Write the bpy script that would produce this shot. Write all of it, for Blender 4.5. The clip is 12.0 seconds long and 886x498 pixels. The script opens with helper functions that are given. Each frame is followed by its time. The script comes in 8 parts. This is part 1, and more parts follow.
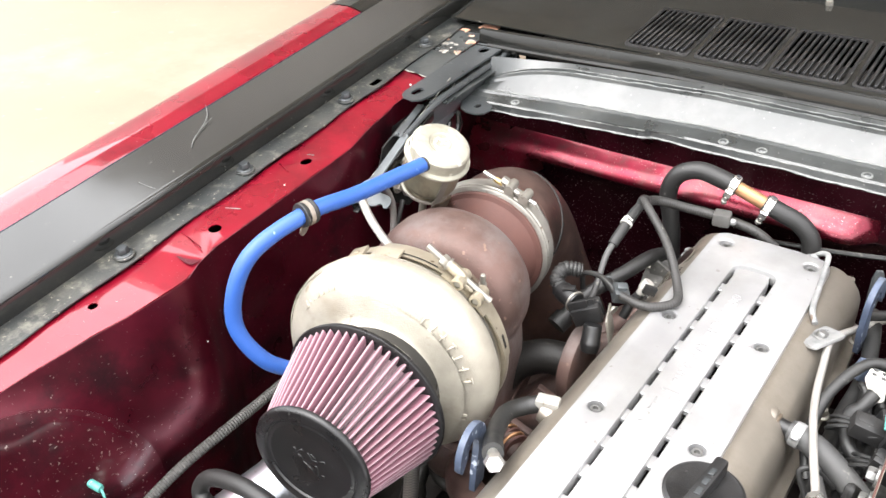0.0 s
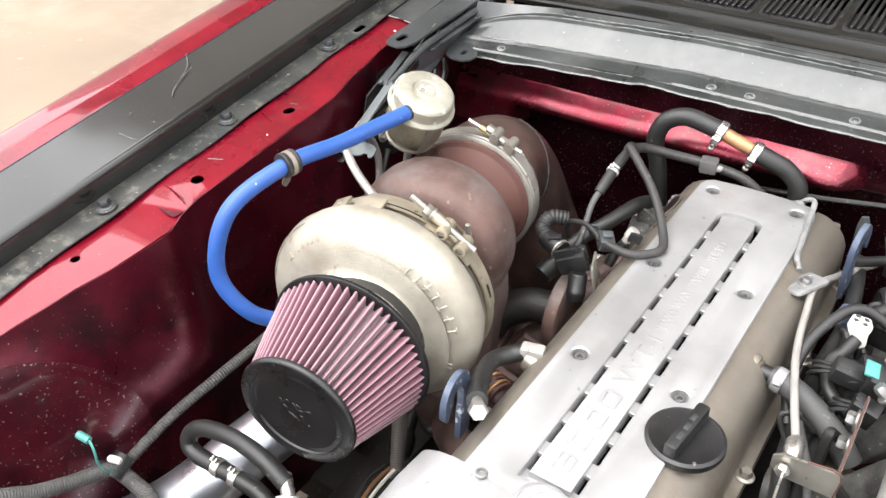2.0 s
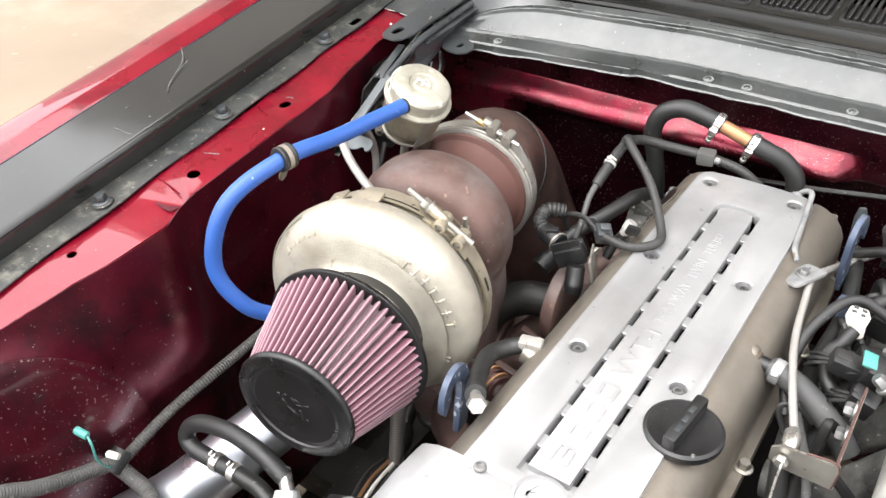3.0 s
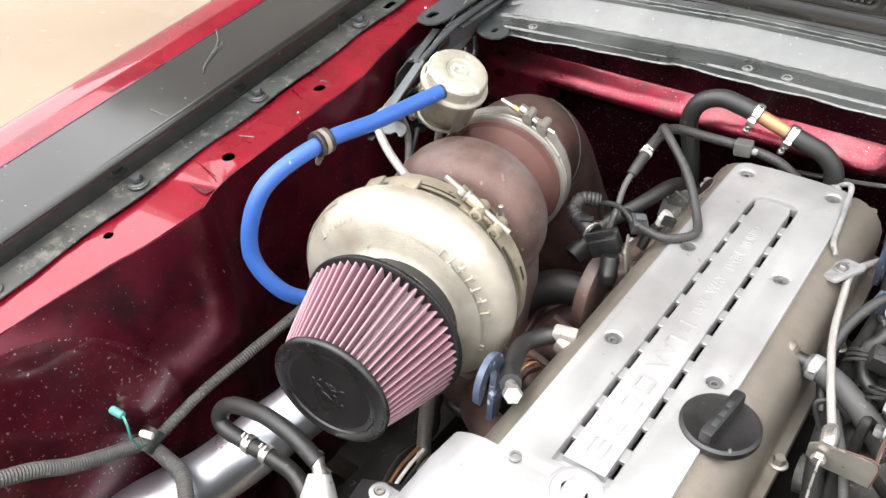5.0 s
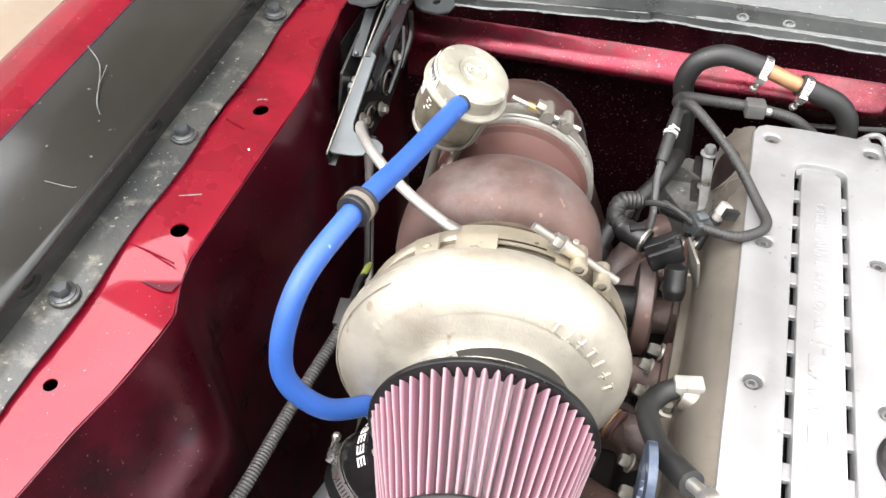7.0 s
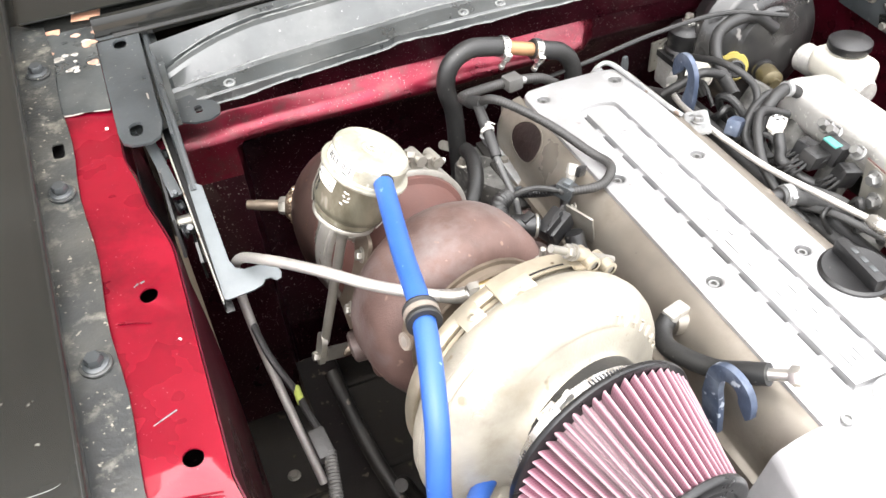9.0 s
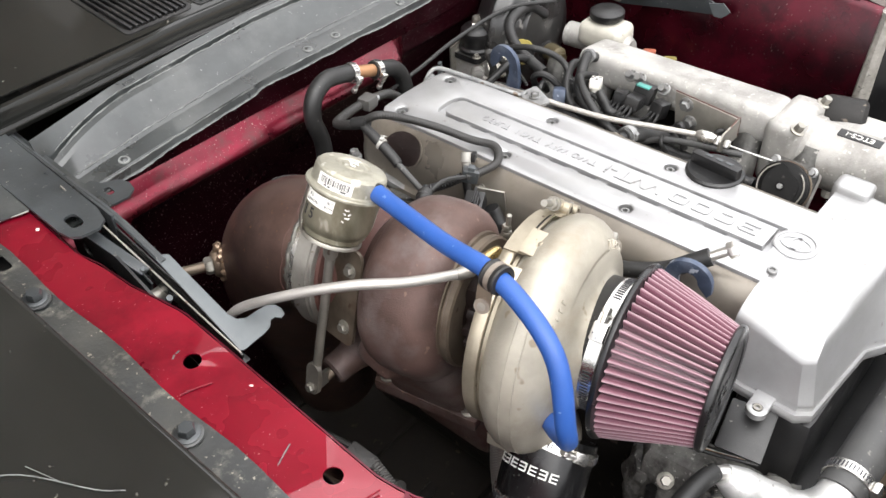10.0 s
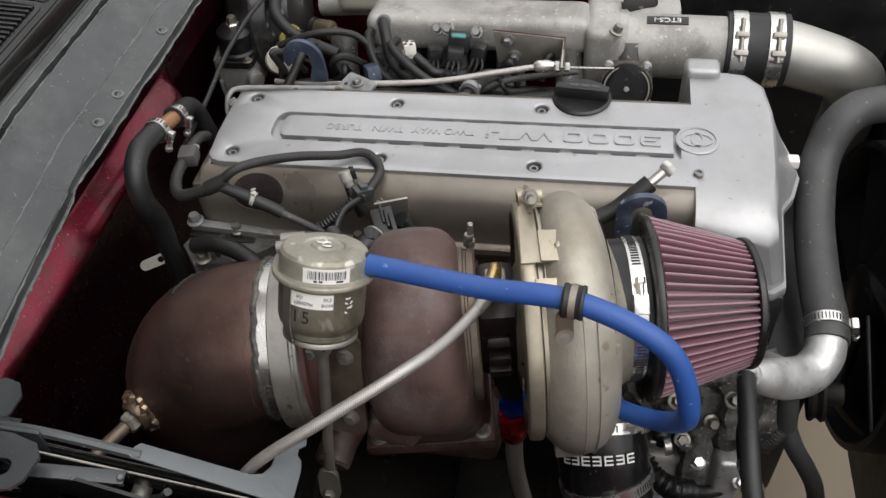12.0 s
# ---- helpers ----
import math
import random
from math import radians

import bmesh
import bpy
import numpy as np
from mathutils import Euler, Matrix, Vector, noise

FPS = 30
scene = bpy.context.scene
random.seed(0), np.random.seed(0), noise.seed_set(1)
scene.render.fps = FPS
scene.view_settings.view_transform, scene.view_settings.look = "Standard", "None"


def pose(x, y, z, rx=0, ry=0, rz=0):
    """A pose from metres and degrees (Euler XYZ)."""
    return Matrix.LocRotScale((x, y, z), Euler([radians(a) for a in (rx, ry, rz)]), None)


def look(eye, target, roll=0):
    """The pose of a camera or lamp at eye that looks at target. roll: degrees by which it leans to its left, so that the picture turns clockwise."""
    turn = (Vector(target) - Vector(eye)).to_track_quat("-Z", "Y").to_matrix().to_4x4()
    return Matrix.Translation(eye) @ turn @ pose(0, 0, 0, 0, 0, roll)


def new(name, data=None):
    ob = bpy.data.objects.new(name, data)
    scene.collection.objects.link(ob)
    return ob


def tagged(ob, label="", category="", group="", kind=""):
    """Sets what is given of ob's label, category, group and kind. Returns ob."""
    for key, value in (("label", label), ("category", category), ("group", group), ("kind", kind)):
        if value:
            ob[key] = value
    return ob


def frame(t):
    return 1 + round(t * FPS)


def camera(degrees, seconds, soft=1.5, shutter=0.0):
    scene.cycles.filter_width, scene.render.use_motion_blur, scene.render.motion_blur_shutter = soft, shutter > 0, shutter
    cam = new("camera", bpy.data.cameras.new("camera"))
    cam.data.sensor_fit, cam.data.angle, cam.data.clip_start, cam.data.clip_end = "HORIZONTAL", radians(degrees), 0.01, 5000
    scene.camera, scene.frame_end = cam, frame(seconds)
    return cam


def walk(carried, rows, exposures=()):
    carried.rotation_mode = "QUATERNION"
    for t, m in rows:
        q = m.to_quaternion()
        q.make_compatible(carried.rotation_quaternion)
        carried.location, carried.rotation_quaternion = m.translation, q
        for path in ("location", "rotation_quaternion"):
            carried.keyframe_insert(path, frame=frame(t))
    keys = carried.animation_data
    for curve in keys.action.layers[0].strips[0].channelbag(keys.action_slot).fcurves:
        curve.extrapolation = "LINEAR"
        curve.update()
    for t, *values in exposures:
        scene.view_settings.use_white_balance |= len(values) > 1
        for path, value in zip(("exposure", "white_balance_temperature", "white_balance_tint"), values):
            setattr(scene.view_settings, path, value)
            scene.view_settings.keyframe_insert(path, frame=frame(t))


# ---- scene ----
cam = camera(55.7, 12.0)
PATH = [
    (0, (0.263, -0.417, 1.466), (-0.75, 0.935, 0.395), -1.9),
    (0.5, (0.263, -0.413, 1.463), (-0.724, 0.921, 0.347), -2.2),
    (1, (0.265, -0.41, 1.459), (-0.705, 0.913, 0.314), -2.0),
    (1.5, (0.266, -0.41, 1.463), (-0.697, 0.903, 0.302), -1.8),
    (2, (0.267, -0.408, 1.464), (-0.693, 0.897, 0.291), -2.1),
    (2.5, (0.267, -0.407, 1.462), (-0.689, 0.894, 0.282), -2.3),
    (3, (0.266, -0.407, 1.463), (-0.684, 0.894, 0.277), -2.3),
    (5, (0.248, -0.413, 1.466), (-0.724, 0.841, 0.249), -2.2),
    (5.5, (0.241, -0.415, 1.469), (-0.755, 0.825, 0.257), -3.4),
    (6, (0.166, -0.376, 1.473), (-0.666, 0.97, 0.25), -3.8),
    (6.5, (-0.057, -0.327, 1.452), (-0.574, 1.123, 0.175), -0.9),
    (7, (-0.106, -0.325, 1.43), (-0.578, 1.072, 0.08), -0.2),
    (7.2, (-0.107, -0.336, 1.432), (-0.616, 1.039, 0.071), -1.2),
    (8.8, (-0.435, -0.292, 1.46), (-0.119, 1.127, 0.087), -3.8),
    (9, (-0.451, -0.282, 1.471), (0.035, 1.115, 0.125), -4.2),
    (9.5, (-0.653, -0.258, 1.508), (0.33, 0.92, 0.226), -2.1),
    (10, (-0.741, -0.202, 1.502), (0.362, 0.843, 0.202), -3.3),
    (10.5, (-0.723, -0.088, 1.493), (0.405, 0.845, 0.131), -8.7),
    (11, (-0.76, 0.0, 1.499), (0.489, 0.682, 0.094), -8.5),
    (11.5, (-0.837, 0.079, 1.549), (0.516, 0.492, 0.134), -6.4),
    (12, (-0.746, 0.123, 1.525), (0.582, 0.454, 0.066), -6.3),
]
EXPOSURES = [(0.0, 2.0), (0.6, 1.85), (1.1, 1.6), (1.6, 1.64), (5.5, 1.63), (7.0, 1.75), (8.7, 2.1), (9.0, 2.1), (9.5, 1.56), (10.5, 1.1), (11.0, 0.91), (11.5, 0.35), (12.0, 0.07)]
walk(cam, [(t, look(eye, target, roll)) for t, eye, target, roll in PATH], EXPOSURES)

# ---- world and light ----
world = bpy.data.worlds.new("overcast_sky")
scene.world = world
world.use_nodes = True
wn, wl = world.node_tree.nodes, world.node_tree.links
wn.clear()
sky = wn.new("ShaderNodeTexSky")
sky.sky_type, sky.sun_disc = "NISHITA", False
sky.sun_elevation, sky.sun_rotation = radians(58), radians(200)
sky.dust_density, sky.air_density, sky.ozone_density = 4.0, 1.0, 1.0
pale = wn.new("ShaderNodeHueSaturation")
pale.inputs["Saturation"].default_value = 0.25
back = wn.new("ShaderNodeBackground")
back.inputs["Strength"].default_value = 0.05
wl.new(sky.outputs[0], pale.inputs["Color"])
wl.new(pale.outputs[0], back.inputs["Color"])
# the cloud layer: an even overcast, three times as bright overhead as at the horizon
cloud = wn.new("ShaderNodeBackground")
cloud.inputs["Color"].default_value = (0.995, 0.985, 0.995, 1)
height = wn.new("ShaderNodeSeparateXYZ")
wl.new(wn.new("ShaderNodeTexCoord").outputs["Generated"], height.inputs[0])
level = wn.new("ShaderNodeMapRange")
level.inputs[1].default_value, level.inputs[2].default_value, level.inputs[3].default_value, level.inputs[4].default_value = 0.0, 1.0, 0.42, 1.75
wl.new(height.outputs["Z"], level.inputs[0])
drift = wn.new("ShaderNodeTexNoise")
drift.inputs["Scale"].default_value, drift.inputs["Detail"].default_value = 2.2, 3.0
wl.new(wn.new("ShaderNodeTexCoord").outputs["Generated"], drift.inputs["Vector"])
bank = wn.new("ShaderNodeMapRange")
bank.inputs[1].default_value, bank.inputs[2].default_value, bank.inputs[3].default_value, bank.inputs[4].default_value = 0.3, 0.7, 0.7, 1.3
wl.new(drift.outputs["Fac"], bank.inputs[0])
layer = wn.new("ShaderNodeMath")
layer.operation = "MULTIPLY"
wl.new(level.outputs[0], layer.inputs[0])
wl.new(bank.outputs[0], layer.inputs[1])
wl.new(layer.outputs[0], cloud.inputs["Strength"])
both = wn.new("ShaderNodeAddShader")
wl.new(back.outputs[0], both.inputs[0])
wl.new(cloud.outputs[0], both.inputs[1])
wl.new(both.outputs[0], wn.new("ShaderNodeOutputWorld").inputs["Surface"])

sun_data = bpy.data.lights.new("sun", "SUN")
sun_data.energy, sun_data.angle, sun_data.color = 0.6, radians(60), (1.0, 0.965, 0.92)
sun = new("sun", sun_data)
sun.matrix_world = look((-0.9, -1.6, 3.2), (0, 0, 0))


# ---- materials ----
def rgba(c):
    return (c[0], c[1], c[2], 1.0)


def mat(name, base, rough=0.5, metal=0.0, vary=0.18, scale=25.0, bump=0.15, grain=250.0, coat=0.0,
        dust=None, dust_amount=0.0, dust_scale=120.0, blotch=None, blotch_amount=0.0, blotch_scale=18.0, rough_vary=0.12, film=0.5, aniso=None, coat_rough=0.06):
    """A surface with slow stains, fine grain and, where asked, specks of dust and blotches of another colour."""
    m = bpy.data.materials.new(name)
    m.use_nodes = True
    n, l = m.node_tree.nodes, m.node_tree.links
    p = n["Principled BSDF"]
    at = n.new("ShaderNodeTexCoord").outputs["Object"]
    if aniso:
        mp = n.new("ShaderNodeMapping")
        mp.inputs["Scale"].default_value = aniso
        l.new(at, mp.inputs["Vector"])
        at = mp.outputs[0]

    def fnoise(sc, detail=4.0, rgh=0.6):
        t = n.new("ShaderNodeTexNoise")
        t.inputs["Scale"].default_value, t.inputs["Detail"].default_value, t.inputs["Roughness"].default_value = sc, detail, rgh
        l.new(at, t.inputs["Vector"])
        return t.outputs["Fac"]

    def ramp(src, a, b, lo=0.0, hi=1.0):
        r = n.new("ShaderNodeMapRange")
        r.inputs[1].default_value, r.inputs[2].default_value, r.inputs[3].default_value, r.inputs[4].default_value = a, b, lo, hi
        l.new(src, r.inputs[0])
        return r.outputs[0]

    def mix(fac, a, b):
        x = n.new("ShaderNodeMix")
        x.data_type = "RGBA"
        l.new(fac, x.inputs[0])
        for sock, v in ((x.inputs[6], a), (x.inputs[7], b)):
            if isinstance(v, tuple):
                sock.default_value = rgba(v)
            else:
                l.new(v, sock)
        return x.outputs[2]

    slow, fine = fnoise(scale), fnoise(grain, 3.0)
    col = mix(ramp(slow, 0.3, 0.7), tuple(c * (1 - vary) for c in base), tuple(min(1.0, c * (1 + vary)) for c in base))
    if blotch:
        col = mix(ramp(fnoise(blotch_scale, 6.0, 0.65), 0.62 - 0.3 * blotch_amount, 0.78 - 0.25 * blotch_amount), col, blotch)
    rough_out = ramp(slow, 0.25, 0.75, max(0.02, rough - rough_vary), min(1.0, rough + rough_vary))
    if dust:
        speck = ramp(fnoise(dust_scale, 2.0, 0.5), 0.74 - 0.2 * dust_amount, 0.80 - 0.2 * dust_amount)
        film = ramp(fnoise(scale * 0.6, 5.0), 0.45, 0.8, 0.0, film * dust_amount)
        most = n.new("ShaderNodeMath")
        most.operation = "MAXIMUM"
        l.new(speck, most.inputs[0]), l.new(film, most.inputs[1])
        col = mix(most.outputs[0], col, dust)
    l.new(col, p.inputs["Base Color"])
    l.new(rough_out, p.inputs["Roughness"])
    p.inputs["Metallic"].default_value = metal
    p.inputs["Coat Weight"].default_value = coat
    p.inputs["Coat Roughness"].default_value = coat_rough
    if bump:
        b = n.new("ShaderNodeBump")
        b.inputs["Strength"].default_value, b.inputs["Distance"].default_value = bump, 0.0015
        l.new(fine, b.inputs["Height"])
        l.new(b.outputs[0], p.inputs["Normal"])
    return m


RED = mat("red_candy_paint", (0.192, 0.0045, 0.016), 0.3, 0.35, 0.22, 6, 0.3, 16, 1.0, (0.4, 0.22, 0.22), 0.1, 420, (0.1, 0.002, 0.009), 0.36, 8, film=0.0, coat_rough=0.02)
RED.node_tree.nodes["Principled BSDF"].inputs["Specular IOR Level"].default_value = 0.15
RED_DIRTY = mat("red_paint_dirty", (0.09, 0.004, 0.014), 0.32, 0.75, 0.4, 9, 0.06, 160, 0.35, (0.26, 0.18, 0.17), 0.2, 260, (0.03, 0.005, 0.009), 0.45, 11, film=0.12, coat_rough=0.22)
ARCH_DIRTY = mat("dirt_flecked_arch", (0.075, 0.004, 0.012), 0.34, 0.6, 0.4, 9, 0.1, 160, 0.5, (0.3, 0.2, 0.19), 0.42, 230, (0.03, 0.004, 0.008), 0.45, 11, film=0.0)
BOOSTER_BLACK = mat("dusty_black_drum", (0.01, 0.01, 0.01), 0.3, 0.0, 0.4, 14, 0.1, 90, 0.3, (0.2, 0.19, 0.18), 0.3, 50, film=0.7)
TANK = mat("yellowed_tank_plastic", (0.5, 0.48, 0.42), 0.4, 0.0, 0.15, 25, 0.1, 200, 0.0, (0.22, 0.2, 0.16), 0.35, 60)
RED_SPECK = mat("red_paint_speckled", (0.14, 0.008, 0.021), 0.3, 0.85, 0.35, 16, 0.25, 45, 0.3, (0.3, 0.17, 0.17), 0.34, 420, (0.095, 0.025, 0.029), 0.5, 26, film=0.5, coat_rough=0.15)
# same red paint, darkened for the recess's shade; grimy black at the foot
FIRE_DARK = mat("shaded_grimy_recess", (0.028, 0.003, 0.008), 0.32, 0.8, 0.3, 9, 0.08, 120, 0.3, (0.4, 0.3, 0.29), 0.42, 340, film=0.02)
# darker copy of the firewall red, for the upright's shade and dark reflections
FIRE_STRIP = mat("shaded_red_strip", (0.05, 0.006, 0.013), 0.34, 0.8, 0.4, 14, 0.1, 90, 0.25, (0.36, 0.27, 0.26), 0.4, 440, (0.085, 0.008, 0.02), 0.35, 12, film=0.04)
PAINT_BLUE = mat("blue_paint_line", (0.018, 0.014, 0.035), 0.3, 0.2, 0.2, 30, 0.0)
BOLT_GREY = mat("grey_cover_bolt", (0.27, 0.27, 0.265), 0.4, 0.8, 0.2, 60, 0.1, 300, 0.0, (0.08, 0.075, 0.07), 0.4, 120)
VBAND = mat("worn_band_steel", (0.34, 0.325, 0.295), 0.46, 0.75, 0.25, 30, 0.15, 260, 0.0, (0.15, 0.115, 0.09), 0.35, 90)
BLACK_PAINT = mat("black_fender_paint", (0.0125, 0.0128, 0.0118), 0.09, 0.0, 0.3, 5, 0.09, 9, 0.0, (0.12, 0.115, 0.1), 0.06, 90, rough_vary=0.05, coat_rough=0.03)
GREY_PAINT = mat("cowl_black_paint", (0.029, 0.0325, 0.033), 0.32, 0.0, 0.4, 12, 0.25, 40, 0.4, (0.17, 0.172, 0.166), 0.2, 240, (0.053, 0.056, 0.055), 0.5, 14, rough_vary=0.1, film=0.28)
GUTTER = mat("dirty_gutter", (0.02, 0.022, 0.022), 0.42, 0.0, 0.3, 14, 0.5, 160, 0.5, (0.22, 0.205, 0.165), 0.4, 170, (0.13, 0.125, 0.105), 0.3, 40)
HINGE = mat("hinge_steel", (0.045, 0.05, 0.053), 0.36, 0.3, 0.3, 15, 0.1, 200, 0.3, (0.25, 0.24, 0.21), 0.2, 250, film=0.2)
ZINC_PLATE = mat("grey_arm_steel", (0.1, 0.11, 0.115), 0.45, 0.4, 0.2, 20, 0.1, 220)
COMP = mat("cast_aluminium_tan", (0.37, 0.343, 0.287), 0.43, 0.4, 0.22, 16, 0.3, 420, 0.0, (0.25, 0.21, 0.155), 0.3, 55, (0.28, 0.245, 0.19), 0.36, 13)
COMP_PLATE = mat("machined_tan_plate", (0.4, 0.355, 0.275), 0.38, 0.7, 0.2, 22, 0.15, 320, 0.0, (0.16, 0.12, 0.08), 0.25, 70)
RUST = mat("rusted_cast_iron", (0.09, 0.054, 0.046), 0.55, 0.3, 0.5, 13, 0.34, 420, 0.0, (0.2, 0.13, 0.1), 0.3, 90, (0.155, 0.128, 0.122), 0.55, 10)
RUST_RED = mat("red_heat_rust", (0.088, 0.038, 0.031), 0.62, 0.2, 0.25, 16, 0.3, 330, 0.0, (0.2, 0.1, 0.07), 0.15, 130)
DOWNPIPE = mat("heat_tinted_pipe", (0.125, 0.078, 0.066), 0.36, 0.7, 0.5, 9, 0.06, 420, 0.0, (0.2, 0.11, 0.065), 0.34, 120, (0.05, 0.033, 0.031), 0.5, 8)
STEEL = mat("bright_steel", (0.62, 0.61, 0.58), 0.32, 0.9, 0.12, 30, 0.08, 350)
STEEL_DULL = mat("dull_zinc_steel", (0.33, 0.315, 0.28), 0.45, 0.8, 0.2, 30, 0.15, 300, 0.0, (0.17, 0.13, 0.1), 0.2, 90)
BAND = mat("clamp_band_steel", (0.66, 0.65, 0.62), 0.26, 0.95, 0.1, 30, 0.05, 350)
CAN = mat("yellow_zinc_can", (0.335, 0.322, 0.265), 0.48, 0.5, 0.22, 24, 0.15, 240, 0.0, (0.56, 0.54, 0.48), 0.5, 60, (0.2, 0.185, 0.14), 0.4, 20, film=0.6)
CAN_CUP = mat("olive_zinc_cup", (0.27, 0.255, 0.19), 0.4, 0.7, 0.25, 20, 0.12, 240, 0.0, (0.42, 0.4, 0.33), 0.4, 70, (0.15, 0.135, 0.095), 0.4, 22, film=0.3, aniso=(1.0, 1.0, 0.4))
SILVER = mat("silver_cover_paint", (0.395, 0.395, 0.4), 0.38, 0.6, 0.1, 9, 0.05, 400, 0.0, (0.27, 0.26, 0.245), 0.16, 110, (0.33, 0.33, 0.325), 0.45, 6)
CAMCOVER = mat("tan_cam_cover", (0.225, 0.202, 0.172), 0.36, 0.6, 0.2, 9, 0.06, 450, 0.0, (0.2, 0.17, 0.13), 0.14, 120, (0.16, 0.138, 0.11), 0.42, 9)
DUSTY_ALU = mat("dusty_aluminium", (0.37, 0.36, 0.34), 0.55, 0.4, 0.25, 14, 0.5, 260, 0.0, (0.5, 0.485, 0.45), 0.5, 160, (0.22, 0.21, 0.195), 0.4, 18)
FLAKE = mat("grimy_flaked_paint", (0.27, 0.255, 0.23), 0.6, 0.0, 0.3, 60, 0.2, 200, 0.0, (0.1, 0.095, 0.085), 0.55, 180)
EDGE_PALE = mat("chipped_grey_edge", (0.135, 0.14, 0.135), 0.55, 0.1, 0.4, 40, 0.3, 150, 0.0, (0.05, 0.05, 0.05), 0.5, 90)
PRIMER = mat("peach_primer", (0.36, 0.205, 0.14), 0.7, 0.0, 0.3, 60, 0.1, 200, 0.0, (0.5, 0.45, 0.4), 0.4, 120)
MATTE_BLACK = mat("matte_black_steel", (0.006, 0.006, 0.006), 0.6, 0.0, 0.3, 40, 0.1, 250, 0.0, (0.05, 0.048, 0.045), 0.25, 140)
MATTE_BLACK.node_tree.nodes["Principled BSDF"].inputs["Specular IOR Level"].default_value = 0.2
PEEL = mat("peeling_dusty_paint", (0.085, 0.066, 0.058), 0.6, 0.0, 0.4, 20, 0.3, 150, 0.0, (0.24, 0.21, 0.18), 0.5, 60, (0.04, 0.012, 0.014), 0.4, 25)
SATIN = mat("satin_cast_pipe", (0.46, 0.45, 0.42), 0.46, 0.75, 0.12, 14, 0.1, 300, 0.0, (0.3, 0.28, 0.24), 0.25, 80)
CAST_SILVER = mat("bright_rough_casting", (0.56, 0.56, 0.55), 0.4, 0.6, 0.25, 35, 0.5, 200, 0.0, (0.24, 0.235, 0.22), 0.4, 90)
POLISHED = mat("brushed_aluminium_pipe", (0.5, 0.52, 0.56), 0.32, 0.95, 0.08, 12, 0.05, 350, 0.0, (0.4, 0.41, 0.43), 0.2, 90)
BLACK_PLASTIC = mat("black_plastic", (0.008, 0.008, 0.0085), 0.4, 0.0, 0.25, 30, 0.2, 420, 0.0, (0.12, 0.115, 0.105), 0.2, 120)
BOOT_BLACK = mat("shiny_black_silicone", (0.008, 0.008, 0.0085), 0.22, 0.0, 0.25, 20, 0.06, 350, 0.0, (0.06, 0.058, 0.052), 0.15, 160)
RUBBER = mat("black_rubber", (0.012, 0.012, 0.012), 0.5, 0.0, 0.25, 20, 0.2, 350, 0.0, (0.08, 0.077, 0.07), 0.2, 160)
HOSE_GREY = mat("grey_dusty_hose", (0.05, 0.05, 0.05), 0.55, 0.0, 0.25, 20, 0.2, 300, 0.0, (0.16, 0.155, 0.14), 0.3, 120)
LOOM_PALE = mat("pale_dusty_conduit", (0.062, 0.06, 0.057), 0.6, 0.0, 0.3, 30, 0.2, 300, 0.0, (0.18, 0.17, 0.155), 0.3, 160)
RUBBER_DUSTY = mat("dusty_grey_loom", (0.022, 0.021, 0.02), 0.55, 0.0, 0.25, 25, 0.3, 300, 0.0, (0.1, 0.095, 0.085), 0.3, 160)
BLUE = mat("blue_silicone", (0.02, 0.076, 0.29), 0.44, 0.0, 0.1, 18, 0.12, 450, 0.0, (0.2, 0.3, 0.5), 0.1, 140)
CAP_RUBBER = mat("filter_cap_rubber", (0.007, 0.007, 0.0075), 0.3, 0.0, 0.2, 20, 0.08, 400, 0.0, (0.05, 0.048, 0.045), 0.2, 150)
COPPER = mat("copper_pipe", (0.42, 0.23, 0.12), 0.5, 0.75, 0.25, 30, 0.1, 250, 0.0, (0.3, 0.19, 0.12), 0.3, 90)
BRASS = mat("brass_fitting", (0.55, 0.41, 0.19), 0.34, 0.9, 0.15, 40, 0.05, 250)
AN_BLUE = mat("blue_anodised", (0.01, 0.05, 0.42), 0.3, 0.8, 0.1, 40, 0.0)
AN_RED = mat("red_anodised", (0.42, 0.01, 0.02), 0.3, 0.8, 0.1, 40, 0.0)
WHITE_PLASTIC = mat("white_plastic", (0.7, 0.68, 0.62), 0.45, 0.0, 0.1, 30, 0.05)
LABEL_WHITE = mat("label_paper", (0.72, 0.71, 0.67), 0.6, 0.0, 0.06, 40, 0.02)
LOOM_TIE = mat("greyed_nylon_tie", (0.42, 0.41, 0.38), 0.5, 0.0, 0.15, 60, 0.05)
SENSOR_GREY = mat("stained_sensor_cap", (0.3, 0.29, 0.265), 0.5, 0.2, 0.2, 50, 0.1, 250, 0.0, (0.16, 0.13, 0.1), 0.4, 120)
BRACKET_GREY = mat("dull_bracket_steel", (0.26, 0.262, 0.26), 0.5, 0.35, 0.25, 30, 0.15, 220, 0.0, (0.12, 0.09, 0.07), 0.3, 60, (0.16, 0.165, 0.17), 0.4, 25)
OLIVE = mat("olive_plated_can", (0.1, 0.082, 0.045), 0.42, 0.4, 0.2, 30, 0.1)
INK = mat("black_ink", (0.02, 0.02, 0.025), 0.6, 0.0, 0.1, 60, 0.0)
WHITE_INK = mat("white_print", (0.72, 0.72, 0.7), 0.55, 0.0, 0.06, 60, 0.0)
TEAL = mat("teal_plastic", (0.06, 0.24, 0.21), 0.45, 0.0, 0.1, 40, 0.05)
GREEN_YELLOW = mat("green_yellow_tape", (0.2, 0.23, 0.05), 0.5, 0.0, 0.15, 60, 0.05)
YELLOW = mat("yellow_plastic", (0.29, 0.24, 0.06), 0.45, 0.0, 0.1, 40, 0.05)
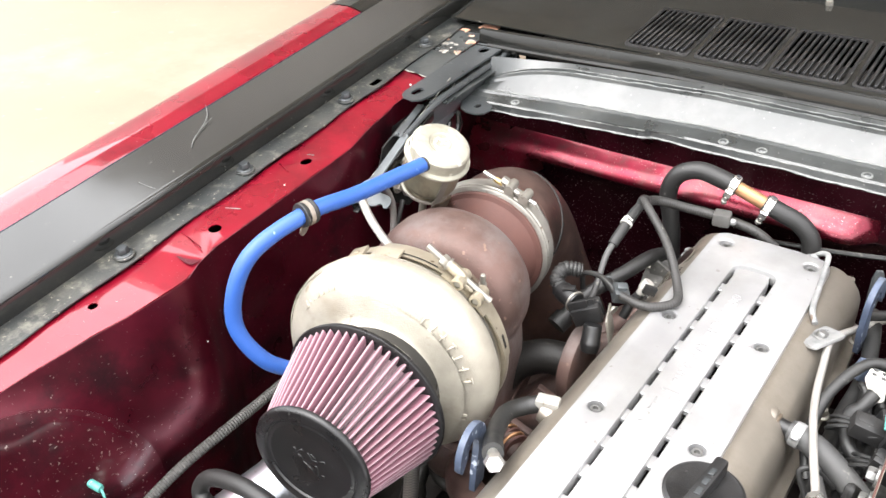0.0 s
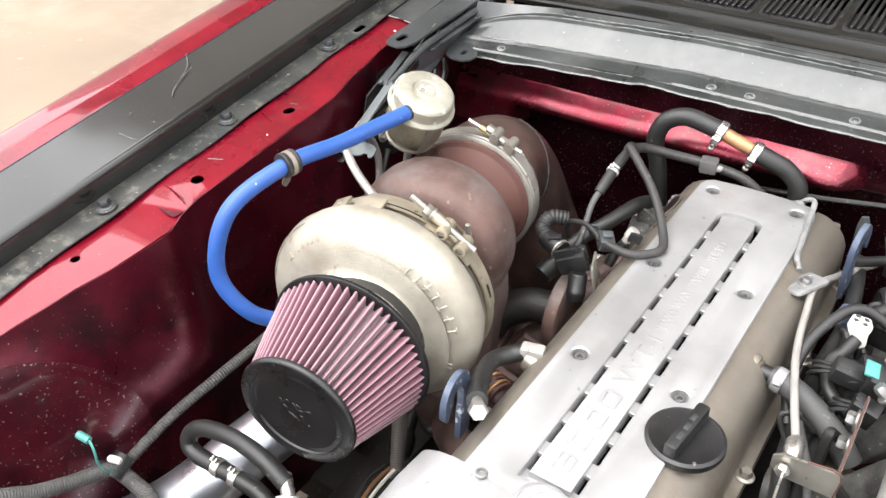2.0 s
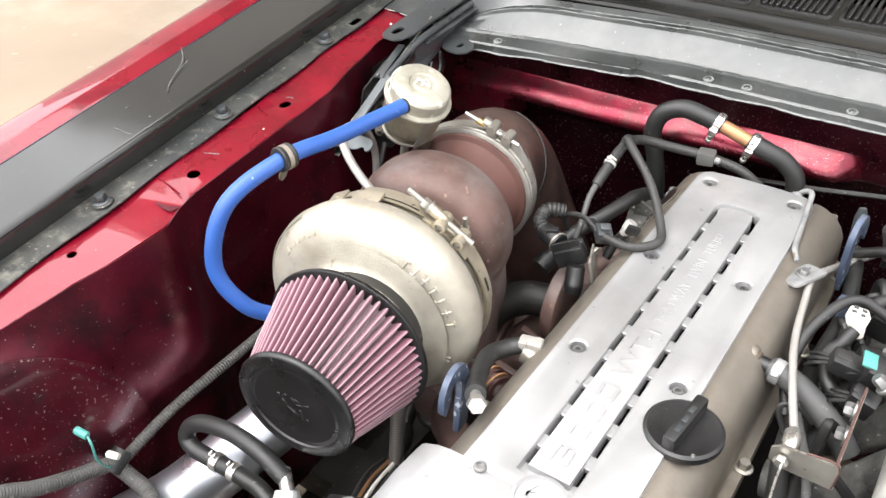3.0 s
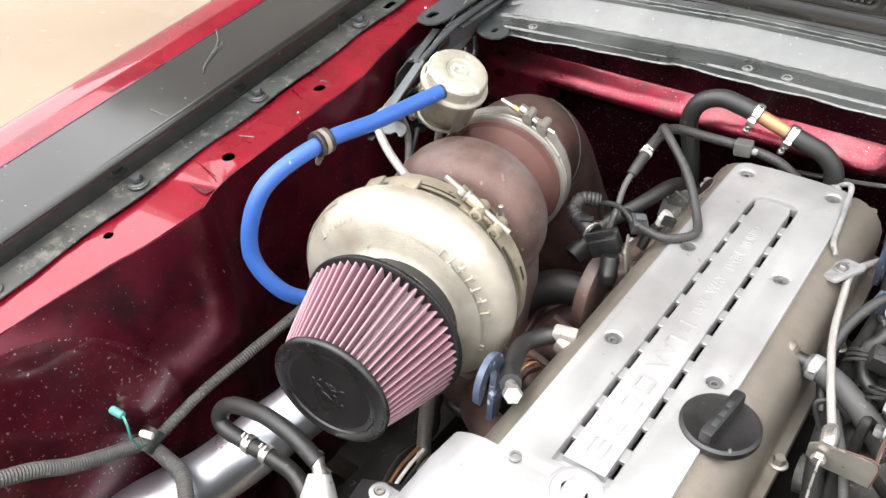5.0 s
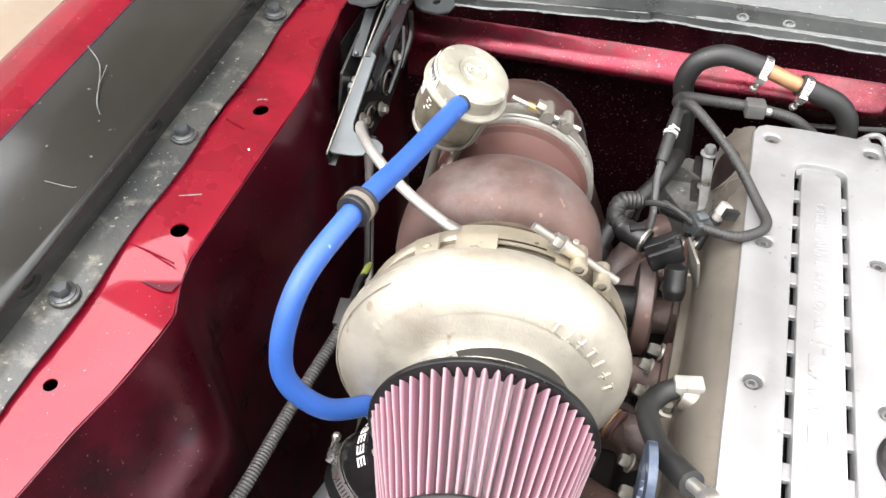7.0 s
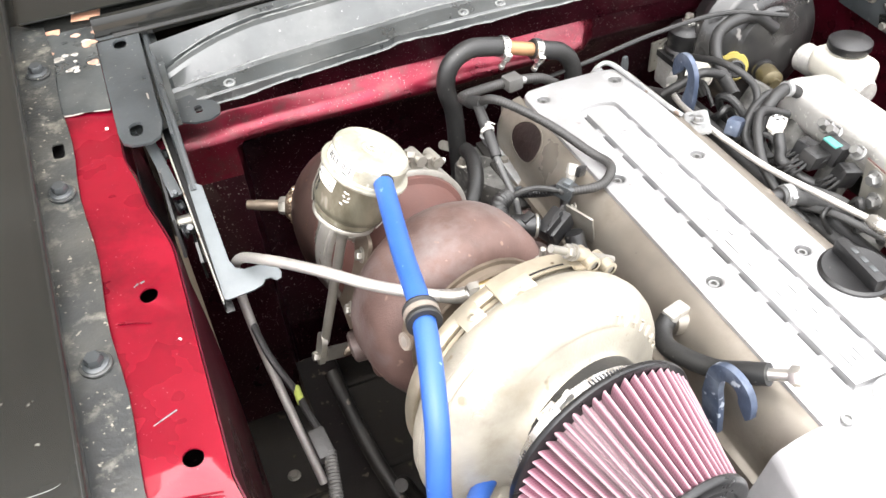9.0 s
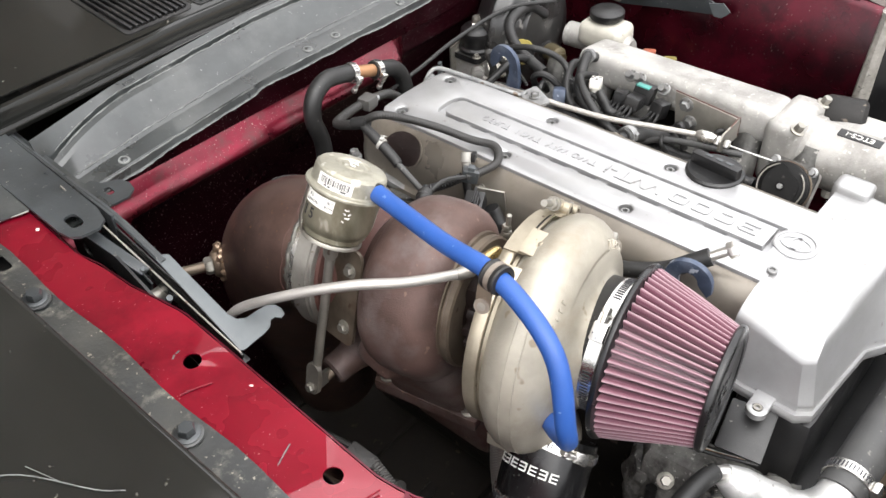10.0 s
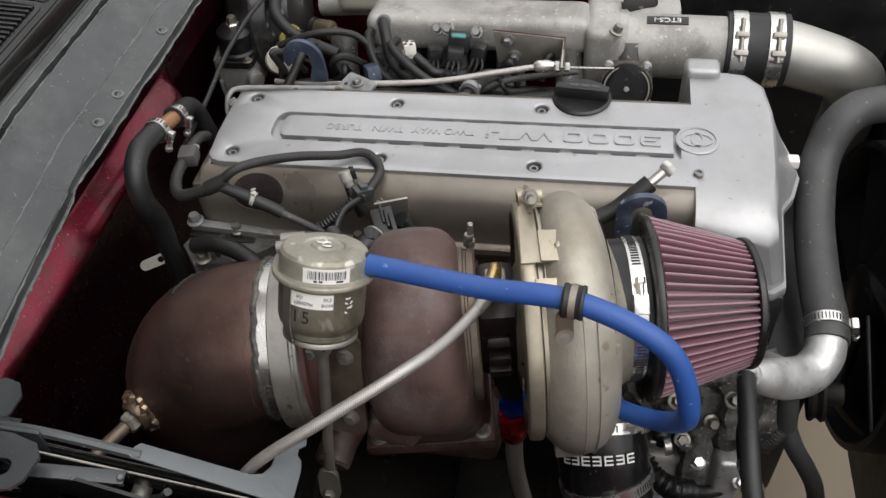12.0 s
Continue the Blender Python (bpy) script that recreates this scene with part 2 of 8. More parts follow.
ORANGE = mat("orange_plastic", (0.4, 0.11, 0.06), 0.45, 0.0, 0.1, 40, 0.05)
BLUE_STEEL = mat("chalky_blue_steel", (0.045, 0.06, 0.095), 0.5, 0.3, 0.35, 40, 0.4, 200, 0.0, (0.4, 0.44, 0.5), 0.5, 90, film=0.7)
WELD_BLUE = mat("greyed_weld", (0.15, 0.145, 0.13), 0.42, 0.7, 0.5, 90, 0.6, 220, 0.0, (0.05, 0.04, 0.035), 0.5, 160)
WELD_BRIGHT = mat("bright_rough_weld", (0.42, 0.31, 0.22), 0.36, 0.85, 0.5, 90, 0.7, 180, 0.0, (0.06, 0.04, 0.035), 0.5, 150)
CLAMP_OLD = mat("heat_browned_steel", (0.14, 0.112, 0.085), 0.48, 0.6, 0.4, 25, 0.2, 260, 0.0, (0.08, 0.05, 0.035), 0.4, 60, (0.1, 0.065, 0.045), 0.4, 20)
BEARING = mat("brown_black_casting", (0.009, 0.005, 0.0045), 0.42, 0.0, 0.5, 30, 0.5, 160, 0.0, (0.06, 0.035, 0.028), 0.3, 80)
CLIP = mat("clip_steel", (0.27, 0.235, 0.2), 0.45, 0.5, 0.2, 60, 0.1, 350)
WELD = mat("weld_bead", (0.2, 0.15, 0.11), 0.4, 0.8, 0.4, 60, 0.6, 200)
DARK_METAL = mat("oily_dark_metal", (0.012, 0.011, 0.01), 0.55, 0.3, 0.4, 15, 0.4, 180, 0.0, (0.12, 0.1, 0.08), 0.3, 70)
CONCRETE = mat("driveway_concrete", (0.245, 0.192, 0.14), 0.85, 0.0, 0.12, 1.2, 0.3, 60, 0.0, (0.28, 0.235, 0.185), 0.3, 14, (0.3, 0.26, 0.2), 0.3, 0.8)
CASTING = mat("salt_flecked_casting", (0.15, 0.147, 0.138), 0.6, 0.3, 0.5, 40, 0.8, 160, 0.0, (0.42, 0.41, 0.39), 0.5, 170, (0.035, 0.033, 0.03), 0.5, 45)
GRIMY = mat("grimy_casting", (0.1, 0.098, 0.092), 0.62, 0.3, 0.45, 30, 0.6, 150, 0.0, (0.3, 0.29, 0.27), 0.4, 120, (0.02, 0.019, 0.018), 0.5, 25)
WALL = mat("painted_wall", (0.2, 0.188, 0.175), 0.8, 0.0, 0.15, 2, 0.1, 40)
ROOF_BOARDS = mat("unseen_roof_boards", (0.42, 0.39, 0.35), 0.7, 0.0, 0.2, 1.5, 0.1, 30, aniso=(6.0, 0.4, 1.0))
GLASS_DARK = mat("dark_windscreen", (0.012, 0.014, 0.015), 0.08, 0.0, 0.1, 4, 0.0, 100, 1.0)


def braid_mat(name, base):
    """Woven steel: two crossing sets of fine strands over the sleeve."""
    m = mat(name, base, 0.4, 0.6, 0.1, 30, 0.0)
    n, l = m.node_tree.nodes, m.node_tree.links
    at = n.new("ShaderNodeTexCoord").outputs["UV"]
    waves = []
    for turn in (38, -38):
        mp = n.new("ShaderNodeMapping")
        mp.inputs["Rotation"].default_value = (0, 0, radians(turn))
        w = n.new("ShaderNodeTexWave")
        w.inputs["Scale"].default_value = 1.0
        l.new(at, mp.inputs["Vector"]), l.new(mp.outputs[0], w.inputs["Vector"])
        waves.append(w.outputs["Fac"])
    most = n.new("ShaderNodeMath")
    most.operation = "MULTIPLY"
    l.new(waves[0], most.inputs[0]), l.new(waves[1], most.inputs[1])
    b = n.new("ShaderNodeBump")
    b.inputs["Strength"].default_value, b.inputs["Distance"].default_value = 0.4, 0.0006
    l.new(most.outputs[0], b.inputs["Height"])
    l.new(b.outputs[0], n["Principled BSDF"].inputs["Normal"])
    dark = n.new("ShaderNodeMapRange")
    dark.inputs[1].default_value, dark.inputs[2].default_value, dark.inputs[3].default_value, dark.inputs[4].default_value = 0.0, 0.3, 0.6, 1.0
    l.new(most.outputs[0], dark.inputs[0])
    old = n["Principled BSDF"].inputs["Base Color"].links[0].from_socket
    x = n.new("ShaderNodeMix")
    x.data_type = "RGBA"
    l.new(dark.outputs[0], x.inputs[0]), l.new(old, x.inputs[7])
    x.inputs[6].default_value = (0.05, 0.048, 0.045, 1)
    l.new(x.outputs[2], n["Principled BSDF"].inputs["Base Color"])
    return m


BRAID = braid_mat("braided_steel", (0.52, 0.495, 0.465))


def gauze_mat():
    """Oiled cotton gauze, dark red, under a fine pale wire mesh."""
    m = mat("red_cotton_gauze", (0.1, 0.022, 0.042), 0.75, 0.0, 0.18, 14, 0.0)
    n, l = m.node_tree.nodes, m.node_tree.links
    p = n["Principled BSDF"]
    uv = n.new("ShaderNodeTexCoord").outputs["UV"]
    mp = n.new("ShaderNodeMapping")
    mp.inputs["Scale"].default_value = (2.7, 1.0, 1.0)
    l.new(uv, mp.inputs["Vector"])
    at = mp.outputs[0]
    lines = []
    for axis in ("X", "Y"):
        w = n.new("ShaderNodeTexWave")
        w.bands_direction = axis
        w.inputs["Scale"].default_value = 1.0
        l.new(at, w.inputs["Vector"])
        r = n.new("ShaderNodeMapRange")
        r.inputs[1].default_value, r.inputs[2].default_value = 0.62, 0.9
        l.new(w.outputs["Fac"], r.inputs[0])
        lines.append(r.outputs[0])
    most = n.new("ShaderNodeMath")
    most.operation = "MAXIMUM"
    l.new(lines[0], most.inputs[0]), l.new(lines[1], most.inputs[1])
    x = n.new("ShaderNodeMix")
    x.data_type = "RGBA"
    soft = n.new("ShaderNodeMath")
    soft.operation = "MULTIPLY"
    soft.inputs[1].default_value = 0.07
    l.new(most.outputs[0], soft.inputs[0])
    # pale dust along each crest, its contrast standing in for shade between pleats
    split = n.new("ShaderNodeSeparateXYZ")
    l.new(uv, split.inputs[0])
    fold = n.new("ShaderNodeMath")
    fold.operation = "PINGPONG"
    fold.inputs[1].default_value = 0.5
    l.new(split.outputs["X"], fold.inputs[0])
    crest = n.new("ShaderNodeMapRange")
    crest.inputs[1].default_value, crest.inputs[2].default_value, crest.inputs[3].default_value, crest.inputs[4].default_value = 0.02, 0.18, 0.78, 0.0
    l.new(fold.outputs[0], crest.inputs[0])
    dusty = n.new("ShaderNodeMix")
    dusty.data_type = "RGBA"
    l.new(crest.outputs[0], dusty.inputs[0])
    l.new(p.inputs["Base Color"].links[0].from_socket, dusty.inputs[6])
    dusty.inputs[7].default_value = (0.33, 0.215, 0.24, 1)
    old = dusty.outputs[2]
    l.new(soft.outputs[0], x.inputs[0]), l.new(old, x.inputs[6])
    x.inputs[7].default_value = (0.55, 0.44, 0.47, 1)
    l.new(x.outputs[2], p.inputs["Base Color"])
    b = n.new("ShaderNodeBump")
    b.inputs["Strength"].default_value, b.inputs["Distance"].default_value = 0.15, 0.0005
    l.new(most.outputs[0], b.inputs["Height"]), l.new(b.outputs[0], p.inputs["Normal"])
    p.inputs["Sheen Weight"].default_value = 0.25
    return m


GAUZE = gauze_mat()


# ---- building helpers ----
def thing(name, label, category, at=(0, 0, 0), group="", kind=""):
    ob = new(name)
    ob.empty_display_size = 0.02
    ob.location = at
    return tagged(ob, label, category, group, kind)


def place(ob, parent):
    ob.parent = parent
    m = Matrix.Translation(parent.location) if parent.parent is None else Matrix.Identity(4)
    ob.matrix_parent_inverse = m.inverted()
    return ob


def to_mesh(name, bm, material, crease=38):
    bmesh.ops.recalc_face_normals(bm, faces=bm.faces)
    lim = radians(crease)
    for e in bm.edges:
        e.smooth = len(e.link_faces) == 2 and e.calc_face_angle(0.0) < lim
    for f in bm.faces:
        f.smooth = True
    me = bpy.data.meshes.new(name)
    bm.to_mesh(me)
    bm.free()
    me.materials.append(material)
    return me


def part(name, bm, material, parent, label="", crease=38):
    """One mesh object under a thing or under a part."""
    ob = place(new(name, to_mesh(name, bm, material, crease)), parent)
    return tagged(ob, label)


def single(name, bm, material, label, category, group="", kind="", crease=38):
    return tagged(new(name, to_mesh(name, bm, material, crease)), label, category, group, kind)


def frame_of(axis, hint=(0, 0, 1)):
    w = Vector(axis).normalized()
    h = Vector(hint)
    if abs(w.dot(h.normalized())) > 0.97:
        h = Vector((0, 1, 0))
    u = h.cross(w).normalized()
    return u, w.cross(u), w


def basis(at, axis, hint=(0, 0, 1)):
    """Local x, y, z into u, v, axis at a place."""
    u, v, w = frame_of(axis, hint)
    return Matrix.Translation(at) @ Matrix((u, v, w)).transposed().to_4x4()


def skin(bm, rings, loop=True, caps=True):
    rows = [[bm.verts.new(p) for p in ring] for ring in rings]
    n = len(rows[0])
    for a, b in zip(rows, rows[1:]):
        for i in range(n if loop else n - 1):
            j = (i + 1) % n
            bm.faces.new((a[i], a[j], b[j], b[i]))
    if caps and loop:
        bm.faces.new(rows[0][::-1]), bm.faces.new(rows[-1])
    return rows


def lathe(profile, at, axis, seg=48, bm=None, caps=True, hint=(0, 0, 1)):
    """profile: rows of (radius, distance along the axis)."""
    bm = bm or bmesh.new()
    u, v, w = frame_of(axis, hint)
    c = Vector(at)
    skin(bm, [[c + w * s + (u * math.cos(a) + v * math.sin(a)) * max(r, 1e-5) for a in (2 * math.pi * i / seg for i in range(seg))] for r, s in profile], True, caps)
    return bm


def curve(points, n=8):
    """A smooth way through the points."""
    p = [Vector(q) for q in points]
    p = [2 * p[0] - p[1]] + p + [2 * p[-1] - p[-2]]
    out = []
    for i in range(1, len(p) - 2):
        a, b, c, d = p[i - 1 : i + 3]
        for k in range(n):
            t = k / n
            out.append(0.5 * (2 * b + (c - a) * t + (2 * a - 5 * b + 4 * c - d) * t * t + (3 * b - a - 3 * c + d) * t**3))
    return out + [p[-2]]


def tube(points, r, seg=14, n=8, bm=None, ribs=0.0, pitch=0.004, uv=None, smooth=True):
    """A hose along a way. r: a number, or one radius for each point. ribs: depth of the corrugation."""
    bm = bm or bmesh.new()
    way = curve(points, n) if smooth else [Vector(q) for q in points]
    radii = [r] * len(way) if not isinstance(r, (list, tuple)) else list(np.interp(np.linspace(0, len(r) - 1, len(way)), range(len(r)), r))
    if ribs:
        far = [0.0]
        for a, b in zip(way, way[1:]):
            far.append(far[-1] + (b - a).length)
        m = max(8, int(far[-1] / (pitch / 4)))
        grid = np.linspace(0, far[-1], m)
        arr = np.array([tuple(q) for q in way])
        way = [Vector(q) for q in np.stack([np.interp(grid, far, arr[:, k]) for k in range(3)], 1)]
        radii = [float(np.interp(g, far, radii)) + ribs * (0.5 + 0.5 * math.cos(2 * math.pi * g / pitch)) - ribs / 2 for g in grid]
    t0 = (way[1] - way[0]).normalized()
    u, v, _ = frame_of(t0)
    rings, along = [], [0.0]
    for i, q in enumerate(way):
        t = (way[min(i + 1, len(way) - 1)] - way[max(i - 1, 0)]).normalized()
        u = (u - t * u.dot(t)).normalized()
        v = t.cross(u)
        rings.append([q + (u * math.cos(a) + v * math.sin(a)) * radii[i] for a in (2 * math.pi * k / seg for k in range(seg))])
        if i:
            along.append(along[-1] + (q - way[i - 1]).length)
    rows = skin(bm, rings)
    if uv:
        lay = bm.loops.layers.uv.verify()
        index = {vert: (i, k) for i, row in enumerate(rows) for k, vert in enumerate(row)}
        for f in bm.faces:
            ks = [index[lp.vert][1] for lp in f.loops if lp.vert in index]
            wrap = len(ks) == 4 and max(ks) - min(ks) > 1
            for lp in f.loops:
                if lp.vert in index:
                    i, k = index[lp.vert]
                    lp[lay].uv = ((seg if wrap and k == 0 else k) / seg * uv[0], along[i] * uv[1])
    return bm


def box(size, at=(0, 0, 0), bevel=0.0, turn=None, bm=None, segs=2):
    """A block with rounded edges; turn: a 4x4 or Euler degrees."""
    own = bmesh.new()
    bmesh.ops.create_cube(own, size=1.0)
    bmesh.ops.scale(own, vec=size, verts=own.verts)
    if bevel:
        bmesh.ops.bevel(own, geom=own.edges[:], offset=bevel, segments=segs, affect="EDGES", profile=0.6)
    m = Matrix.Translation(at)
    if turn is not None:
        m = m @ (turn if isinstance(turn, Matrix) else pose(0, 0, 0, *turn))
    bmesh.ops.transform(own, matrix=m, verts=own.verts)
    return join(bm, own)


def join(bm, own):
    if bm is None:
        return own
    me = bpy.data.meshes.new("join")
    own.to_mesh(me)
    own.free()
    bm.from_mesh(me)
    bpy.data.meshes.remove(me)
    return bm


def rounded(w, h, r, n=4):
    """A rounded rectangle round the origin, as 2D points."""
    out = []
    for cx, cy, a0 in ((w / 2 - r, h / 2 - r, 0), (-w / 2 + r, h / 2 - r, 90), (-w / 2 + r, -h / 2 + r, 180), (w / 2 - r, -h / 2 + r, 270)):
        for k in range(n + 1):
            a = radians(a0 + 90 * k / n)
            out.append((cx + r * math.cos(a), cy + r * math.sin(a)))
    return out


def disc(cx, cy, r, n=14, ry=None):
    return [(cx + r * math.cos(2 * math.pi * k / n), cy + (ry or r) * math.sin(2 * math.pi * k / n)) for k in range(n)]


def plate(outline, thick, m=None, holes=(), warp=None, bm=None, bevel=0.0):
    """A sheet cut to an outline, with holes through it. m places it; warp moves each point."""
    own = bmesh.new()
    edges = []
    for loop in (outline, *holes):
        vs = [own.verts.new((x, y, 0)) for x, y in loop]
        edges += [own.edges.new((a, b)) for a, b in zip(vs, vs[1:] + vs[:1])]
    bmesh.ops.triangle_fill(own, edges=edges, use_beauty=True, use_dissolve=False)
    out = bmesh.ops.extrude_face_region(own, geom=own.faces[:])
    bmesh.ops.translate(own, vec=(0, 0, thick), verts=[g for g in out["geom"] if isinstance(g, bmesh.types.BMVert)])
    bmesh.ops.recalc_face_normals(own, faces=own.faces)
    if bevel:
        rim = [e for e in own.edges if len(e.link_faces) == 2 and e.calc_face_angle(0) > 1.0 and abs(e.verts[0].co.z - e.verts[1].co.z) < 1e-6 and e.verts[0].co.z > thick / 2]
        bmesh.ops.bevel(own, geom=rim, offset=bevel, segments=2, affect="EDGES", profile=0.6)
    if warp:
        for v in own.verts:
            v.co = warp(v.co)
    if m is not None:
        bmesh.ops.transform(own, matrix=m, verts=own.verts)
    return join(bm, own)


def sheet(fn, us, vs, thick=0.0015, uv=False):
    """A panel of sheet metal: fn(u, v) gives each point; it is given thickness behind."""
    bm = bmesh.new()
    rows = [[Vector(fn(u, v)) for v in vs] for u in us]
    grid = [[bm.verts.new(p) for p in row] for row in rows]
    for i in range(len(us) - 1):
        for j in range(len(vs) - 1):
            bm.faces.new((grid[i][j], grid[i + 1][j], grid[i + 1][j + 1], grid[i][j + 1]))
    bmesh.ops.recalc_face_normals(bm, faces=bm.faces)
    bm.normal_update()
    bmesh.ops.solidify(bm, geom=bm.faces[:], thickness=thick)
    return bm


def hexa(r, h, at=(0, 0, 0), axis=(0, 0, 1), bm=None, n=6):
    """A bolt head with chamfered corners."""
    return lathe([(r * 0.9, -0.0002), (r, h * 0.1), (r, h * 0.75), (r * 0.84, h)], at, axis, n, bm)


MESHES = {}


def bolt_mesh(kind, r, h, material):
    key = (kind, r, h, material.name)
    if key not in MESHES:
        bm = bmesh.new()
        if kind == "hex":
            lathe([(r * 1.45, 0), (r * 1.45, h * 0.22), (r * 1.3, h * 0.3)], (0, 0, 0), (0, 0, 1), 20, bm)
            hexa(r, h, (0, 0, h * 0.28), (0, 0, 1), bm)
        elif kind == "socket":
            lathe([(r, 0), (r, h * 0.85), (r * 0.92, h), (r * 0.55, h), (r * 0.5, h * 0.35), (0.0001, h * 0.3)], (0, 0, 0), (0, 0, 1), 18, bm)
        else:
            lathe([(r, 0), (r * 0.95, h * 0.5), (r * 0.6, h * 0.9), (0.0001, h)], (0, 0, 0), (0, 0, 1), 16, bm)
        MESHES[key] = to_mesh("bolt", bm, material)
    return MESHES[key]


def bolt(at, axis, r, h, material, parent, kind="hex", name="bolt", label=""):
    ob = new(name, bolt_mesh(kind, r, h, material))
    m = basis(at, axis)
    ob.matrix_world = m
    place(ob, parent)
    ob.matrix_basis = m
    return tagged(ob, label)


def worm_clamp(at, axis, r, width, screw_dir, label="zinc-plated worm-drive hose clamp"):
    """A band round a hose, with its screw housing on the side screw_dir."""
    ob = thing("hose_clamp", label, "hose clamp", at, "hose clamps")
    u, v, w = frame_of(axis)
    band = lathe([(r, -width / 2), (r + 0.0014, -width / 2 + 0.0004), (r + 0.0014, width / 2 - 0.0004), (r, width / 2)], at, axis, 48, None, False)
    bmesh.ops.recalc_face_normals(band, faces=band.faces)
    part("band", band, BAND, ob)
    e = Vector(screw_dir)
    e = (e - w * e.dot(w)).normalized()
    t = w.cross(e)
    c = Vector(at) + e * (r + 0.0045)
    turn = Matrix((t, w, e)).transposed().to_4x4()
    part("screw_housing", box((width * 1.35, width * 1.02, 0.0075), c, 0.0016, turn), BAND, ob)
    screw = lathe([(0.0034, 0), (0.0034, width * 1.1)], c + t * width * 0.5 + e * 0.001, t, 12)
    hexa(0.0048, 0.006, c + t * width * 1.35 + e * 0.001, t, screw)
    part("screw", screw, STEEL, ob)
    slots = bmesh.new()
    k = int(2 * math.pi * r / 0.0036)
    for i in range(k):
        a = 2 * math.pi * i / k
        dirn = e * math.cos(a) + t * math.sin(a)
        if a < 0.55 or a > 2 * math.pi - 0.55:
            continue
        box((0.0012, width * 0.55, 0.0007), Vector(at) + dirn * (r + 0.0016), 0, Matrix((dirn.cross(w) * -1, w, dirn)).transposed().to_4x4(), slots)
    part("thread", slots, INK, ob)
    return ob


def text_mesh(body, size, m, depth=0.0008, spread=1.0, squash=1.0):
    fc = bpy.data.curves.new("letters", "FONT")
    fc.body, fc.size, fc.extrude, fc.align_x, fc.align_y = body, size, depth, "CENTER", "CENTER"
    fc.space_character = spread
    fc.resolution_u = 3
    tmp = new("letters", fc)
    bpy.context.view_layer.update()
    me = bpy.data.meshes.new_from_object(tmp.evaluated_get(bpy.context.evaluated_depsgraph_get()))
    bpy.data.objects.remove(tmp)
    bpy.data.curves.remove(fc)
    bm = bmesh.new()
    bm.from_mesh(me)
    bpy.data.meshes.remove(me)
    bmesh.ops.scale(bm, vec=(squash, 1, 1), verts=bm.verts)
    bmesh.ops.transform(bm, matrix=m, verts=bm.verts)
    return bm


# ---- ground and surroundings ----
def ground_fn(u, v):
    return (u, v, 0.0)


gs = [-60, -20, -8, -4, -2, 0, 2, 4, 8, 20, 60]
single("ground", sheet(ground_fn, gs, gs, 0.05), CONCRETE, "pale sunlit concrete driveway", "driveway", kind="structure")

# unseen wall and roof, added behind the car to darken its paint's reflections
house = thing("unseen_wall", "unseen wall and roof, added to be mirrored in the car paint", "wall", (-2.0, 3.5, 0), kind="structure")
part("wall", box((16.0, 0.25, 5.4), (-2.0, 3.7, 2.7), 0.01), WALL, house)
part("unseen_roof", box((4.05, 2.6, 0.12), (-1.175, 2.27, 3.06), 0.01), ROOF_BOARDS, house, "unseen boarded roof slab, added for reflections")


# ---- car body ----
def rail(x, z, y):
    """A point of the fender line: it rises and drifts slightly outwards to the rear."""
    return Vector((x - 0.03 * (y - 0.25), y, z + 0.114 * (y - 0.25)))


car = thing("car_body", "dark red car body with black fender stripe, hood removed", "car", (0.05, 0.0, 0.0))

YS = [-1.1, -0.9, -0.7, -0.5, -0.3, -0.1, 0.1, 0.3, 0.5, 0.7]
BLACK_PROFILE = [(-0.5975, 0.946), (-0.5955, 0.953), (-0.593, 0.972), (-0.5942, 0.9765), (-0.597, 0.9783), (-0.601, 0.9785), (-0.605, 0.9783), (-0.64, 0.9768), (-0.68, 0.9748), (-0.72, 0.9727), (-0.7245, 0.9725)]
RED_PROFILE = [(-0.726, 0.9722), (-0.7283, 0.9734), (-0.7305, 0.974), (-0.7495, 0.9784), (-0.7525, 0.979), (-0.756, 0.9792), (-0.785, 0.9782), (-0.793, 0.9776), (-0.805, 0.974), (-0.815, 0.966), (-0.825, 0.94), (-0.835, 0.88), (-0.85, 0.7), (-0.86, 0.4), (-0.85, 0.2)]


def along(profile):
    return lambda y, k: rail(profile[k][0], profile[k][1], y)


part("fender_top", sheet(along(BLACK_PROFILE), YS + [0.85, 1.0, 1.4], range(len(BLACK_PROFILE))), BLACK_PAINT, car, "scuffed black stripe on the fender", 60)
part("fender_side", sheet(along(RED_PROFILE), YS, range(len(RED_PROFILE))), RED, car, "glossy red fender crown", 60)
part("fender_rear", sheet(along(RED_PROFILE), [0.704, 0.85, 1.0, 1.4], range(len(RED_PROFILE))), BLACK_PAINT, car, "black panel behind the red fender", 60)

part("paint_line", tube([rail(-0.7253, 0.9726, y) for y in YS], 0.0008, 6, 2), PAINT_BLUE, car, "thin blue line between red and black")


def on_stripe(x, y):
    return Vector((x, y, 0.9778 + 0.114 * (y - 0.25)))


for line, r in (([(-0.724, 0.32), (-0.69, 0.292), (-0.66, 0.242), (-0.645, 0.225)], 0.0006), ([(-0.684, 0.296), (-0.672, 0.262)], 0.0004), ([(-0.64, 0.13), (-0.61, 0.13), (-0.6, 0.136)], 0.0004)):
    part("scuff", tube([on_stripe(x, y) for x, y in line], r, 5, 5), EDGE_PALE, car, "pale scratch in the black paint")
# gutter strip with bolts and slots
strip_out = [(-0.559 - 0.03 * (y - 0.25) + 0.002 * math.sin(37 * y), y) for y in np.linspace(-1.0, 0.8, 60)]
strip_out += [(-0.6 - 0.03 * (y - 0.25), y) for y in (0.8, -1.0)]
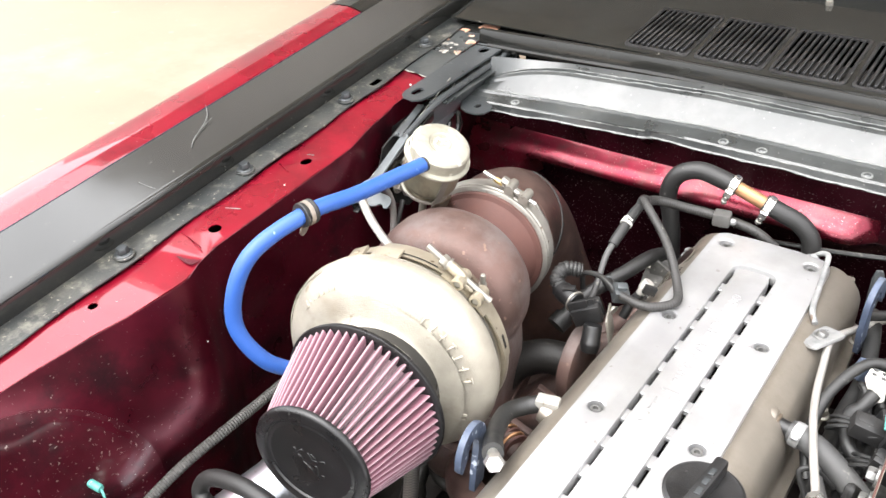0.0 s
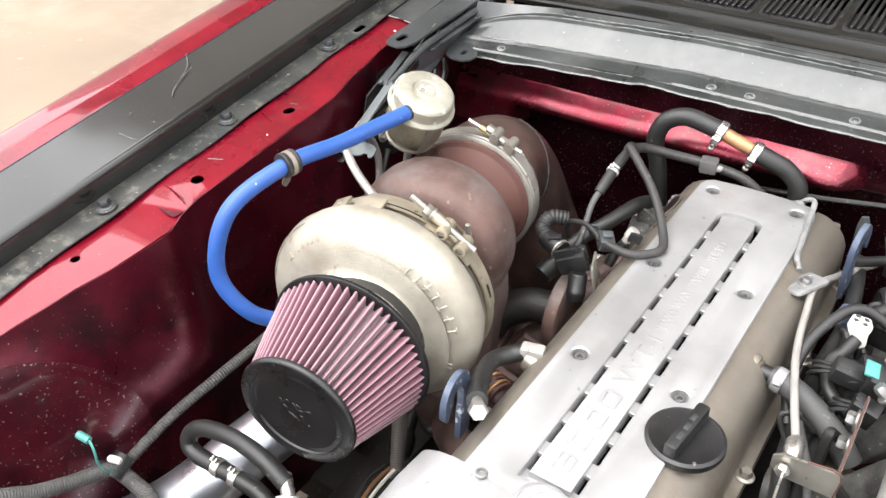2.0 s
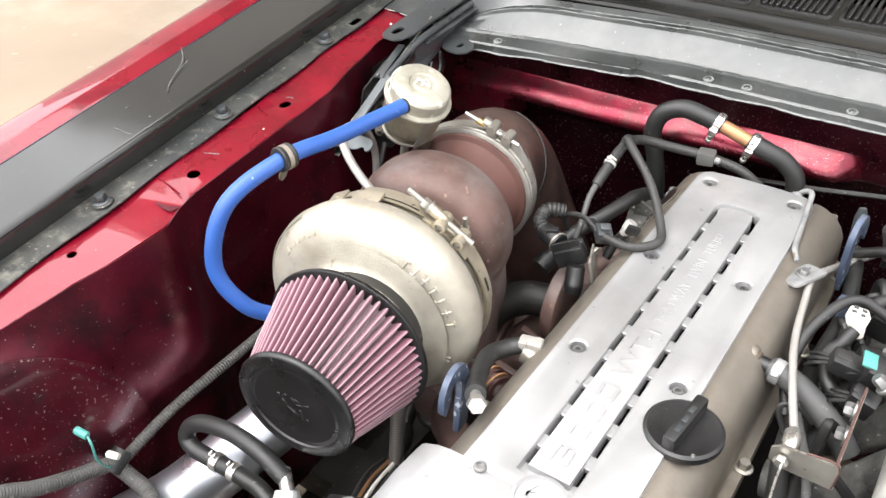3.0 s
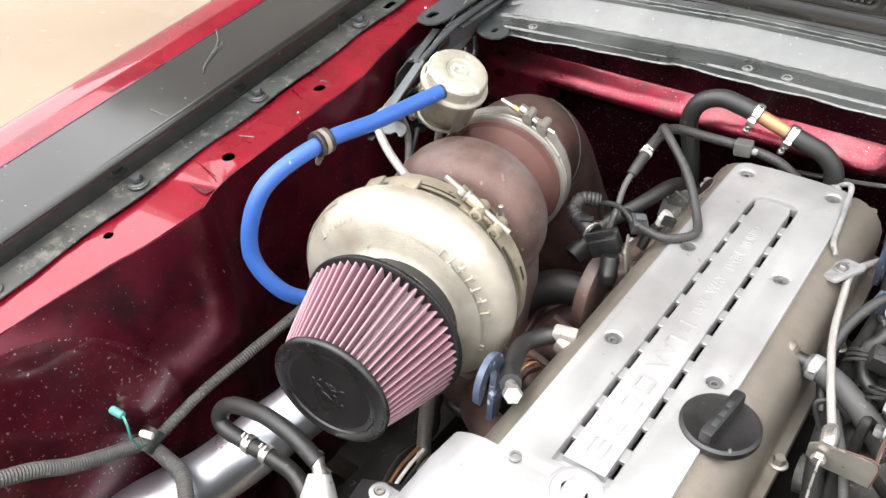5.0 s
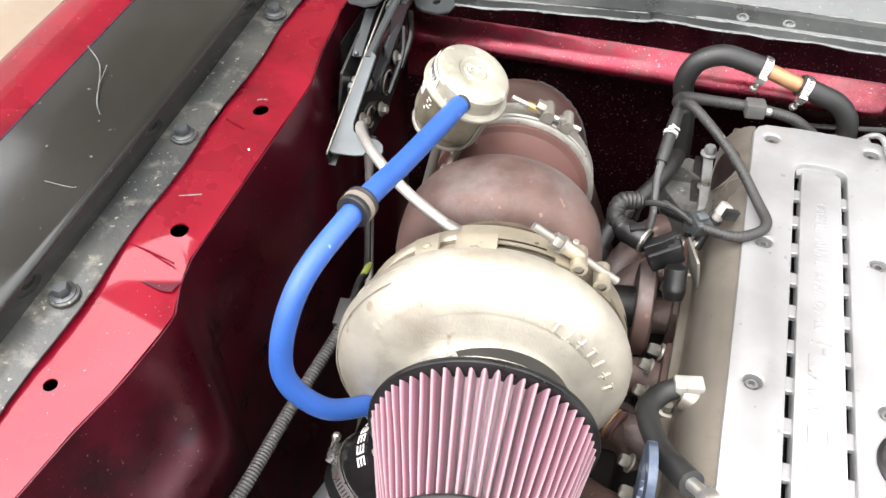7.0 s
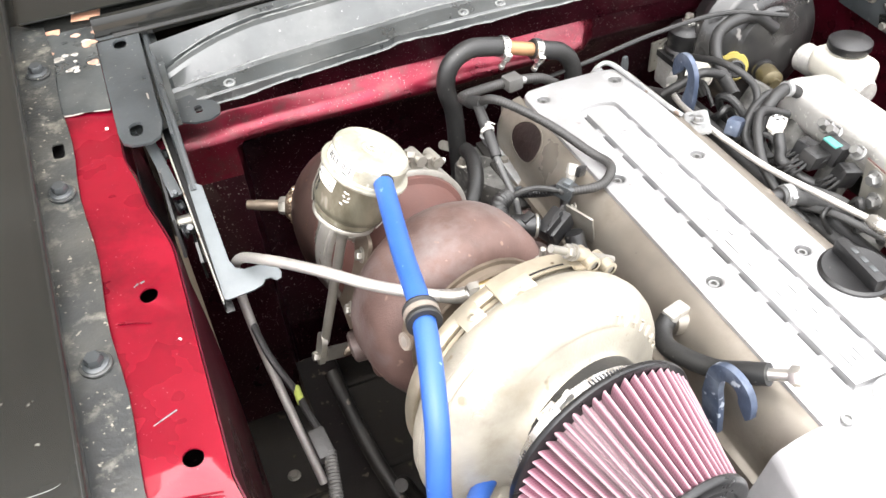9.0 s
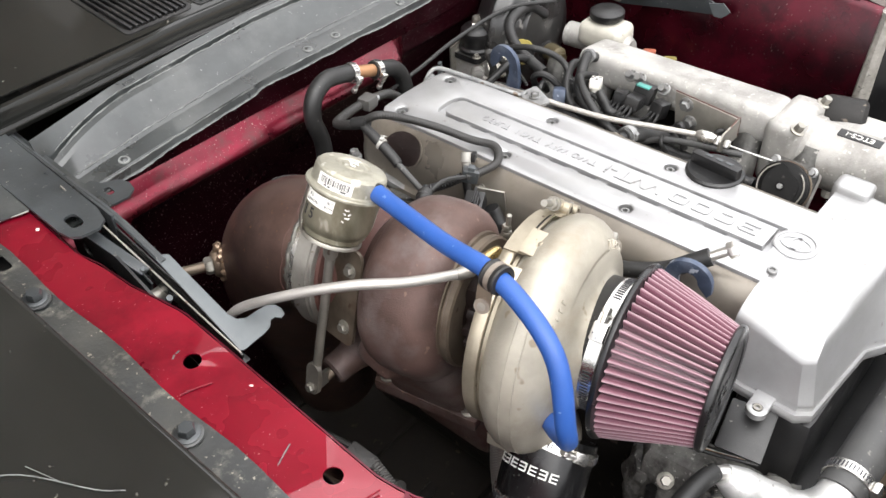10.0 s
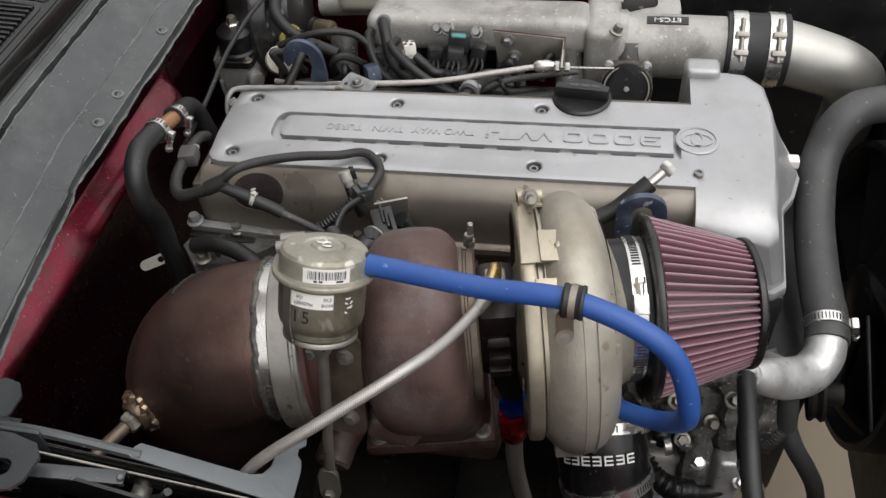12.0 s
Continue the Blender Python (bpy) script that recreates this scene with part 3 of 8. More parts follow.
slots = [[(x - 0.572 - 0.03 * (yy - 0.25), y + yy) for x, y in rounded(0.012, 0.024, 0.003, 2)] for yy in (0.545, -0.28)]


def on_gutter(v):
    d = -0.571 - 0.03 * (v.y - 0.25) - v.x
    return Vector((v.x, v.y, v.z + 0.9415 + 0.114 * (v.y - 0.25) + 0.12 * max(0.0, d)))


part("gutter", plate(strip_out, 0.0016, None, slots, on_gutter), GUTTER, car, "black drip gutter caked with pale dirt")
for y in (-0.365, -0.16, 0.045, 0.255, 0.476, 0.69):
    p = rail(-0.5765, 0.9465, y)
    bolt(p, (0, -0.114, 1), 0.0078, 0.008, HINGE, car, "hex", "bolt", "weathered black fender bolt")
    dirt = lathe([(0.014, 0), (0.0135, 0.0015), (0.012, 0.002), (0.0001, 0.0021)], p - Vector((0, 0, 0.0012)), (0, -0.114, 1), 20)
    part("washer", dirt, GUTTER, car)


# red flange inside the gutter, with two drain holes
def flange_inner(y):
    return float(np.interp(y, [-1.0, -0.3, -0.14, -0.06, -0.01, 0.03, 0.06, 0.09, 0.12, 0.31, 0.375, 0.40, 0.44, 0.49, 0.51, 0.8],
                           [-0.53, -0.52, -0.506, -0.494, -0.483, -0.478, -0.476, -0.489, -0.495, -0.495, -0.495, -0.50, -0.509, -0.514, -0.52, -0.522]))


def flange_z(y):
    return 0.936 + 0.114 * (y - 0.25)


ys = list(np.linspace(-1.0, 0.78, 90))
flange_out = [(flange_inner(y), y) for y in ys] + [(-0.5625 - 0.03 * (y - 0.25), y) for y in ys[::-1]]
holes = [disc(-0.525, 0.321, 0.0085), disc(-0.519, 0.145, 0.0085), disc(-0.533, -0.03, 0.006), disc(-0.522, -0.22, 0.0085)]


def on_flange(v):
    e = v.x - flange_inner(v.y)
    roll = -0.004 * max(0.0, 1 + e / 0.012) ** 2
    dent = 0.0015 * math.sin(23 * v.y + 1) * math.sin(31 * v.x) + 0.0007 * math.sin(64 * v.y + 40 * v.x) * math.sin(41 * v.y - 90 * v.x) + 0.003 * math.exp(-((v.y - 0.085) / 0.012) ** 2) * min(1.0, max(0.0, (v.x + 0.53) * 20))
    return Vector((v.x, v.y, v.z + flange_z(v.y) + roll - dent))


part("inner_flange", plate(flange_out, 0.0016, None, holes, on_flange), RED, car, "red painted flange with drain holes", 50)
# the flange's rear end: painted black up to a ragged masking line, flaking in the corner
black_end = [(flange_inner(y), y) for y in np.linspace(0.602, 0.775, 8)] + [(-0.5615 - 0.03 * (y - 0.25), y) for y in (0.775, 0.61)]
part("flange_end", plate(black_end, 0.0012, None, (), lambda v: Vector((v.x, v.y, v.z + flange_z(v.y) + 0.0022))), GREY_PAINT, car, "black painted end of the flange")
part("masking_line", tube([(-0.5725, 0.6085, flange_z(0.6085) + 0.0025), (-0.56, 0.6065, flange_z(0.6065) + 0.0025), (-0.545, 0.6075, flange_z(0.6075) + 0.0025), (-0.535, 0.604, flange_z(0.604) + 0.0025), (-0.522, 0.6015, flange_z(0.6015) + 0.0025)], 0.0009, 6, 4), FLAKE, car, "pale ragged paint edge")
flake_rnd = random.Random(21)
for k in range(26):
    fy = flake_rnd.uniform(0.685, 0.762)
    fx = flake_rnd.uniform(-0.577, -0.508)
    fs = flake_rnd.uniform(0.0025, 0.0085) * (1.5 if k < 5 else 1.0)
    ring = [(fx + fs * flake_rnd.uniform(0.5, 1.0) * math.cos(q), fy + 0.7 * fs * flake_rnd.uniform(0.5, 1.0) * math.sin(q)) for q in np.linspace(0, 5.6, 9)]
    part("paint_flake", plate(ring, 0.0005, None, (), lambda v: Vector((v.x, v.y, v.z + flange_z(v.y) + 0.0033))), (PRIMER if k < 5 else FLAKE if k % 3 else GUTTER), car, "flaking paint and primer")
# pressed seams on the flange
for y0, x0, x1 in ((0.298, -0.555, -0.528), (0.118, -0.556, -0.503)):
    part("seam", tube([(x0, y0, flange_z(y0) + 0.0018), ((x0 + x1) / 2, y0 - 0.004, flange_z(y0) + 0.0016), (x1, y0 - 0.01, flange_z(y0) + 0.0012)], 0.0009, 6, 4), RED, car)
for line, r, paint in (([(-0.523, 0.193), (-0.531, 0.19), (-0.543, 0.185)], 0.0007, EDGE_PALE), ([(-0.536, 0.335), (-0.532, 0.338)], 0.0009, EDGE_PALE), ([(-0.53, 0.338), (-0.526, 0.339)], 0.0009, EDGE_PALE)):
    part("paint_loss", tube([(x, y, flange_z(y) + 0.0007) for x, y in line], r, 6, 4), paint, car, "scratched or chipped paint")
# the folded dart's shade, put in as a flat dark triangle
part("dart", plate([(-0.522, 0.0835), (-0.503, 0.087), (-0.488, 0.094), (-0.4905, 0.0815), (-0.5, 0.08)], 0.0006, None, (), lambda v: Vector((v.x, v.y, v.z + flange_z(v.y) + 0.0012 - 0.06 * max(0.0, v.x + 0.507) - 0.0018))), RED_DIRTY, car, "dart in the flange, its shade a dark painted triangle")
# unseen liner, added so the drain holes stay black
part("hole_liner", sheet(lambda y, k: ((-0.548, -0.6, -0.6, -0.5, -0.512)[k], y, flange_z(y) - (0.012, 0.012, 0.12, 0.12, 0.03)[k]), np.linspace(-0.98, 0.6, 20), range(5), 0.001), BLACK_PLASTIC, car, "unseen black liner added under the flange's drain holes")
part("chip", box((0.0018, 0.003, 0.001), rail(-0.507, 0.939, 0.26), 0.0004, (0, 0, 30)), WHITE_PLASTIC, car, "bare chip in the paint")


# inner fender apron, falling from the flange, with the wheel arch bulging in
def apron(y, k):
    h = k / 16.0
    x0, z0 = flange_inner(y), flange_z(y) - 0.0025
    z = z0 - 0.62 * h
    x = x0 + 0.0008 + 0.03 * math.sin(min(1.0, h * 3) * math.pi / 2) * (0.6 if y < 0.1 else 0.25)
    rad = math.hypot(y + 0.22, z - 0.69)
    arch = 0.5 + 0.5 * math.tanh((0.183 - rad) / 0.012)
    x += 0.011 * arch
    x += 0.006 * math.exp(-((y - 0.03) / 0.045) ** 2) * math.sin(math.pi * min(1.0, h * 2.2)) * (h < 0.46)
    x += 0.004 * math.sin(19 * y + 3 * h) * h
    return (x, y, z)


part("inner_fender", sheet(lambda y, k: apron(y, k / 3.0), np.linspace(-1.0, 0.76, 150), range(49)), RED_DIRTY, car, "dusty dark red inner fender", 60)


def arch_face(a, k):
    """The wheel arch's inner face, a half disc just proud of the apron."""
    y, z = -0.22 + 0.0225 * k * math.cos(a), 0.69 + 0.0225 * k * math.sin(a)
    x, _, _ = apron(y, (flange_z(y) - 0.0025 - z) / 0.62 * 16)
    return (x + 0.001, y, z)


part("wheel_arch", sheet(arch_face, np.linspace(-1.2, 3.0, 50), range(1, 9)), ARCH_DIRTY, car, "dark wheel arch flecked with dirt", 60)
part("scratch", tube([apron(0.06, 2.2), apron(0.052, 4), apron(0.055, 5.2), apron(0.03, 7)], 0.0006, 5, 6), WHITE_PLASTIC, car)


# firewall: an upright strip, a sloping ledge that ends short of the far side, and a deep wall below
def ledge(x):
    f = max(0.0, min(1.0, (0.166 - x) / 0.045))
    return f * f * (3 - 2 * f)


def edge_y(x):
    return float(np.interp(x, [-0.5, -0.413, -0.17, -0.165, 0.9], [0.622, 0.634, 0.668, 0.672, 0.672]))


def fire(x, k):
    a, bow = ledge(x), 0.004 * math.sin(9 * x)
    dent = 0.0012 * math.sin(37 * x + 1) * math.sin(71 * x)
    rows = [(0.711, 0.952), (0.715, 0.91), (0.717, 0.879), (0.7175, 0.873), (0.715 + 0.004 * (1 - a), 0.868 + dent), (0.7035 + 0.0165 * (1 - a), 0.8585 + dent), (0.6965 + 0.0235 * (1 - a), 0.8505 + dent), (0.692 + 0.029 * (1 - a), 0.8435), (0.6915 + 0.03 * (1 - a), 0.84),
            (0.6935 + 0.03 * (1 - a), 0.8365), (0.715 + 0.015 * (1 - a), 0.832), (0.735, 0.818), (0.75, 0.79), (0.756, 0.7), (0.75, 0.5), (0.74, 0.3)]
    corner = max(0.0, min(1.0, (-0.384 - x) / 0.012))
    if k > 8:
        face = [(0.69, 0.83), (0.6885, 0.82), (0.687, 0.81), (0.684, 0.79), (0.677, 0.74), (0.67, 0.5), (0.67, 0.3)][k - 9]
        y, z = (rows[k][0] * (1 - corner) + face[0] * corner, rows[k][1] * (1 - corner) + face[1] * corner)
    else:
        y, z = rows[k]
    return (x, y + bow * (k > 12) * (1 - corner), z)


FX = sorted([-0.5, -0.46, -0.43, -0.41, -0.4, -0.396, -0.393, -0.39, -0.387, -0.384, -0.38] + list(np.linspace(-0.37, 0.13, 36)) + list(np.linspace(0.132, 0.16, 12)) + [0.2, 0.3, 0.45, 0.6, 0.75])
part("firewall_strip", sheet(fire, FX, range(4), 0.002), FIRE_STRIP, car, "upright strip darkened for its shade, flecked with pale dirt", 50)
part("firewall_ledge", sheet(fire, [x for x in FX if x < 0.1605], range(3, 10), 0.002), RED_SPECK, car, "red sloping ledge of the firewall, dull with dirt", 50)
part("firewall_end", sheet(fire, [x for x in FX if x > 0.1565], range(3, 10), 0.002), FIRE_STRIP, car, "firewall past the ledge, darkened for its shade", 50)
part("firewall_corner", sheet(fire, [x for x in FX if x < -0.3835], range(9, 13), 0.002), RED_SPECK, car, "red firewall corner by the hinge", 50)
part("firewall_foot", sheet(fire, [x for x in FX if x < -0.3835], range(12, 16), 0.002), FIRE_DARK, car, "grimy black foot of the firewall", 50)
part("firewall_recess", sheet(fire, [x for x in FX if x > -0.3845], range(9, 16), 0.002), FIRE_DARK, car, "recess coloured nearly black for its shade, flecked with pale dirt", 50)

# far inner fender, opposite
def far_side(y, k):
    prof = [(0.93, 0.25), (0.93, 0.7), (0.9, 0.95), (0.87, 0.975), (0.7, 0.97), (0.69, 0.945), (0.61, 0.93), (0.6, 0.92), (0.585, 0.8), (0.57, 0.6), (0.56, 0.3)]
    x, z = prof[k]
    return (x + 0.03 * (y - 0.25), y, z + 0.1 * (y - 0.25))


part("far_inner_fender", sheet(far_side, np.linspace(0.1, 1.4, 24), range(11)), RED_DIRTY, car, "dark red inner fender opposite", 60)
part("far_fender_lip", tube([far_side(0.1, k) for k in (5, 6, 7, 8, 9)], [0.008, 0.012, 0.01, 0.013, 0.011], 8, 6), FLAKE, car, "bare worn edge of the inner fender")
part("far_flange", sheet(lambda y, k: Vector(far_side(y, 4)).lerp(Vector(far_side(y, 6)), k / 4) + Vector((0.001, 0, 0.0025 + 0.0015 * math.sin(90 * y + k) * math.sin(37 * y))), np.linspace(0.1, 0.345, 40), range(5)), PEEL, car, "dusty peeling flange opposite", 40)
peel = random.Random(5)
for py in (0.335, 0.318, 0.27, 0.235, 0.18, 0.15):
    part("paint_curl", plate([(0.0, 0.0), (peel.uniform(0.006, 0.014), -0.003), (peel.uniform(0.01, 0.016), 0.006), (0.007, 0.01), (0.001, peel.uniform(0.008, 0.013))], 0.0006, Matrix.Translation(Vector(far_side(py, 6)) + Vector((-0.004, 0, 0.003))) @ pose(0, 0, 0, peel.uniform(-15, 5), peel.uniform(-20, 5), peel.uniform(-30, 30))), PEEL, car, "curled flake of old paint")
part("far_front_panel", sheet(far_side, np.linspace(-1.0, 0.095, 12), range(11)), BLACK_PLASTIC, car, "black panel ahead of the far fender", 60)
# unseen front, cabin and tyres, added to shut light from under the car
part("front_bumper", box((1.7, 0.12, 0.6), (0.05, -1.1, 0.5), 0.05), BLACK_PAINT, car, "black front panel")
part("cabin", box((1.6, 2.4, 0.75), (0.05, 2.45, 0.62), 0.08), BLACK_PAINT, car, "black cabin behind the firewall")
for wx in (-0.72, 0.82):
    part("wheel", lathe([(0.1, -0.1), (0.3, -0.1), (0.31, -0.08), (0.31, 0.08), (0.3, 0.1), (0.1, 0.1)], (wx, -0.17, 0.31), (1, 0, 0), 40), RUBBER, car, "black front tyre")

# ---- cowl ----
cowl = thing("cowl_panel", "glossy dark grey cowl with vents below the windscreen", "car cowl", (0.05, 0.8, 0.93))
COWL = [(0.0, 0.933), (0.0015, 0.9345), (0.003, 0.943), (0.006, 0.9455), (0.03, 0.951), (0.036, 0.954), (0.062, 0.979), (0.068, 0.983), (0.0765, 0.9862), (0.078, 0.98), (0.083, 0.9805), (0.0845, 0.9885), (0.096, 0.994)]


def cowl_fn(x, k):
    y, z = COWL[k]
    wave = 0.0014 * math.sin(55 * x) * math.sin(17 * x + 1) * (k < 2)
    end = max(0.0, (-0.33 - x) / 0.09) if x < -0.33 else 0.0
    if k in (9, 10) and -0.29 < x < -0.245:
        z += 0.0068
    y0 = edge_y(x) if k < 3 else float(np.interp(x, [-0.5, -0.413, -0.1, 0.9], [0.622, 0.634, 0.672, 0.672]))
    return (x, y0 + y * (1 - 0.15 * end), z + wave - (0.012 * end**2 if 5 < k < 12 else 0.0))


CX = sorted(set([round(v, 4) for v in np.linspace(-0.462, 0.8, 92)] + [-0.17, -0.165]))
part("front_panel", sheet(cowl_fn, CX, range(len(COWL)), 0.0016), GREY_PAINT, cowl, "dark grey panel with a ragged lower lip", 12)
edge_rnd = random.Random(8)
for k, r, lift in ((0, 0.0012, 0.0), (2, 0.0012, 0.0002), (5, 0.0013, 0.0003), (8, 0.0011, 0.0002), (11, 0.001, 0.0003)):
    way = [Vector(cowl_fn(x, k)) + Vector((0, edge_rnd.uniform(-0.0008, 0.0008), lift + edge_rnd.uniform(-0.0006, 0.0003))) for x in np.linspace(-0.44, 0.79, 150)]
    part("worn_edge", tube(way, [r * edge_rnd.uniform(0.35, 1.25) for _ in way], 6, 1), EDGE_PALE, cowl, "chipped pale edge of the panel")
CHANNEL = [(0.766, 0.993), (0.768, 0.988), (0.771, 0.9875), (0.774, 0.99), (0.7755, 1.008), (0.778, 1.0155), (0.782, 1.0175)]
part("channel", sheet(lambda x, k: (x, CHANNEL[k][0] + min(0.0, edge_y(x) - 0.668) * 0.5, CHANNEL[k][1]), np.linspace(-0.52, 0.8, 40), range(len(CHANNEL)), 0.0016), BLACK_PAINT, cowl, "black hood seal channel", 28)
part("hood_rubber", tube([(x, 0.7705 + min(0.0, edge_y(x) - 0.668) * 0.5, 0.992 + 0.001 * math.sin(20 * x)) for x in np.linspace(-0.5, 0.8, 14)], 0.0036, 8, 4), RUBBER, cowl, "black rubber hood seal")
VENT_X = [(-0.268 + 0.113 * k, -0.168 + 0.113 * k) for k in range(8)]


def on_vent_panel(v):
    return Vector((v.x, v.y, v.z + 1.0165 + 0.08 * (v.y - 0.78) + 0.1 * max(0.0, v.y - 1.0) + 0.02 * (1 - math.exp(-max(0.0, v.y - 0.78) / 0.02)) * 0.5))


vholes = [[(x + (a + b) / 2, y + 0.863) for x, y in rounded(b - a, 0.148, 0.006, 2)] for a, b in VENT_X if b < 0.78]
grid_out = [(x, 0.78) for x in np.linspace(-0.6, 0.85, 30)] + [(0.85, y) for y in (0.9, 1.0, 1.15)] + [(x, 1.15) for x in np.linspace(0.84, -0.6, 12)] + [(-0.6, 1.0), (-0.6, 0.9)]
part("vent_panel", plate(grid_out, 0.002, None, vholes, on_vent_panel), BLACK_PAINT, cowl, "gloss black vent panel", 30)
part("plenum_floor", box((1.4, 0.2, 0.004), (0.12, 0.865, 0.985)), BLACK_PLASTIC, cowl)
for a, b in VENT_X:
    if b > 0.78:
        continue
    frame_bm = bmesh.new()
    mid = (a + b) / 2
    rim = rounded(b - a + 0.006, 0.154, 0.008, 3)
    inner = rounded(b - a - 0.004, 0.144, 0.005, 3)
    plate([(x + mid, y + 0.863) for x, y in rim], 0.0035, None, [[(x + mid, y + 0.863) for x, y in inner]], on_vent_panel, frame_bm)
    vent = part("vent", frame_bm, BLACK_PLASTIC, cowl, "slotted black air vent")
    n = 11
    for k in range(1, n):
        x = a + (b - a) * k / n
        if "slat" not in MESHES:
            MESHES["slat"] = to_mesh("slat", box((0.0042, 0.146, 0.006), (0, 0, 0), 0.0008, None, None, 1), BLACK_PLASTIC)
        slat = place(new("slat", MESHES["slat"]), vent)
        slat.matrix_basis = pose(x, 0.863, 1.0325, 4.5, 0, 0)
for x in (-0.385, -0.061, -0.007, 0.13, 0.35):
    rivet = bolt((x, edge_y(x) + 0.013, 0.9475), (0, -0.2, 1), 0.0048, 0.003, GREY_PAINT, cowl, "dome", "rivet")
    part("rivet_ring", lathe([(0.0048, 0.0), (0.0075, 0.0), (0.007, 0.0012), (0.0052, 0.0014)], (x, edge_y(x) + 0.013, 0.9475), (0, -0.2, 1), 18), EDGE_PALE, cowl, "pale chipped ring round a rivet")
part("drain_hole", lathe([(0.0065, 0), (0.0065, 0.0006), (0.0001, 0.0007)], (-0.269, 0.735, 0.9848), (0, -0.6, 1), 18), INK, cowl)
nozzle = thing("washer_nozzle", "small dark washer nozzle on the cowl", "nozzle", (-0.033, 1.04, 1.045))
part("base", lathe([(0.011, -0.004), (0.011, 0.004), (0.007, 0.008)], (-0.033, 1.04, 1.046), (0, 0, 1), 16), STEEL_DULL, nozzle)
part("jet", hexa(0.006, 0.012, (-0.033, 1.04, 1.053), (0, -0.3, 1)), STEEL_DULL, nozzle)
part("windscreen_base", box((1.5, 0.02, 0.3), (0.1, 1.23, 1.16), 0.004, (-60, 0, 0)), GLASS_DARK, cowl)


# ---- hood hinge ----
hinge = thing("hood_hinge", "black steel hood hinge with grey hooked arm", "hinge", (-0.49, 0.6, 0.95), "hood hinges")


def on_hinge(v):
    return Vector((v.x, v.y, v.z + 0.9745 + 0.075 * (v.y - 0.55)))


hp = [(-0.522, 0.79), (-0.519, 0.545), (-0.516, 0.53), (-0.508, 0.523), (-0.488, 0.52), (-0.477, 0.528), (-0.472, 0.55), (-0.47, 0.79)]
hh = [[(x * 1.0 - 0.5, y + 0.549) for x, y in rounded(0.014, 0.024, 0.0065, 4)], [(x - 0.495, y + 0.728) for x, y in rounded(0.016, 0.022, 0.0075, 4)]]
part("top_plate", plate(hp, 0.003, None, hh, on_hinge, None, 0.0), HINGE, hinge, "worn dark plate with slotted holes", 30)
part("side_channel", tube([(-0.464, 0.79, 0.985), (-0.464, 0.62, 0.972), (-0.462, 0.54, 0.965), (-0.461, 0.46, 0.942)], 0.0045, 8, 6), HINGE, hinge)
part("web", box((0.003, 0.26, 0.04), (-0.466, 0.665, 0.96), 0.001, (4, 0, 0)), HINGE, hinge)
def bar(a, b, w, h, bevel=0.001):
    """A flat steel bar from a to b, w wide and h high."""
    a, b = Vector(a), Vector(b)
    t = (b - a).normalized()
    s = t.cross(Vector((0, 0, 1))).normalized()
    return box((w, (b - a).length, h), (a + b) / 2, bevel, Matrix((s, t, s.cross(t))).transposed().to_4x4())


rail_a, rail_f = Vector((-0.4795, 0.608, 0.974)), Vector((-0.4655, 0.344, 0.8795))
part("outer_rail", bar(rail_a, rail_f, 0.0025, 0.018), BLACK_PAINT, hinge, "black hinge rail with rubbed edge")
part("rail_foot", bar(rail_a + Vector((0.004, 0, -0.008)), rail_f + Vector((0.004, 0, -0.008)), 0.009, 0.0025), BLACK_PLASTIC, hinge)
part("inner_rail", bar(rail_a + Vector((0.0105, 0, -0.002)), rail_f + Vector((0.0085, 0.02, 0.004)), 0.0025, 0.013), BLACK_PAINT, hinge)
part("rubbed_edge", tube([rail_a + Vector((0, 0, 0.0095)), rail_a.lerp(rail_f, 0.5) + Vector((0, 0, 0.0095)), rail_f + Vector((0, 0, 0.0092))], 0.0011, 6, 4), STEEL_DULL, hinge, "rubbed bright edge")
part("lower_link", bar((-0.491, 0.545, 0.957), (-0.479, 0.468, 0.937), 0.012, 0.003), HINGE, hinge, "grey lower link")
part("link_pin", lathe([(0.003, 0), (0.003, 0.003), (0.002, 0.004)], (-0.48, 0.47, 0.939), (-0.2, -0.3, 1), 12), ZINC_PLATE, hinge, "pale pin")
base = [(0.43, 0.885), (0.445, 0.925), (0.5, 0.948), (0.6, 0.955), (0.605, 0.9), (0.54, 0.866), (0.47, 0.862)]
part("base_plate", plate(base, 0.003, Matrix(((0, 0, -1, -0.488), (1, 0, 0, 0), (0, 1, 0, 0), (0, 0, 0, 1))), [disc(0.475, 0.895, 0.009), disc(0.52, 0.91, 0.011), disc(0.57, 0.92, 0.009)]), BLACK_PLASTIC, hinge, "black pressed base plate with holes")
part("curved_link", tube([(-0.476, 0.6, 0.93), (-0.474, 0.56, 0.9), (-0.474, 0.51, 0.885), (-0.475, 0.46, 0.895), (-0.476, 0.44, 0.915)], 0.0035, 8, 6), HINGE, hinge)
part("flat_link", bar((-0.472, 0.59, 0.945), (-0.47, 0.49, 0.895), 0.003, 0.018), HINGE, hinge)
wing = [(-0.468, 0.70), (-0.462, 0.615), (-0.452, 0.596), (-0.438, 0.589), (-0.42, 0.588), (-0.408, 0.596), (-0.405, 0.61), (-0.411, 0.624), (-0.428, 0.632), (-0.44, 0.66), (-0.45, 0.70)]
part("wing", plate(wing, 0.0025, None, [[(x - 0.43, y + 0.613) for x, y in rounded(0.009, 0.015, 0.004, 3)]], lambda v: Vector((v.x, v.y, v.z + 0.942 + 0.08 * (v.y - 0.6))), None), HINGE, hinge)
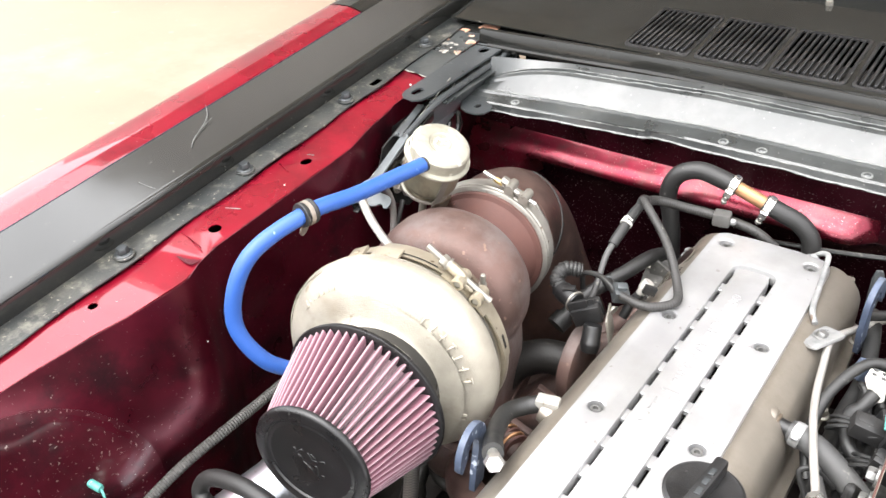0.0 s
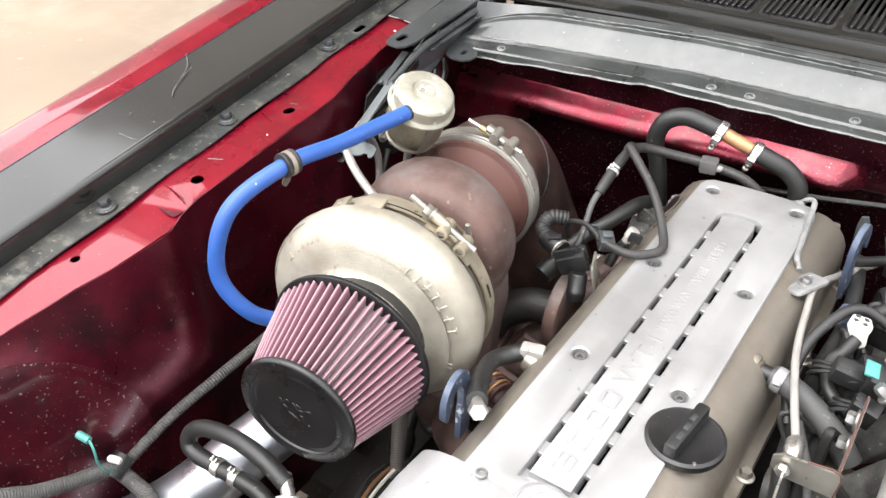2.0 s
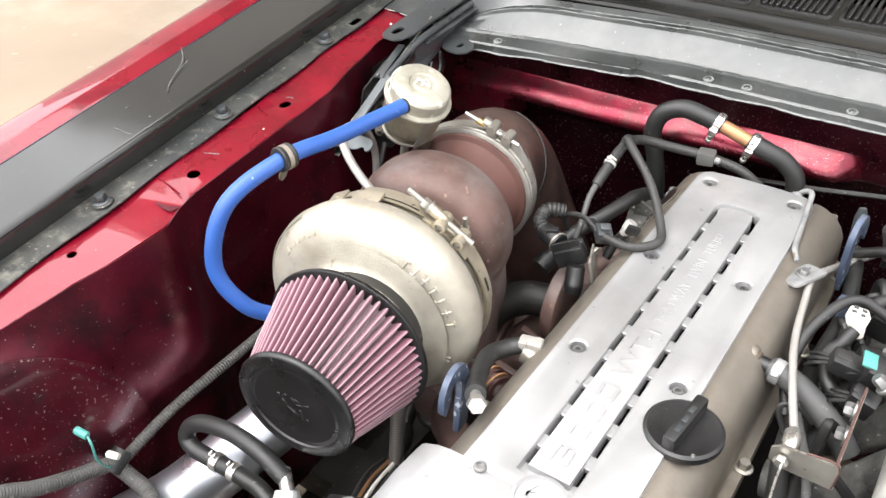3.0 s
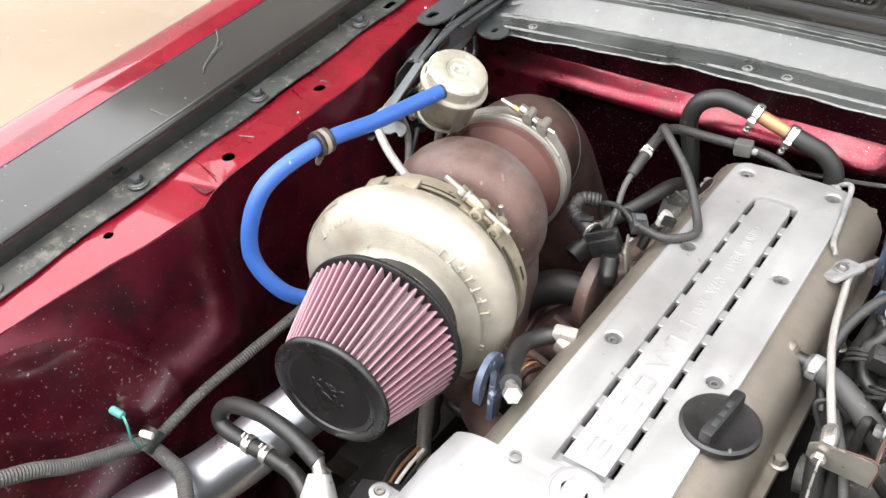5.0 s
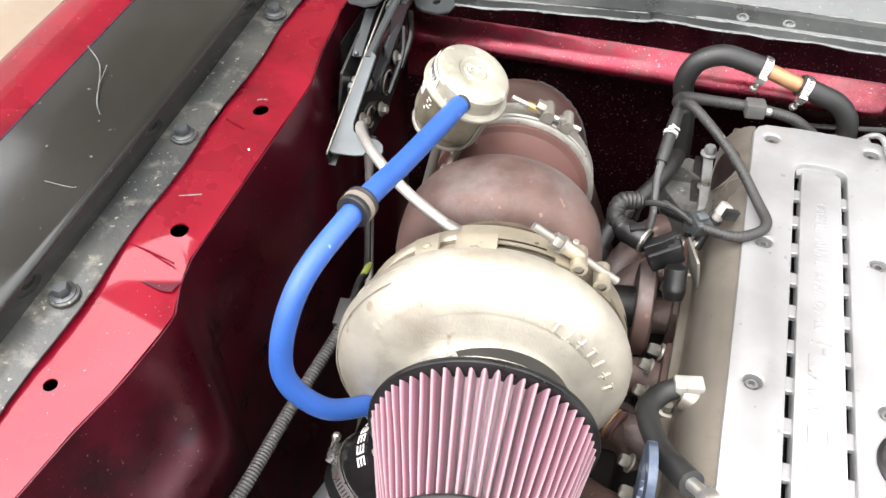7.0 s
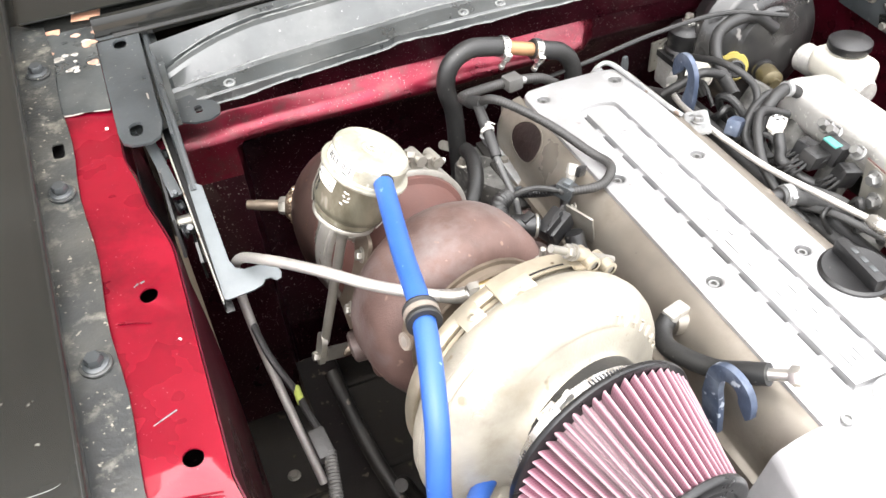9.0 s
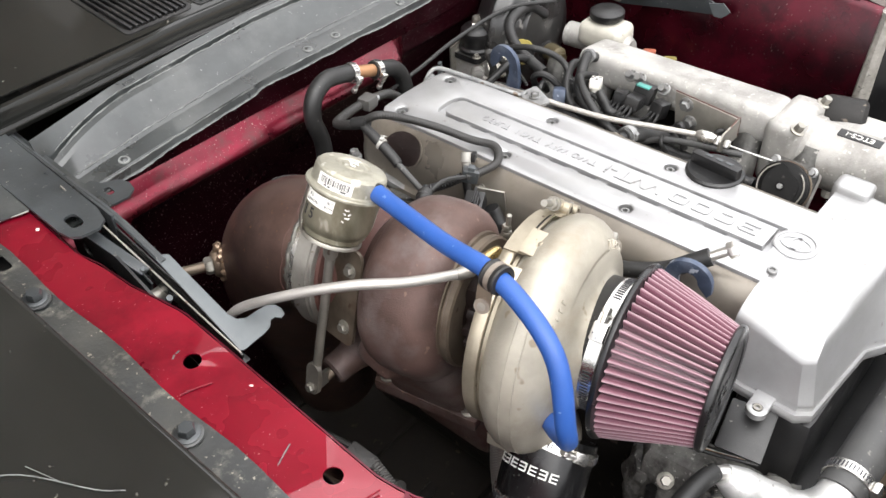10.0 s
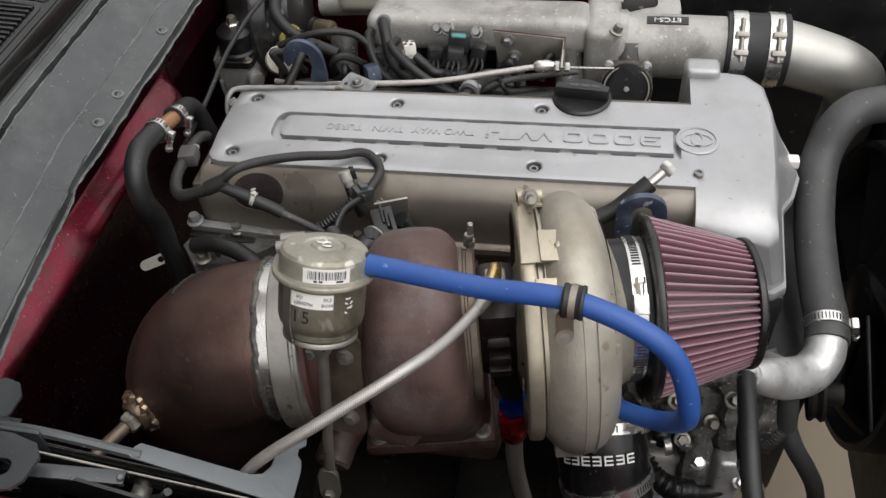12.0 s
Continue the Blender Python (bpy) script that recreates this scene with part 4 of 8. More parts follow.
corner = sheet(lambda x, k: (x, (0.765, 0.79, 0.83, 0.95, 1.15)[k], (0.985, 1.006, 1.016, 1.03, 1.06)[k]), np.linspace(-0.66, -0.42, 8), range(5))
part("corner_panel", corner, BLACK_PAINT, cowl, "black corner panel with flaking paint", 60)
part("corner_well", sheet(lambda x, k: (x, (0.56, 0.66, 0.766, 0.775)[k], (0.962, 0.968, 0.975, 0.99)[k]), np.linspace(-0.57, -0.452, 6), range(4)), GREY_PAINT, cowl)
for px, py, w in ((-0.575, 0.775, 0.03), (-0.525, 0.792, 0.035)):
    part("flaked_patch", box((w, 0.02, 0.0012), (px, py, 0.9985 + 0.5 * (py - 0.775)), 0.0004, (8, 0, -8)), mat("bare_flaked_paint", (0.5, 0.26, 0.17), 0.7, 0.0, 0.3, 60), cowl, "flaked patch of bare pink primer")
# hooked arm: a grey strip that runs forward and down along the rail, then turns in to a hook
arm_a, arm_f, arm_t = Vector((-0.4655, 0.467, 0.9445)), Vector((-0.462, 0.346, 0.886)), Vector((-0.403, 0.343, 0.89))
arm_x = (arm_f - arm_a).normalized()
arm_n = (arm_t - arm_f) - arm_x * (arm_t - arm_f).dot(arm_x)
arm_n.normalize()
arm_m = Matrix.Translation(arm_a) @ Matrix((arm_x, arm_n, arm_x.cross(arm_n))).transposed().to_4x4()
arm = [(0, 0.0), (0.0, 0.009), (0.004, 0.0135), (0.094, 0.0145), (0.104, 0.018), (0.109, 0.026), (0.11, 0.04), (0.112, 0.05), (0.117, 0.057), (0.125, 0.0595), (0.1315, 0.0575), (0.1325, 0.052), (0.1275, 0.0475), (0.1275, 0.042), (0.132, 0.038), (0.134, 0.03), (0.1345, 0.002), (0.132, -0.002)]
part("hook_arm", plate(arm, 0.0028, arm_m, (), None, None, 0.0006), ZINC_PLATE, hinge, "grey hooked arm with rubbed edges")
part("lower_plate", plate([(0.44, 0.84), (0.435, 0.868), (0.45, 0.885), (0.54, 0.9), (0.62, 0.93), (0.635, 0.9), (0.61, 0.86), (0.55, 0.825), (0.48, 0.815)], 0.003, Matrix(((0, 0, -1, -0.474), (1, 0, 0, 0), (0, 1, 0, 0), (0, 0, 0, 1))), [disc(0.48, 0.848, 0.012), disc(0.54, 0.862, 0.014), disc(0.595, 0.885, 0.01)]), BLACK_PAINT, hinge, "gloss black pressed link with round holes")
for c_y, c_z, c_r in ((0.48, 0.848, 0.0135), (0.54, 0.862, 0.0155), (0.595, 0.885, 0.0115)):
    part("pressed_rim", tube([(-0.472, c_y + c_r * math.cos(a), c_z + c_r * math.sin(a)) for a in np.linspace(0.3, 5.2, 18)], 0.0013, 6, 2), STEEL_DULL, hinge, "rubbed rim of a pressed hole")
for y0, z0, y1, z1, rr in ((0.61, 0.93, 0.57, 0.868, 0.0045), (0.585, 0.92, 0.525, 0.856, 0.004)):
    part("cross_link", tube([(-0.466, y0, z0), (-0.463, (y0 + y1) / 2 + 0.012, (z0 + z1) / 2), (-0.466, y1, z1)], rr, 8, 6), BLACK_PAINT, hinge, "black curved link")
part("link_plate", bar((-0.47, 0.61, 0.94), (-0.464, 0.52, 0.915), 0.003, 0.022), ZINC_PLATE, hinge, "grey link plate")
for y, z in ((0.508, 0.842), (0.565, 0.885), (0.45, 0.862)):
    bolt((-0.47, y, z), (1, 0, 0.2), 0.0065, 0.007, STEEL_DULL, hinge)
for y, z in ((0.56, 0.93), (0.5, 0.9), (0.455, 0.9)):
    bolt((-0.484, y, z), (1, 0, 0.2), 0.006, 0.006, HINGE, hinge)
part("pivot", lathe([(0.008, 0), (0.008, 0.02), (0.006, 0.022)], (-0.487, 0.47, 0.9), (1, 0, 0), 16), STEEL_DULL, hinge)
clip = part("clip", lathe([(0.002, 0), (0.0017, 0.0014), (0.0001, 0.002)], (-0.53, 0.57, 0.974), (0, 0, 1), 12), WHITE_PLASTIC, car, "pale plastic clip")

far_hinge = thing("hood_hinge", "black steel hood hinge on the opposite side", "hinge", (0.6, 0.6, 0.93), "hood hinges")
side = Matrix(((0, 0, -1, 0.58), (1, 0, 0, 0), (0, 1, 0, 0), (0, 0, 0, 1)))
part("plate", plate([(0.66, 0.9), (0.56, 0.905), (0.47, 0.9), (0.376, 0.867), (0.352, 0.858), (0.362, 0.846), (0.46, 0.833), (0.55, 0.818), (0.66, 0.825)], 0.004, side, [disc(0.545, 0.866, 0.012), disc(0.48, 0.858, 0.009)], None, None, 0.0008), HINGE, far_hinge, "worn dark hinge plate with holes")
part("arm", bar((0.574, 0.57, 0.893), (0.572, 0.385, 0.873), 0.012, 0.008), HINGE, far_hinge)
part("arm_edge", bar((0.574, 0.57, 0.8985), (0.572, 0.385, 0.8785), 0.014, 0.003), ZINC_PLATE, far_hinge, "rubbed grey edge")
part("cross_link", bar((0.572, 0.57, 0.838), (0.571, 0.46, 0.872), 0.006, 0.014), BLACK_PAINT, far_hinge)
part("curved_link", tube([(0.572, 0.57, 0.862), (0.569, 0.54, 0.846), (0.569, 0.5, 0.846), (0.571, 0.475, 0.858)], 0.004, 8, 6), BLACK_PAINT, far_hinge)
part("tip", plate([(0.378, 0.866), (0.352, 0.872), (0.338, 0.86), (0.345, 0.852), (0.352, 0.846), (0.366, 0.846)], 0.003, Matrix.Translation((-0.008, 0, 0)) @ side), ZINC_PLATE, far_hinge, "bare bent tip")
for y, z in ((0.6, 0.86), (0.5, 0.85), (0.56, 0.83)):
    bolt((0.577, y, z), (-1, 0, 0), 0.007, 0.008, STEEL_DULL, far_hinge)


# ---- engine ----
engine = thing("engine", "inline six engine with silver cover and tan cam covers", "engine", (0.055, 0.25, 0.2))
ZT = 0.862


def cam_cover(side):
    """A rounded tan cover over one camshaft, falling away from the middle cover."""
    x0 = -0.018 if side < 0 else 0.127
    wide = 1.0 if side < 0 else 1.28
    prof = [(0.0, 0.857), (0.006, 0.8565), (0.013, 0.8535), (0.02, 0.8475), (0.0265, 0.841), (0.0315, 0.832), (0.0355, 0.82), (0.0365, 0.80), (0.0365, 0.782), (0.038, 0.78), (0.046, 0.779), (0.047, 0.772), (0.04, 0.769), (0.038, 0.72)]
    prof = [(a * wide, z) for a, z in prof]
    rows = []
    for y in [0.604, 0.6, 0.59, 0.5, 0.4, 0.3, 0.2, 0.1, 0.03, -0.02]:
        shrink = 1.0 if y < 0.59 else (0.9 if y > 0.602 else 0.97)
        rows.append([(x0 + side * a * shrink, y, 0.72 + (z - 0.72) * shrink) for a, z in prof])
    bm = bmesh.new()
    skin(bm, rows, False, False)
    bmesh.ops.recalc_face_normals(bm, faces=bm.faces)
    bmesh.ops.solidify(bm, geom=bm.faces[:], thickness=0.003)
    return bm


part("cam_cover", cam_cover(-1), CAMCOVER, engine, "tan painted exhaust cam cover", 50)
part("cam_cover", cam_cover(1), CAMCOVER, engine, "tan painted intake cam cover", 50)
for y in (0.56, 0.4, 0.2):
    bolt((-0.06, y, 0.779), (0, 0, 1), 0.0065, 0.008, STEEL_DULL, engine)
    bolt((0.184, y, 0.779), (0, 0, 1), 0.0065, 0.008, STEEL_DULL, engine)


def scoop(grow, lift, inner=0.0):
    """An oval laid on the exhaust cam cover's shoulder, or its rim."""
    prof = [(0.0, 0.857), (0.006, 0.8565), (0.013, 0.8535), (0.02, 0.8475), (0.0265, 0.841), (0.0315, 0.832), (0.0355, 0.82), (0.0365, 0.8), (0.0365, 0.782)]
    run = [0.0]
    for p, q in zip(prof, prof[1:]):
        run.append(run[-1] + math.hypot(q[0] - p[0], q[1] - p[1]))
    rows = []
    for f in (inner, (1 + inner) / 2, 1.0):
        row = []
        for k in range(40):
            a = 2 * math.pi * k / 40
            d = 0.036 + 0.0235 * grow * f * math.sin(a) + 0.001
            px, pz = np.interp(d, run, [p[0] for p in prof]), np.interp(d, run, [p[1] for p in prof])
            tilt = min(1.0, d / 0.05)
            row.append((-0.018 - px - lift * tilt, 0.522 + 0.033 * grow * f * math.cos(a), pz + lift * (1 - tilt)))
        rows.append(row)
    bm = bmesh.new()
    skin(bm, rows, True, False)
    bmesh.ops.recalc_face_normals(bm, faces=bm.faces)
    bmesh.ops.solidify(bm, geom=bm.faces[:], thickness=0.0012)
    return bm


# no hollow is cut; a dark oval on the cover paints its shadow
part("scoop_shadow", scoop(1.0, 0.0022, 0.02), BEARING, engine, "dark oval painted for the shadow in the cam cover scoop")
part("scoop_rim", scoop(1.07, 0.0026, 0.93), CAMCOVER, engine, "rim of the scoop")
part("rear_plate", box((0.2, 0.012, 0.1), (0.058, 0.606, 0.79), 0.004), CAMCOVER, engine)

head = box((0.225, 0.62, 0.13), (0.058, 0.3, 0.69), 0.008)
part("cylinder_head", head, DARK_METAL, engine, "oily cylinder head")
part("engine_block", box((0.3, 0.62, 0.36), (0.06, 0.3, 0.45), 0.02), DARK_METAL, engine)

# middle cover with two long slots and recessed bolts
groove = 0.0062
left_x, right_x, y_end, y_front = 0.0305, 0.0785, 0.523, 0.03


def slot_outline(rad, end, front, sharp=0.72):
    """The round-ended outline of the long opening, or of the strip inside it."""
    mid = (left_x + right_x) / 2
    out = [(mid - rad, front)]
    for k in range(13):
        a = math.pi - math.pi * k / 12
        out.append((mid + rad * math.copysign(abs(math.cos(a)) ** sharp, math.cos(a)), end + 0.018 * (rad / 0.029) * abs(math.sin(a)) ** sharp))
    return out + [(mid + rad, front)]


half = (right_x - left_x) / 2
BOLTS = [(0.0, 0.188 * k) for k in range(3)] + [(0.0, 0.566), (0.109, 0.188), (0.109, 0.376), (0.109, 0.568)]
cover_out = [(-0.021, 0.0), (-0.021, 0.576), (-0.017, 0.588), (-0.008, 0.5945), (0.03, 0.598), (0.085, 0.598), (0.118, 0.594), (0.128, 0.586), (0.131, 0.573), (0.131, 0.0)]
part("top_cover", plate(cover_out, 0.016, Matrix.Translation((0, 0, ZT - 0.016)), [slot_outline(half + groove / 2, y_end - 0.012, 0.019)[::-1]] + [disc(x, y, 0.0088, 18) for x, y in BOLTS if y > 0.01], None, None, 0.0035), SILVER, engine, "silver painted cover with long slots", 42)
part("centre_strip", plate(slot_outline(half - groove / 2, y_end - 0.0185, 0.0265), 0.017, Matrix.Translation((0, 0, ZT - 0.0164)), (), None, None, 0.0022), SILVER, engine, "silver raised centre strip", 42)
part("strip_step", box((0.056, 0.02, 0.008), (0.0545, 0.024, ZT - 0.0115), 0.001), SILVER, engine)
part("slot_floor", box((0.07, 0.5, 0.002), (0.0545, 0.28, ZT - 0.034)), DARK_METAL, engine)
for gx in (left_x, right_x):
    for k in range(10):
        y = 0.062 + 0.0455 * k
        if "bridge" not in MESHES:
            MESHES["bridge"] = to_mesh("bridge", box((0.0082, 0.0165, 0.006), (0, 0, 0), 0.0008, None, None, 1), SILVER)
        ob = place(new("bridge", MESHES["bridge"]), engine)
        ob.matrix_basis = pose(gx, y, ZT - 0.0075)
part("channel_end", box((0.042, 0.02, 0.006), ((left_x + right_x) / 2 - 0.004, 0.522, ZT - 0.0095), 0.001), SILVER, engine, "floor of the channel's round end")
for x, y in BOLTS:
    cup = lathe([(0.0105, ZT - 0.0002), (0.0088, ZT - 0.0012), (0.0085, ZT - 0.011), (0.0001, ZT - 0.011)], (x, y, 0), (0, 0, 1), 20, None, False)
    if y > 0.01:
        part("bolt_recess", cup, SILVER, engine)
    else:
        cup.free()
    bolt((x, y, ZT - 0.0105 if y > 0.01 else ZT + 0.0008), (0, 0, 1), 0.0058, 0.0065 if y > 0.01 else 0.003, BOLT_GREY, engine, "socket")
# lettering raised on the middle strip, read from the far side
STRIP_TOP = ZT + 0.0006


def strip_word(body, y0, y1, tall, depth):
    """A word cast on the strip, stretched to run from y0 to y1."""
    bm = text_mesh(body, 0.02, Matrix.Identity(4), depth)
    xs, zs = [v.co.x for v in bm.verts], [v.co.y for v in bm.verts]
    mid = Vector(((min(xs) + max(xs)) / 2, (min(zs) + max(zs)) / 2, 0))
    bmesh.ops.translate(bm, vec=-mid, verts=bm.verts)
    bmesh.ops.scale(bm, vec=((y1 - y0) / (max(xs) - min(xs)), tall / (max(zs) - min(zs)), 1), verts=bm.verts)
    bmesh.ops.transform(bm, matrix=Matrix.Translation((0.0545, (y0 + y1) / 2, STRIP_TOP)) @ pose(0, 0, 0, 0, 0, 90), verts=bm.verts)
    return bm


dw, dh, ds = 0.0238, 0.02, 0.0044
three = [(-dw / 2, dh / 2), (dw / 2 - 0.004, dh / 2), (dw / 2, dh / 2 - 0.004), (dw / 2, -dh / 2 + 0.004), (dw / 2 - 0.004, -dh / 2), (-dw / 2, -dh / 2), (-dw / 2, -dh / 2 + ds), (dw / 2 - ds, -dh / 2 + ds),
         (dw / 2 - ds, -ds / 2), (-dw / 4, -ds / 2), (-dw / 4, ds / 2), (dw / 2 - ds, ds / 2), (dw / 2 - ds, dh / 2 - ds), (-dw / 2, dh / 2 - ds)]
for k in range(4):
    at = Matrix.Translation((0.0545, 0.0535 + 0.0305 * k, STRIP_TOP - 0.0004)) @ pose(0, 0, 0, 0, 0, 90)
    digit = plate(three, 0.0022, at) if k == 0 else plate(rounded(dw, dh, 0.005), 0.0022, at, [rounded(dw - 2 * ds, dh - 2 * ds, 0.002)])
    part("digit", digit, SILVER, engine, "raised cast digit")
for body, y0, y1, tall, depth in (("VVT-i", 0.17, 0.252, 0.02, 0.0014), ("TWO WAY", 0.2665, 0.3455, 0.0115, 0.0011), ("TWIN", 0.3565, 0.396, 0.0115, 0.0011), ("TURBO", 0.41, 0.457, 0.0115, 0.001)):
    part("lettering", strip_word(body, y0, y1, tall, depth), SILVER, engine, "raised cast lettering")

# front cover: a dome that falls to a flanged rim
rings = []
top = [(-0.018, 0.004), (-0.024, -0.03), (-0.02, -0.066), (-0.01, -0.076), (0.02, -0.082), (0.037, -0.083), (0.06, -0.084), (0.095, -0.085), (0.13, -0.084), (0.17, -0.078), (0.19, -0.06), (0.195, -0.03), (0.195, 0.004)]
fold = [(-0.07, 0.004), (-0.074, -0.03), (-0.077, -0.076), (-0.068, -0.087), (0.0, -0.093), (0.037, -0.095), (0.06, -0.096), (0.095, -0.097), (0.13, -0.096), (0.18, -0.09), (0.205, -0.07), (0.212, -0.03), (0.212, 0.004)]
fold_z = [0.844, 0.841, 0.832, 0.833, 0.843, 0.846, 0.848, 0.849, 0.849, 0.849, 0.849, 0.849, 0.849]
low = [(-0.088, 0.004), (-0.092, -0.03), (-0.093, -0.088), (-0.082, -0.101), (0.0, -0.107), (0.037, -0.11), (0.06, -0.124), (0.095, -0.134), (0.13, -0.13), (0.196, -0.114), (0.222, -0.09), (0.228, -0.03), (0.228, 0.004)]


def blend(p, q, f):
    return (p[0] + (q[0] - p[0]) * f, p[1] + (q[1] - p[1]) * f)


for f, lift in ((0.0, 0.0), (0.3, 0.0012), (0.6, 0.0022), (0.85, 0.0022), (0.95, 0.0012), (1.0, -0.001)):
    rings.append([(*blend(p, q, f), (ZT - 0.001) + (z - ZT + 0.001) * f * f + lift) for p, q, z in zip(top, fold, fold_z)])
for f in (0.05, 0.12, 0.5, 0.85, 0.95, 1.0):
    rings.append([(*blend(p, q, min(1.0, f * 0.7 + 0.3 * f * f)), z + (0.785 - z) * f) for p, q, z in zip(fold, low, fold_z)])
rings.append([(x, y, 0.77) for x, y in low])
front = bmesh.new()
rows = skin(front, rings, True, False)
front.faces.new(rows[0][::-1])
part("front_cover", front, SILVER, engine, "silver painted timing cover with sloped shoulder", 34)
cx, cy = 0.0615, -0.055
rim = [[(cx + (x - cx) * k, cy + (y - cy) * (k + 0.02) if y < 0 else y, z) for x, y in low] for k, z in ((0.985, 0.7775), (1.04, 0.7785), (1.05, 0.776), (1.05, 0.768), (1.035, 0.765))]
rim_bm = bmesh.new()
skin(rim_bm, rim, True, True)
part("front_flange", rim_bm, SILVER, engine, "flanged rim of the timing cover")
ear = lathe([(0.011, -0.008), (0.011, 0.0), (0.009, 0.001), (0.006, 0.001), (0.006, -0.004), (0.0001, -0.004)], (-0.118, -0.056, 0.783), (0, 0, 1), 20)
join(ear, box((0.032, 0.022, 0.01), (-0.105, -0.055, 0.7765), 0.002))
part("bolt_ear", ear, SILVER, engine)
bolt((-0.118, -0.056, 0.779), (0, 0, 1), 0.005, 0.006, STEEL_DULL, engine, "socket")
part("lower_timing_cover", box((0.3, 0.09, 0.42), (0.06, -0.065, 0.55), 0.015), BLACK_PLASTIC, engine, "black timing belt cover")
part("tower", box((0.034, 0.045, 0.1), (0.203, -0.012, 0.822), 0.009, None, None, 3), SILVER, engine, "raised silver boss")
part("lug", box((0.016, 0.02, 0.012), (0.115, -0.128, 0.79), 0.003), WHITE_PLASTIC, engine)
badge = lathe([(0.0255, 0.0), (0.0255, 0.0018), (0.024, 0.0026), (0.0215, 0.0026), (0.021, 0.0012), (0.0001, 0.0012)], (0.0605, -0.001, ZT - 0.001), (0, 0, 1), 40)
part("badge", badge, SILVER, engine, "round cast emblem")
mark = bmesh.new()
for rx, ry, c in ((0.0185, 0.0125, 0.0), (0.0075, 0.0125, 0.0)):
    plate([(x * 1.0, y) for x, y in disc(0, c, ry, 28, rx)], 0.0008, Matrix.Translation((0.0605, -0.001, ZT + 0.0005)), [disc(0, c, ry - 0.0022, 28, rx - 0.0022)], None, mark)
part("emblem", mark, SILVER, engine)

# oil filler cap
oil_cap = thing("oil_filler_cap", "black plastic oil filler cap on the cover", "filler cap", (0.134, 0.139, 0.85))
part("neck", lathe([(0.026, -0.03), (0.026, 0.0)], (0.134, 0.139, 0.855), (0, 0, 1), 32), BLACK_PLASTIC, oil_cap)
part("disc", lathe([(0.03, 0.0), (0.0365, 0.001), (0.0375, 0.004), (0.037, 0.0085), (0.034, 0.0105), (0.028, 0.0095), (0.0001, 0.0095)], (0.134, 0.139, 0.856), (0, 0, 1), 48), BLACK_PLASTIC, oil_cap)
part("grip", box((0.013, 0.068, 0.02), (0.134, 0.139, 0.871), 0.004, (0, 0, -6)), BLACK_PLASTIC, oil_cap)
for k in range(3):
    part("mark", box((0.005, 0.009, 0.0008), (0.1335 + 0.001 * k, 0.122 + 0.014 * k, 0.8813), 0.0002, (0, 0, -6)), HINGE, oil_cap)

# exhaust manifold and turbo support, rusted
manifold = thing("exhaust_manifold", "rusted cast exhaust manifold below the turbo", "manifold", (-0.15, 0.3, 0.6))
for y in (0.1, 0.2, 0.28, 0.38, 0.46, 0.55):
    part("runner", tube([(-0.06, y, 0.725), (-0.11, y * 0.9 + 0.03, 0.715), (-0.16, y * 0.6 + 0.11, 0.67), (-0.19, 0.27 + (y - 0.3) * 0.25, 0.64)], 0.021, 14, 6), RUST, manifold)
    part("port_flange", box((0.014, 0.06, 0.065), (-0.064, y, 0.725), 0.006), RUST, manifold)
    bolt((-0.072, y + 0.022, 0.745), (-1, 0, 0.2), 0.007, 0.012, STEEL_DULL, manifold)
part("collector", box((0.1, 0.14, 0.07), (-0.2, 0.275, 0.63), 0.02), RUST, manifold)

egr = thing("exhaust_gas_pipe", "rusted exhaust gas pipe with copper-coloured bellows", "pipe", (-0.12, 0.2, 0.70))
part("pipe", tube([(-0.075, 0.19, 0.70), (-0.1, 0.197, 0.728), (-0.12, 0.205, 0.738), (-0.15, 0.22, 0.72), (-0.165, 0.235, 0.68)], 0.0125, 16, 6), RUST, egr)
for k in range(4):
    c = Vector((-0.101, 0.2, 0.738)) + Vector((-0.0065, 0.003, 0.0)) * k
    part("bellows_ring", lathe([(0.0125, -0.0022), (0.0165, -0.0015), (0.0172, 0.0), (0.0165, 0.0015), (0.0125, 0.0022)], c - Vector((0, 0, 0.003)), (-0.9, 0.4, 0.1), 22), COPPER if k % 2 else RUST_RED, egr, "heat-coloured bellows ring")
for y, z in ((0.265, 0.76), (0.245, 0.742), (0.15, 0.752)):
    bolt((-0.082, y, z), (-1, 0, 0.4), 0.0065, 0.009, STEEL_DULL, egr)
for y0 in (0.24, 0.31):
    part("gusset", box((0.06, 0.012, 0.05), (-0.12, y0, 0.70), 0.005, (0, 30, 12)), RUST, egr)

# coolant elbow with black hose to the manifold side
crossover = thing("coolant_elbow", "black cast coolant elbow with rusty round flange", "pipe", (-0.12, 0.38, 0.74))
part("elbow", tube([(-0.2, 0.30, 0.70), (-0.18, 0.325, 0.735), (-0.15, 0.342, 0.752), (-0.115, 0.352, 0.753), (-0.1, 0.352, 0.753)], 0.023, 18, 6), DARK_METAL, crossover)
part("flange", lathe([(0.05, 0), (0.052, 0.003), (0.052, 0.016), (0.048, 0.019)], (-0.112, 0.352, 0.753), (1, 0.1, 0.0), 28), RUST, crossover, "rusty round flange")

# ---- turbocharger ----
D = Vector((-0.19, 1.0, -0.01)).normalized()
C0 = Vector((-0.22, 0.13, 0.861))
U, W, _ = frame_of(D)
U = Vector((1, 0, 0)) - D * D.x
U.normalize()
W = U.cross(D)
if W.z < 0:
    W = -W


def tp(s, a, r):
    """A point by the shaft: s along it, a the angle from the engine side upwards, r out."""
    return C0 + D * s + (U * math.cos(radians(a)) + W * math.sin(radians(a))) * r


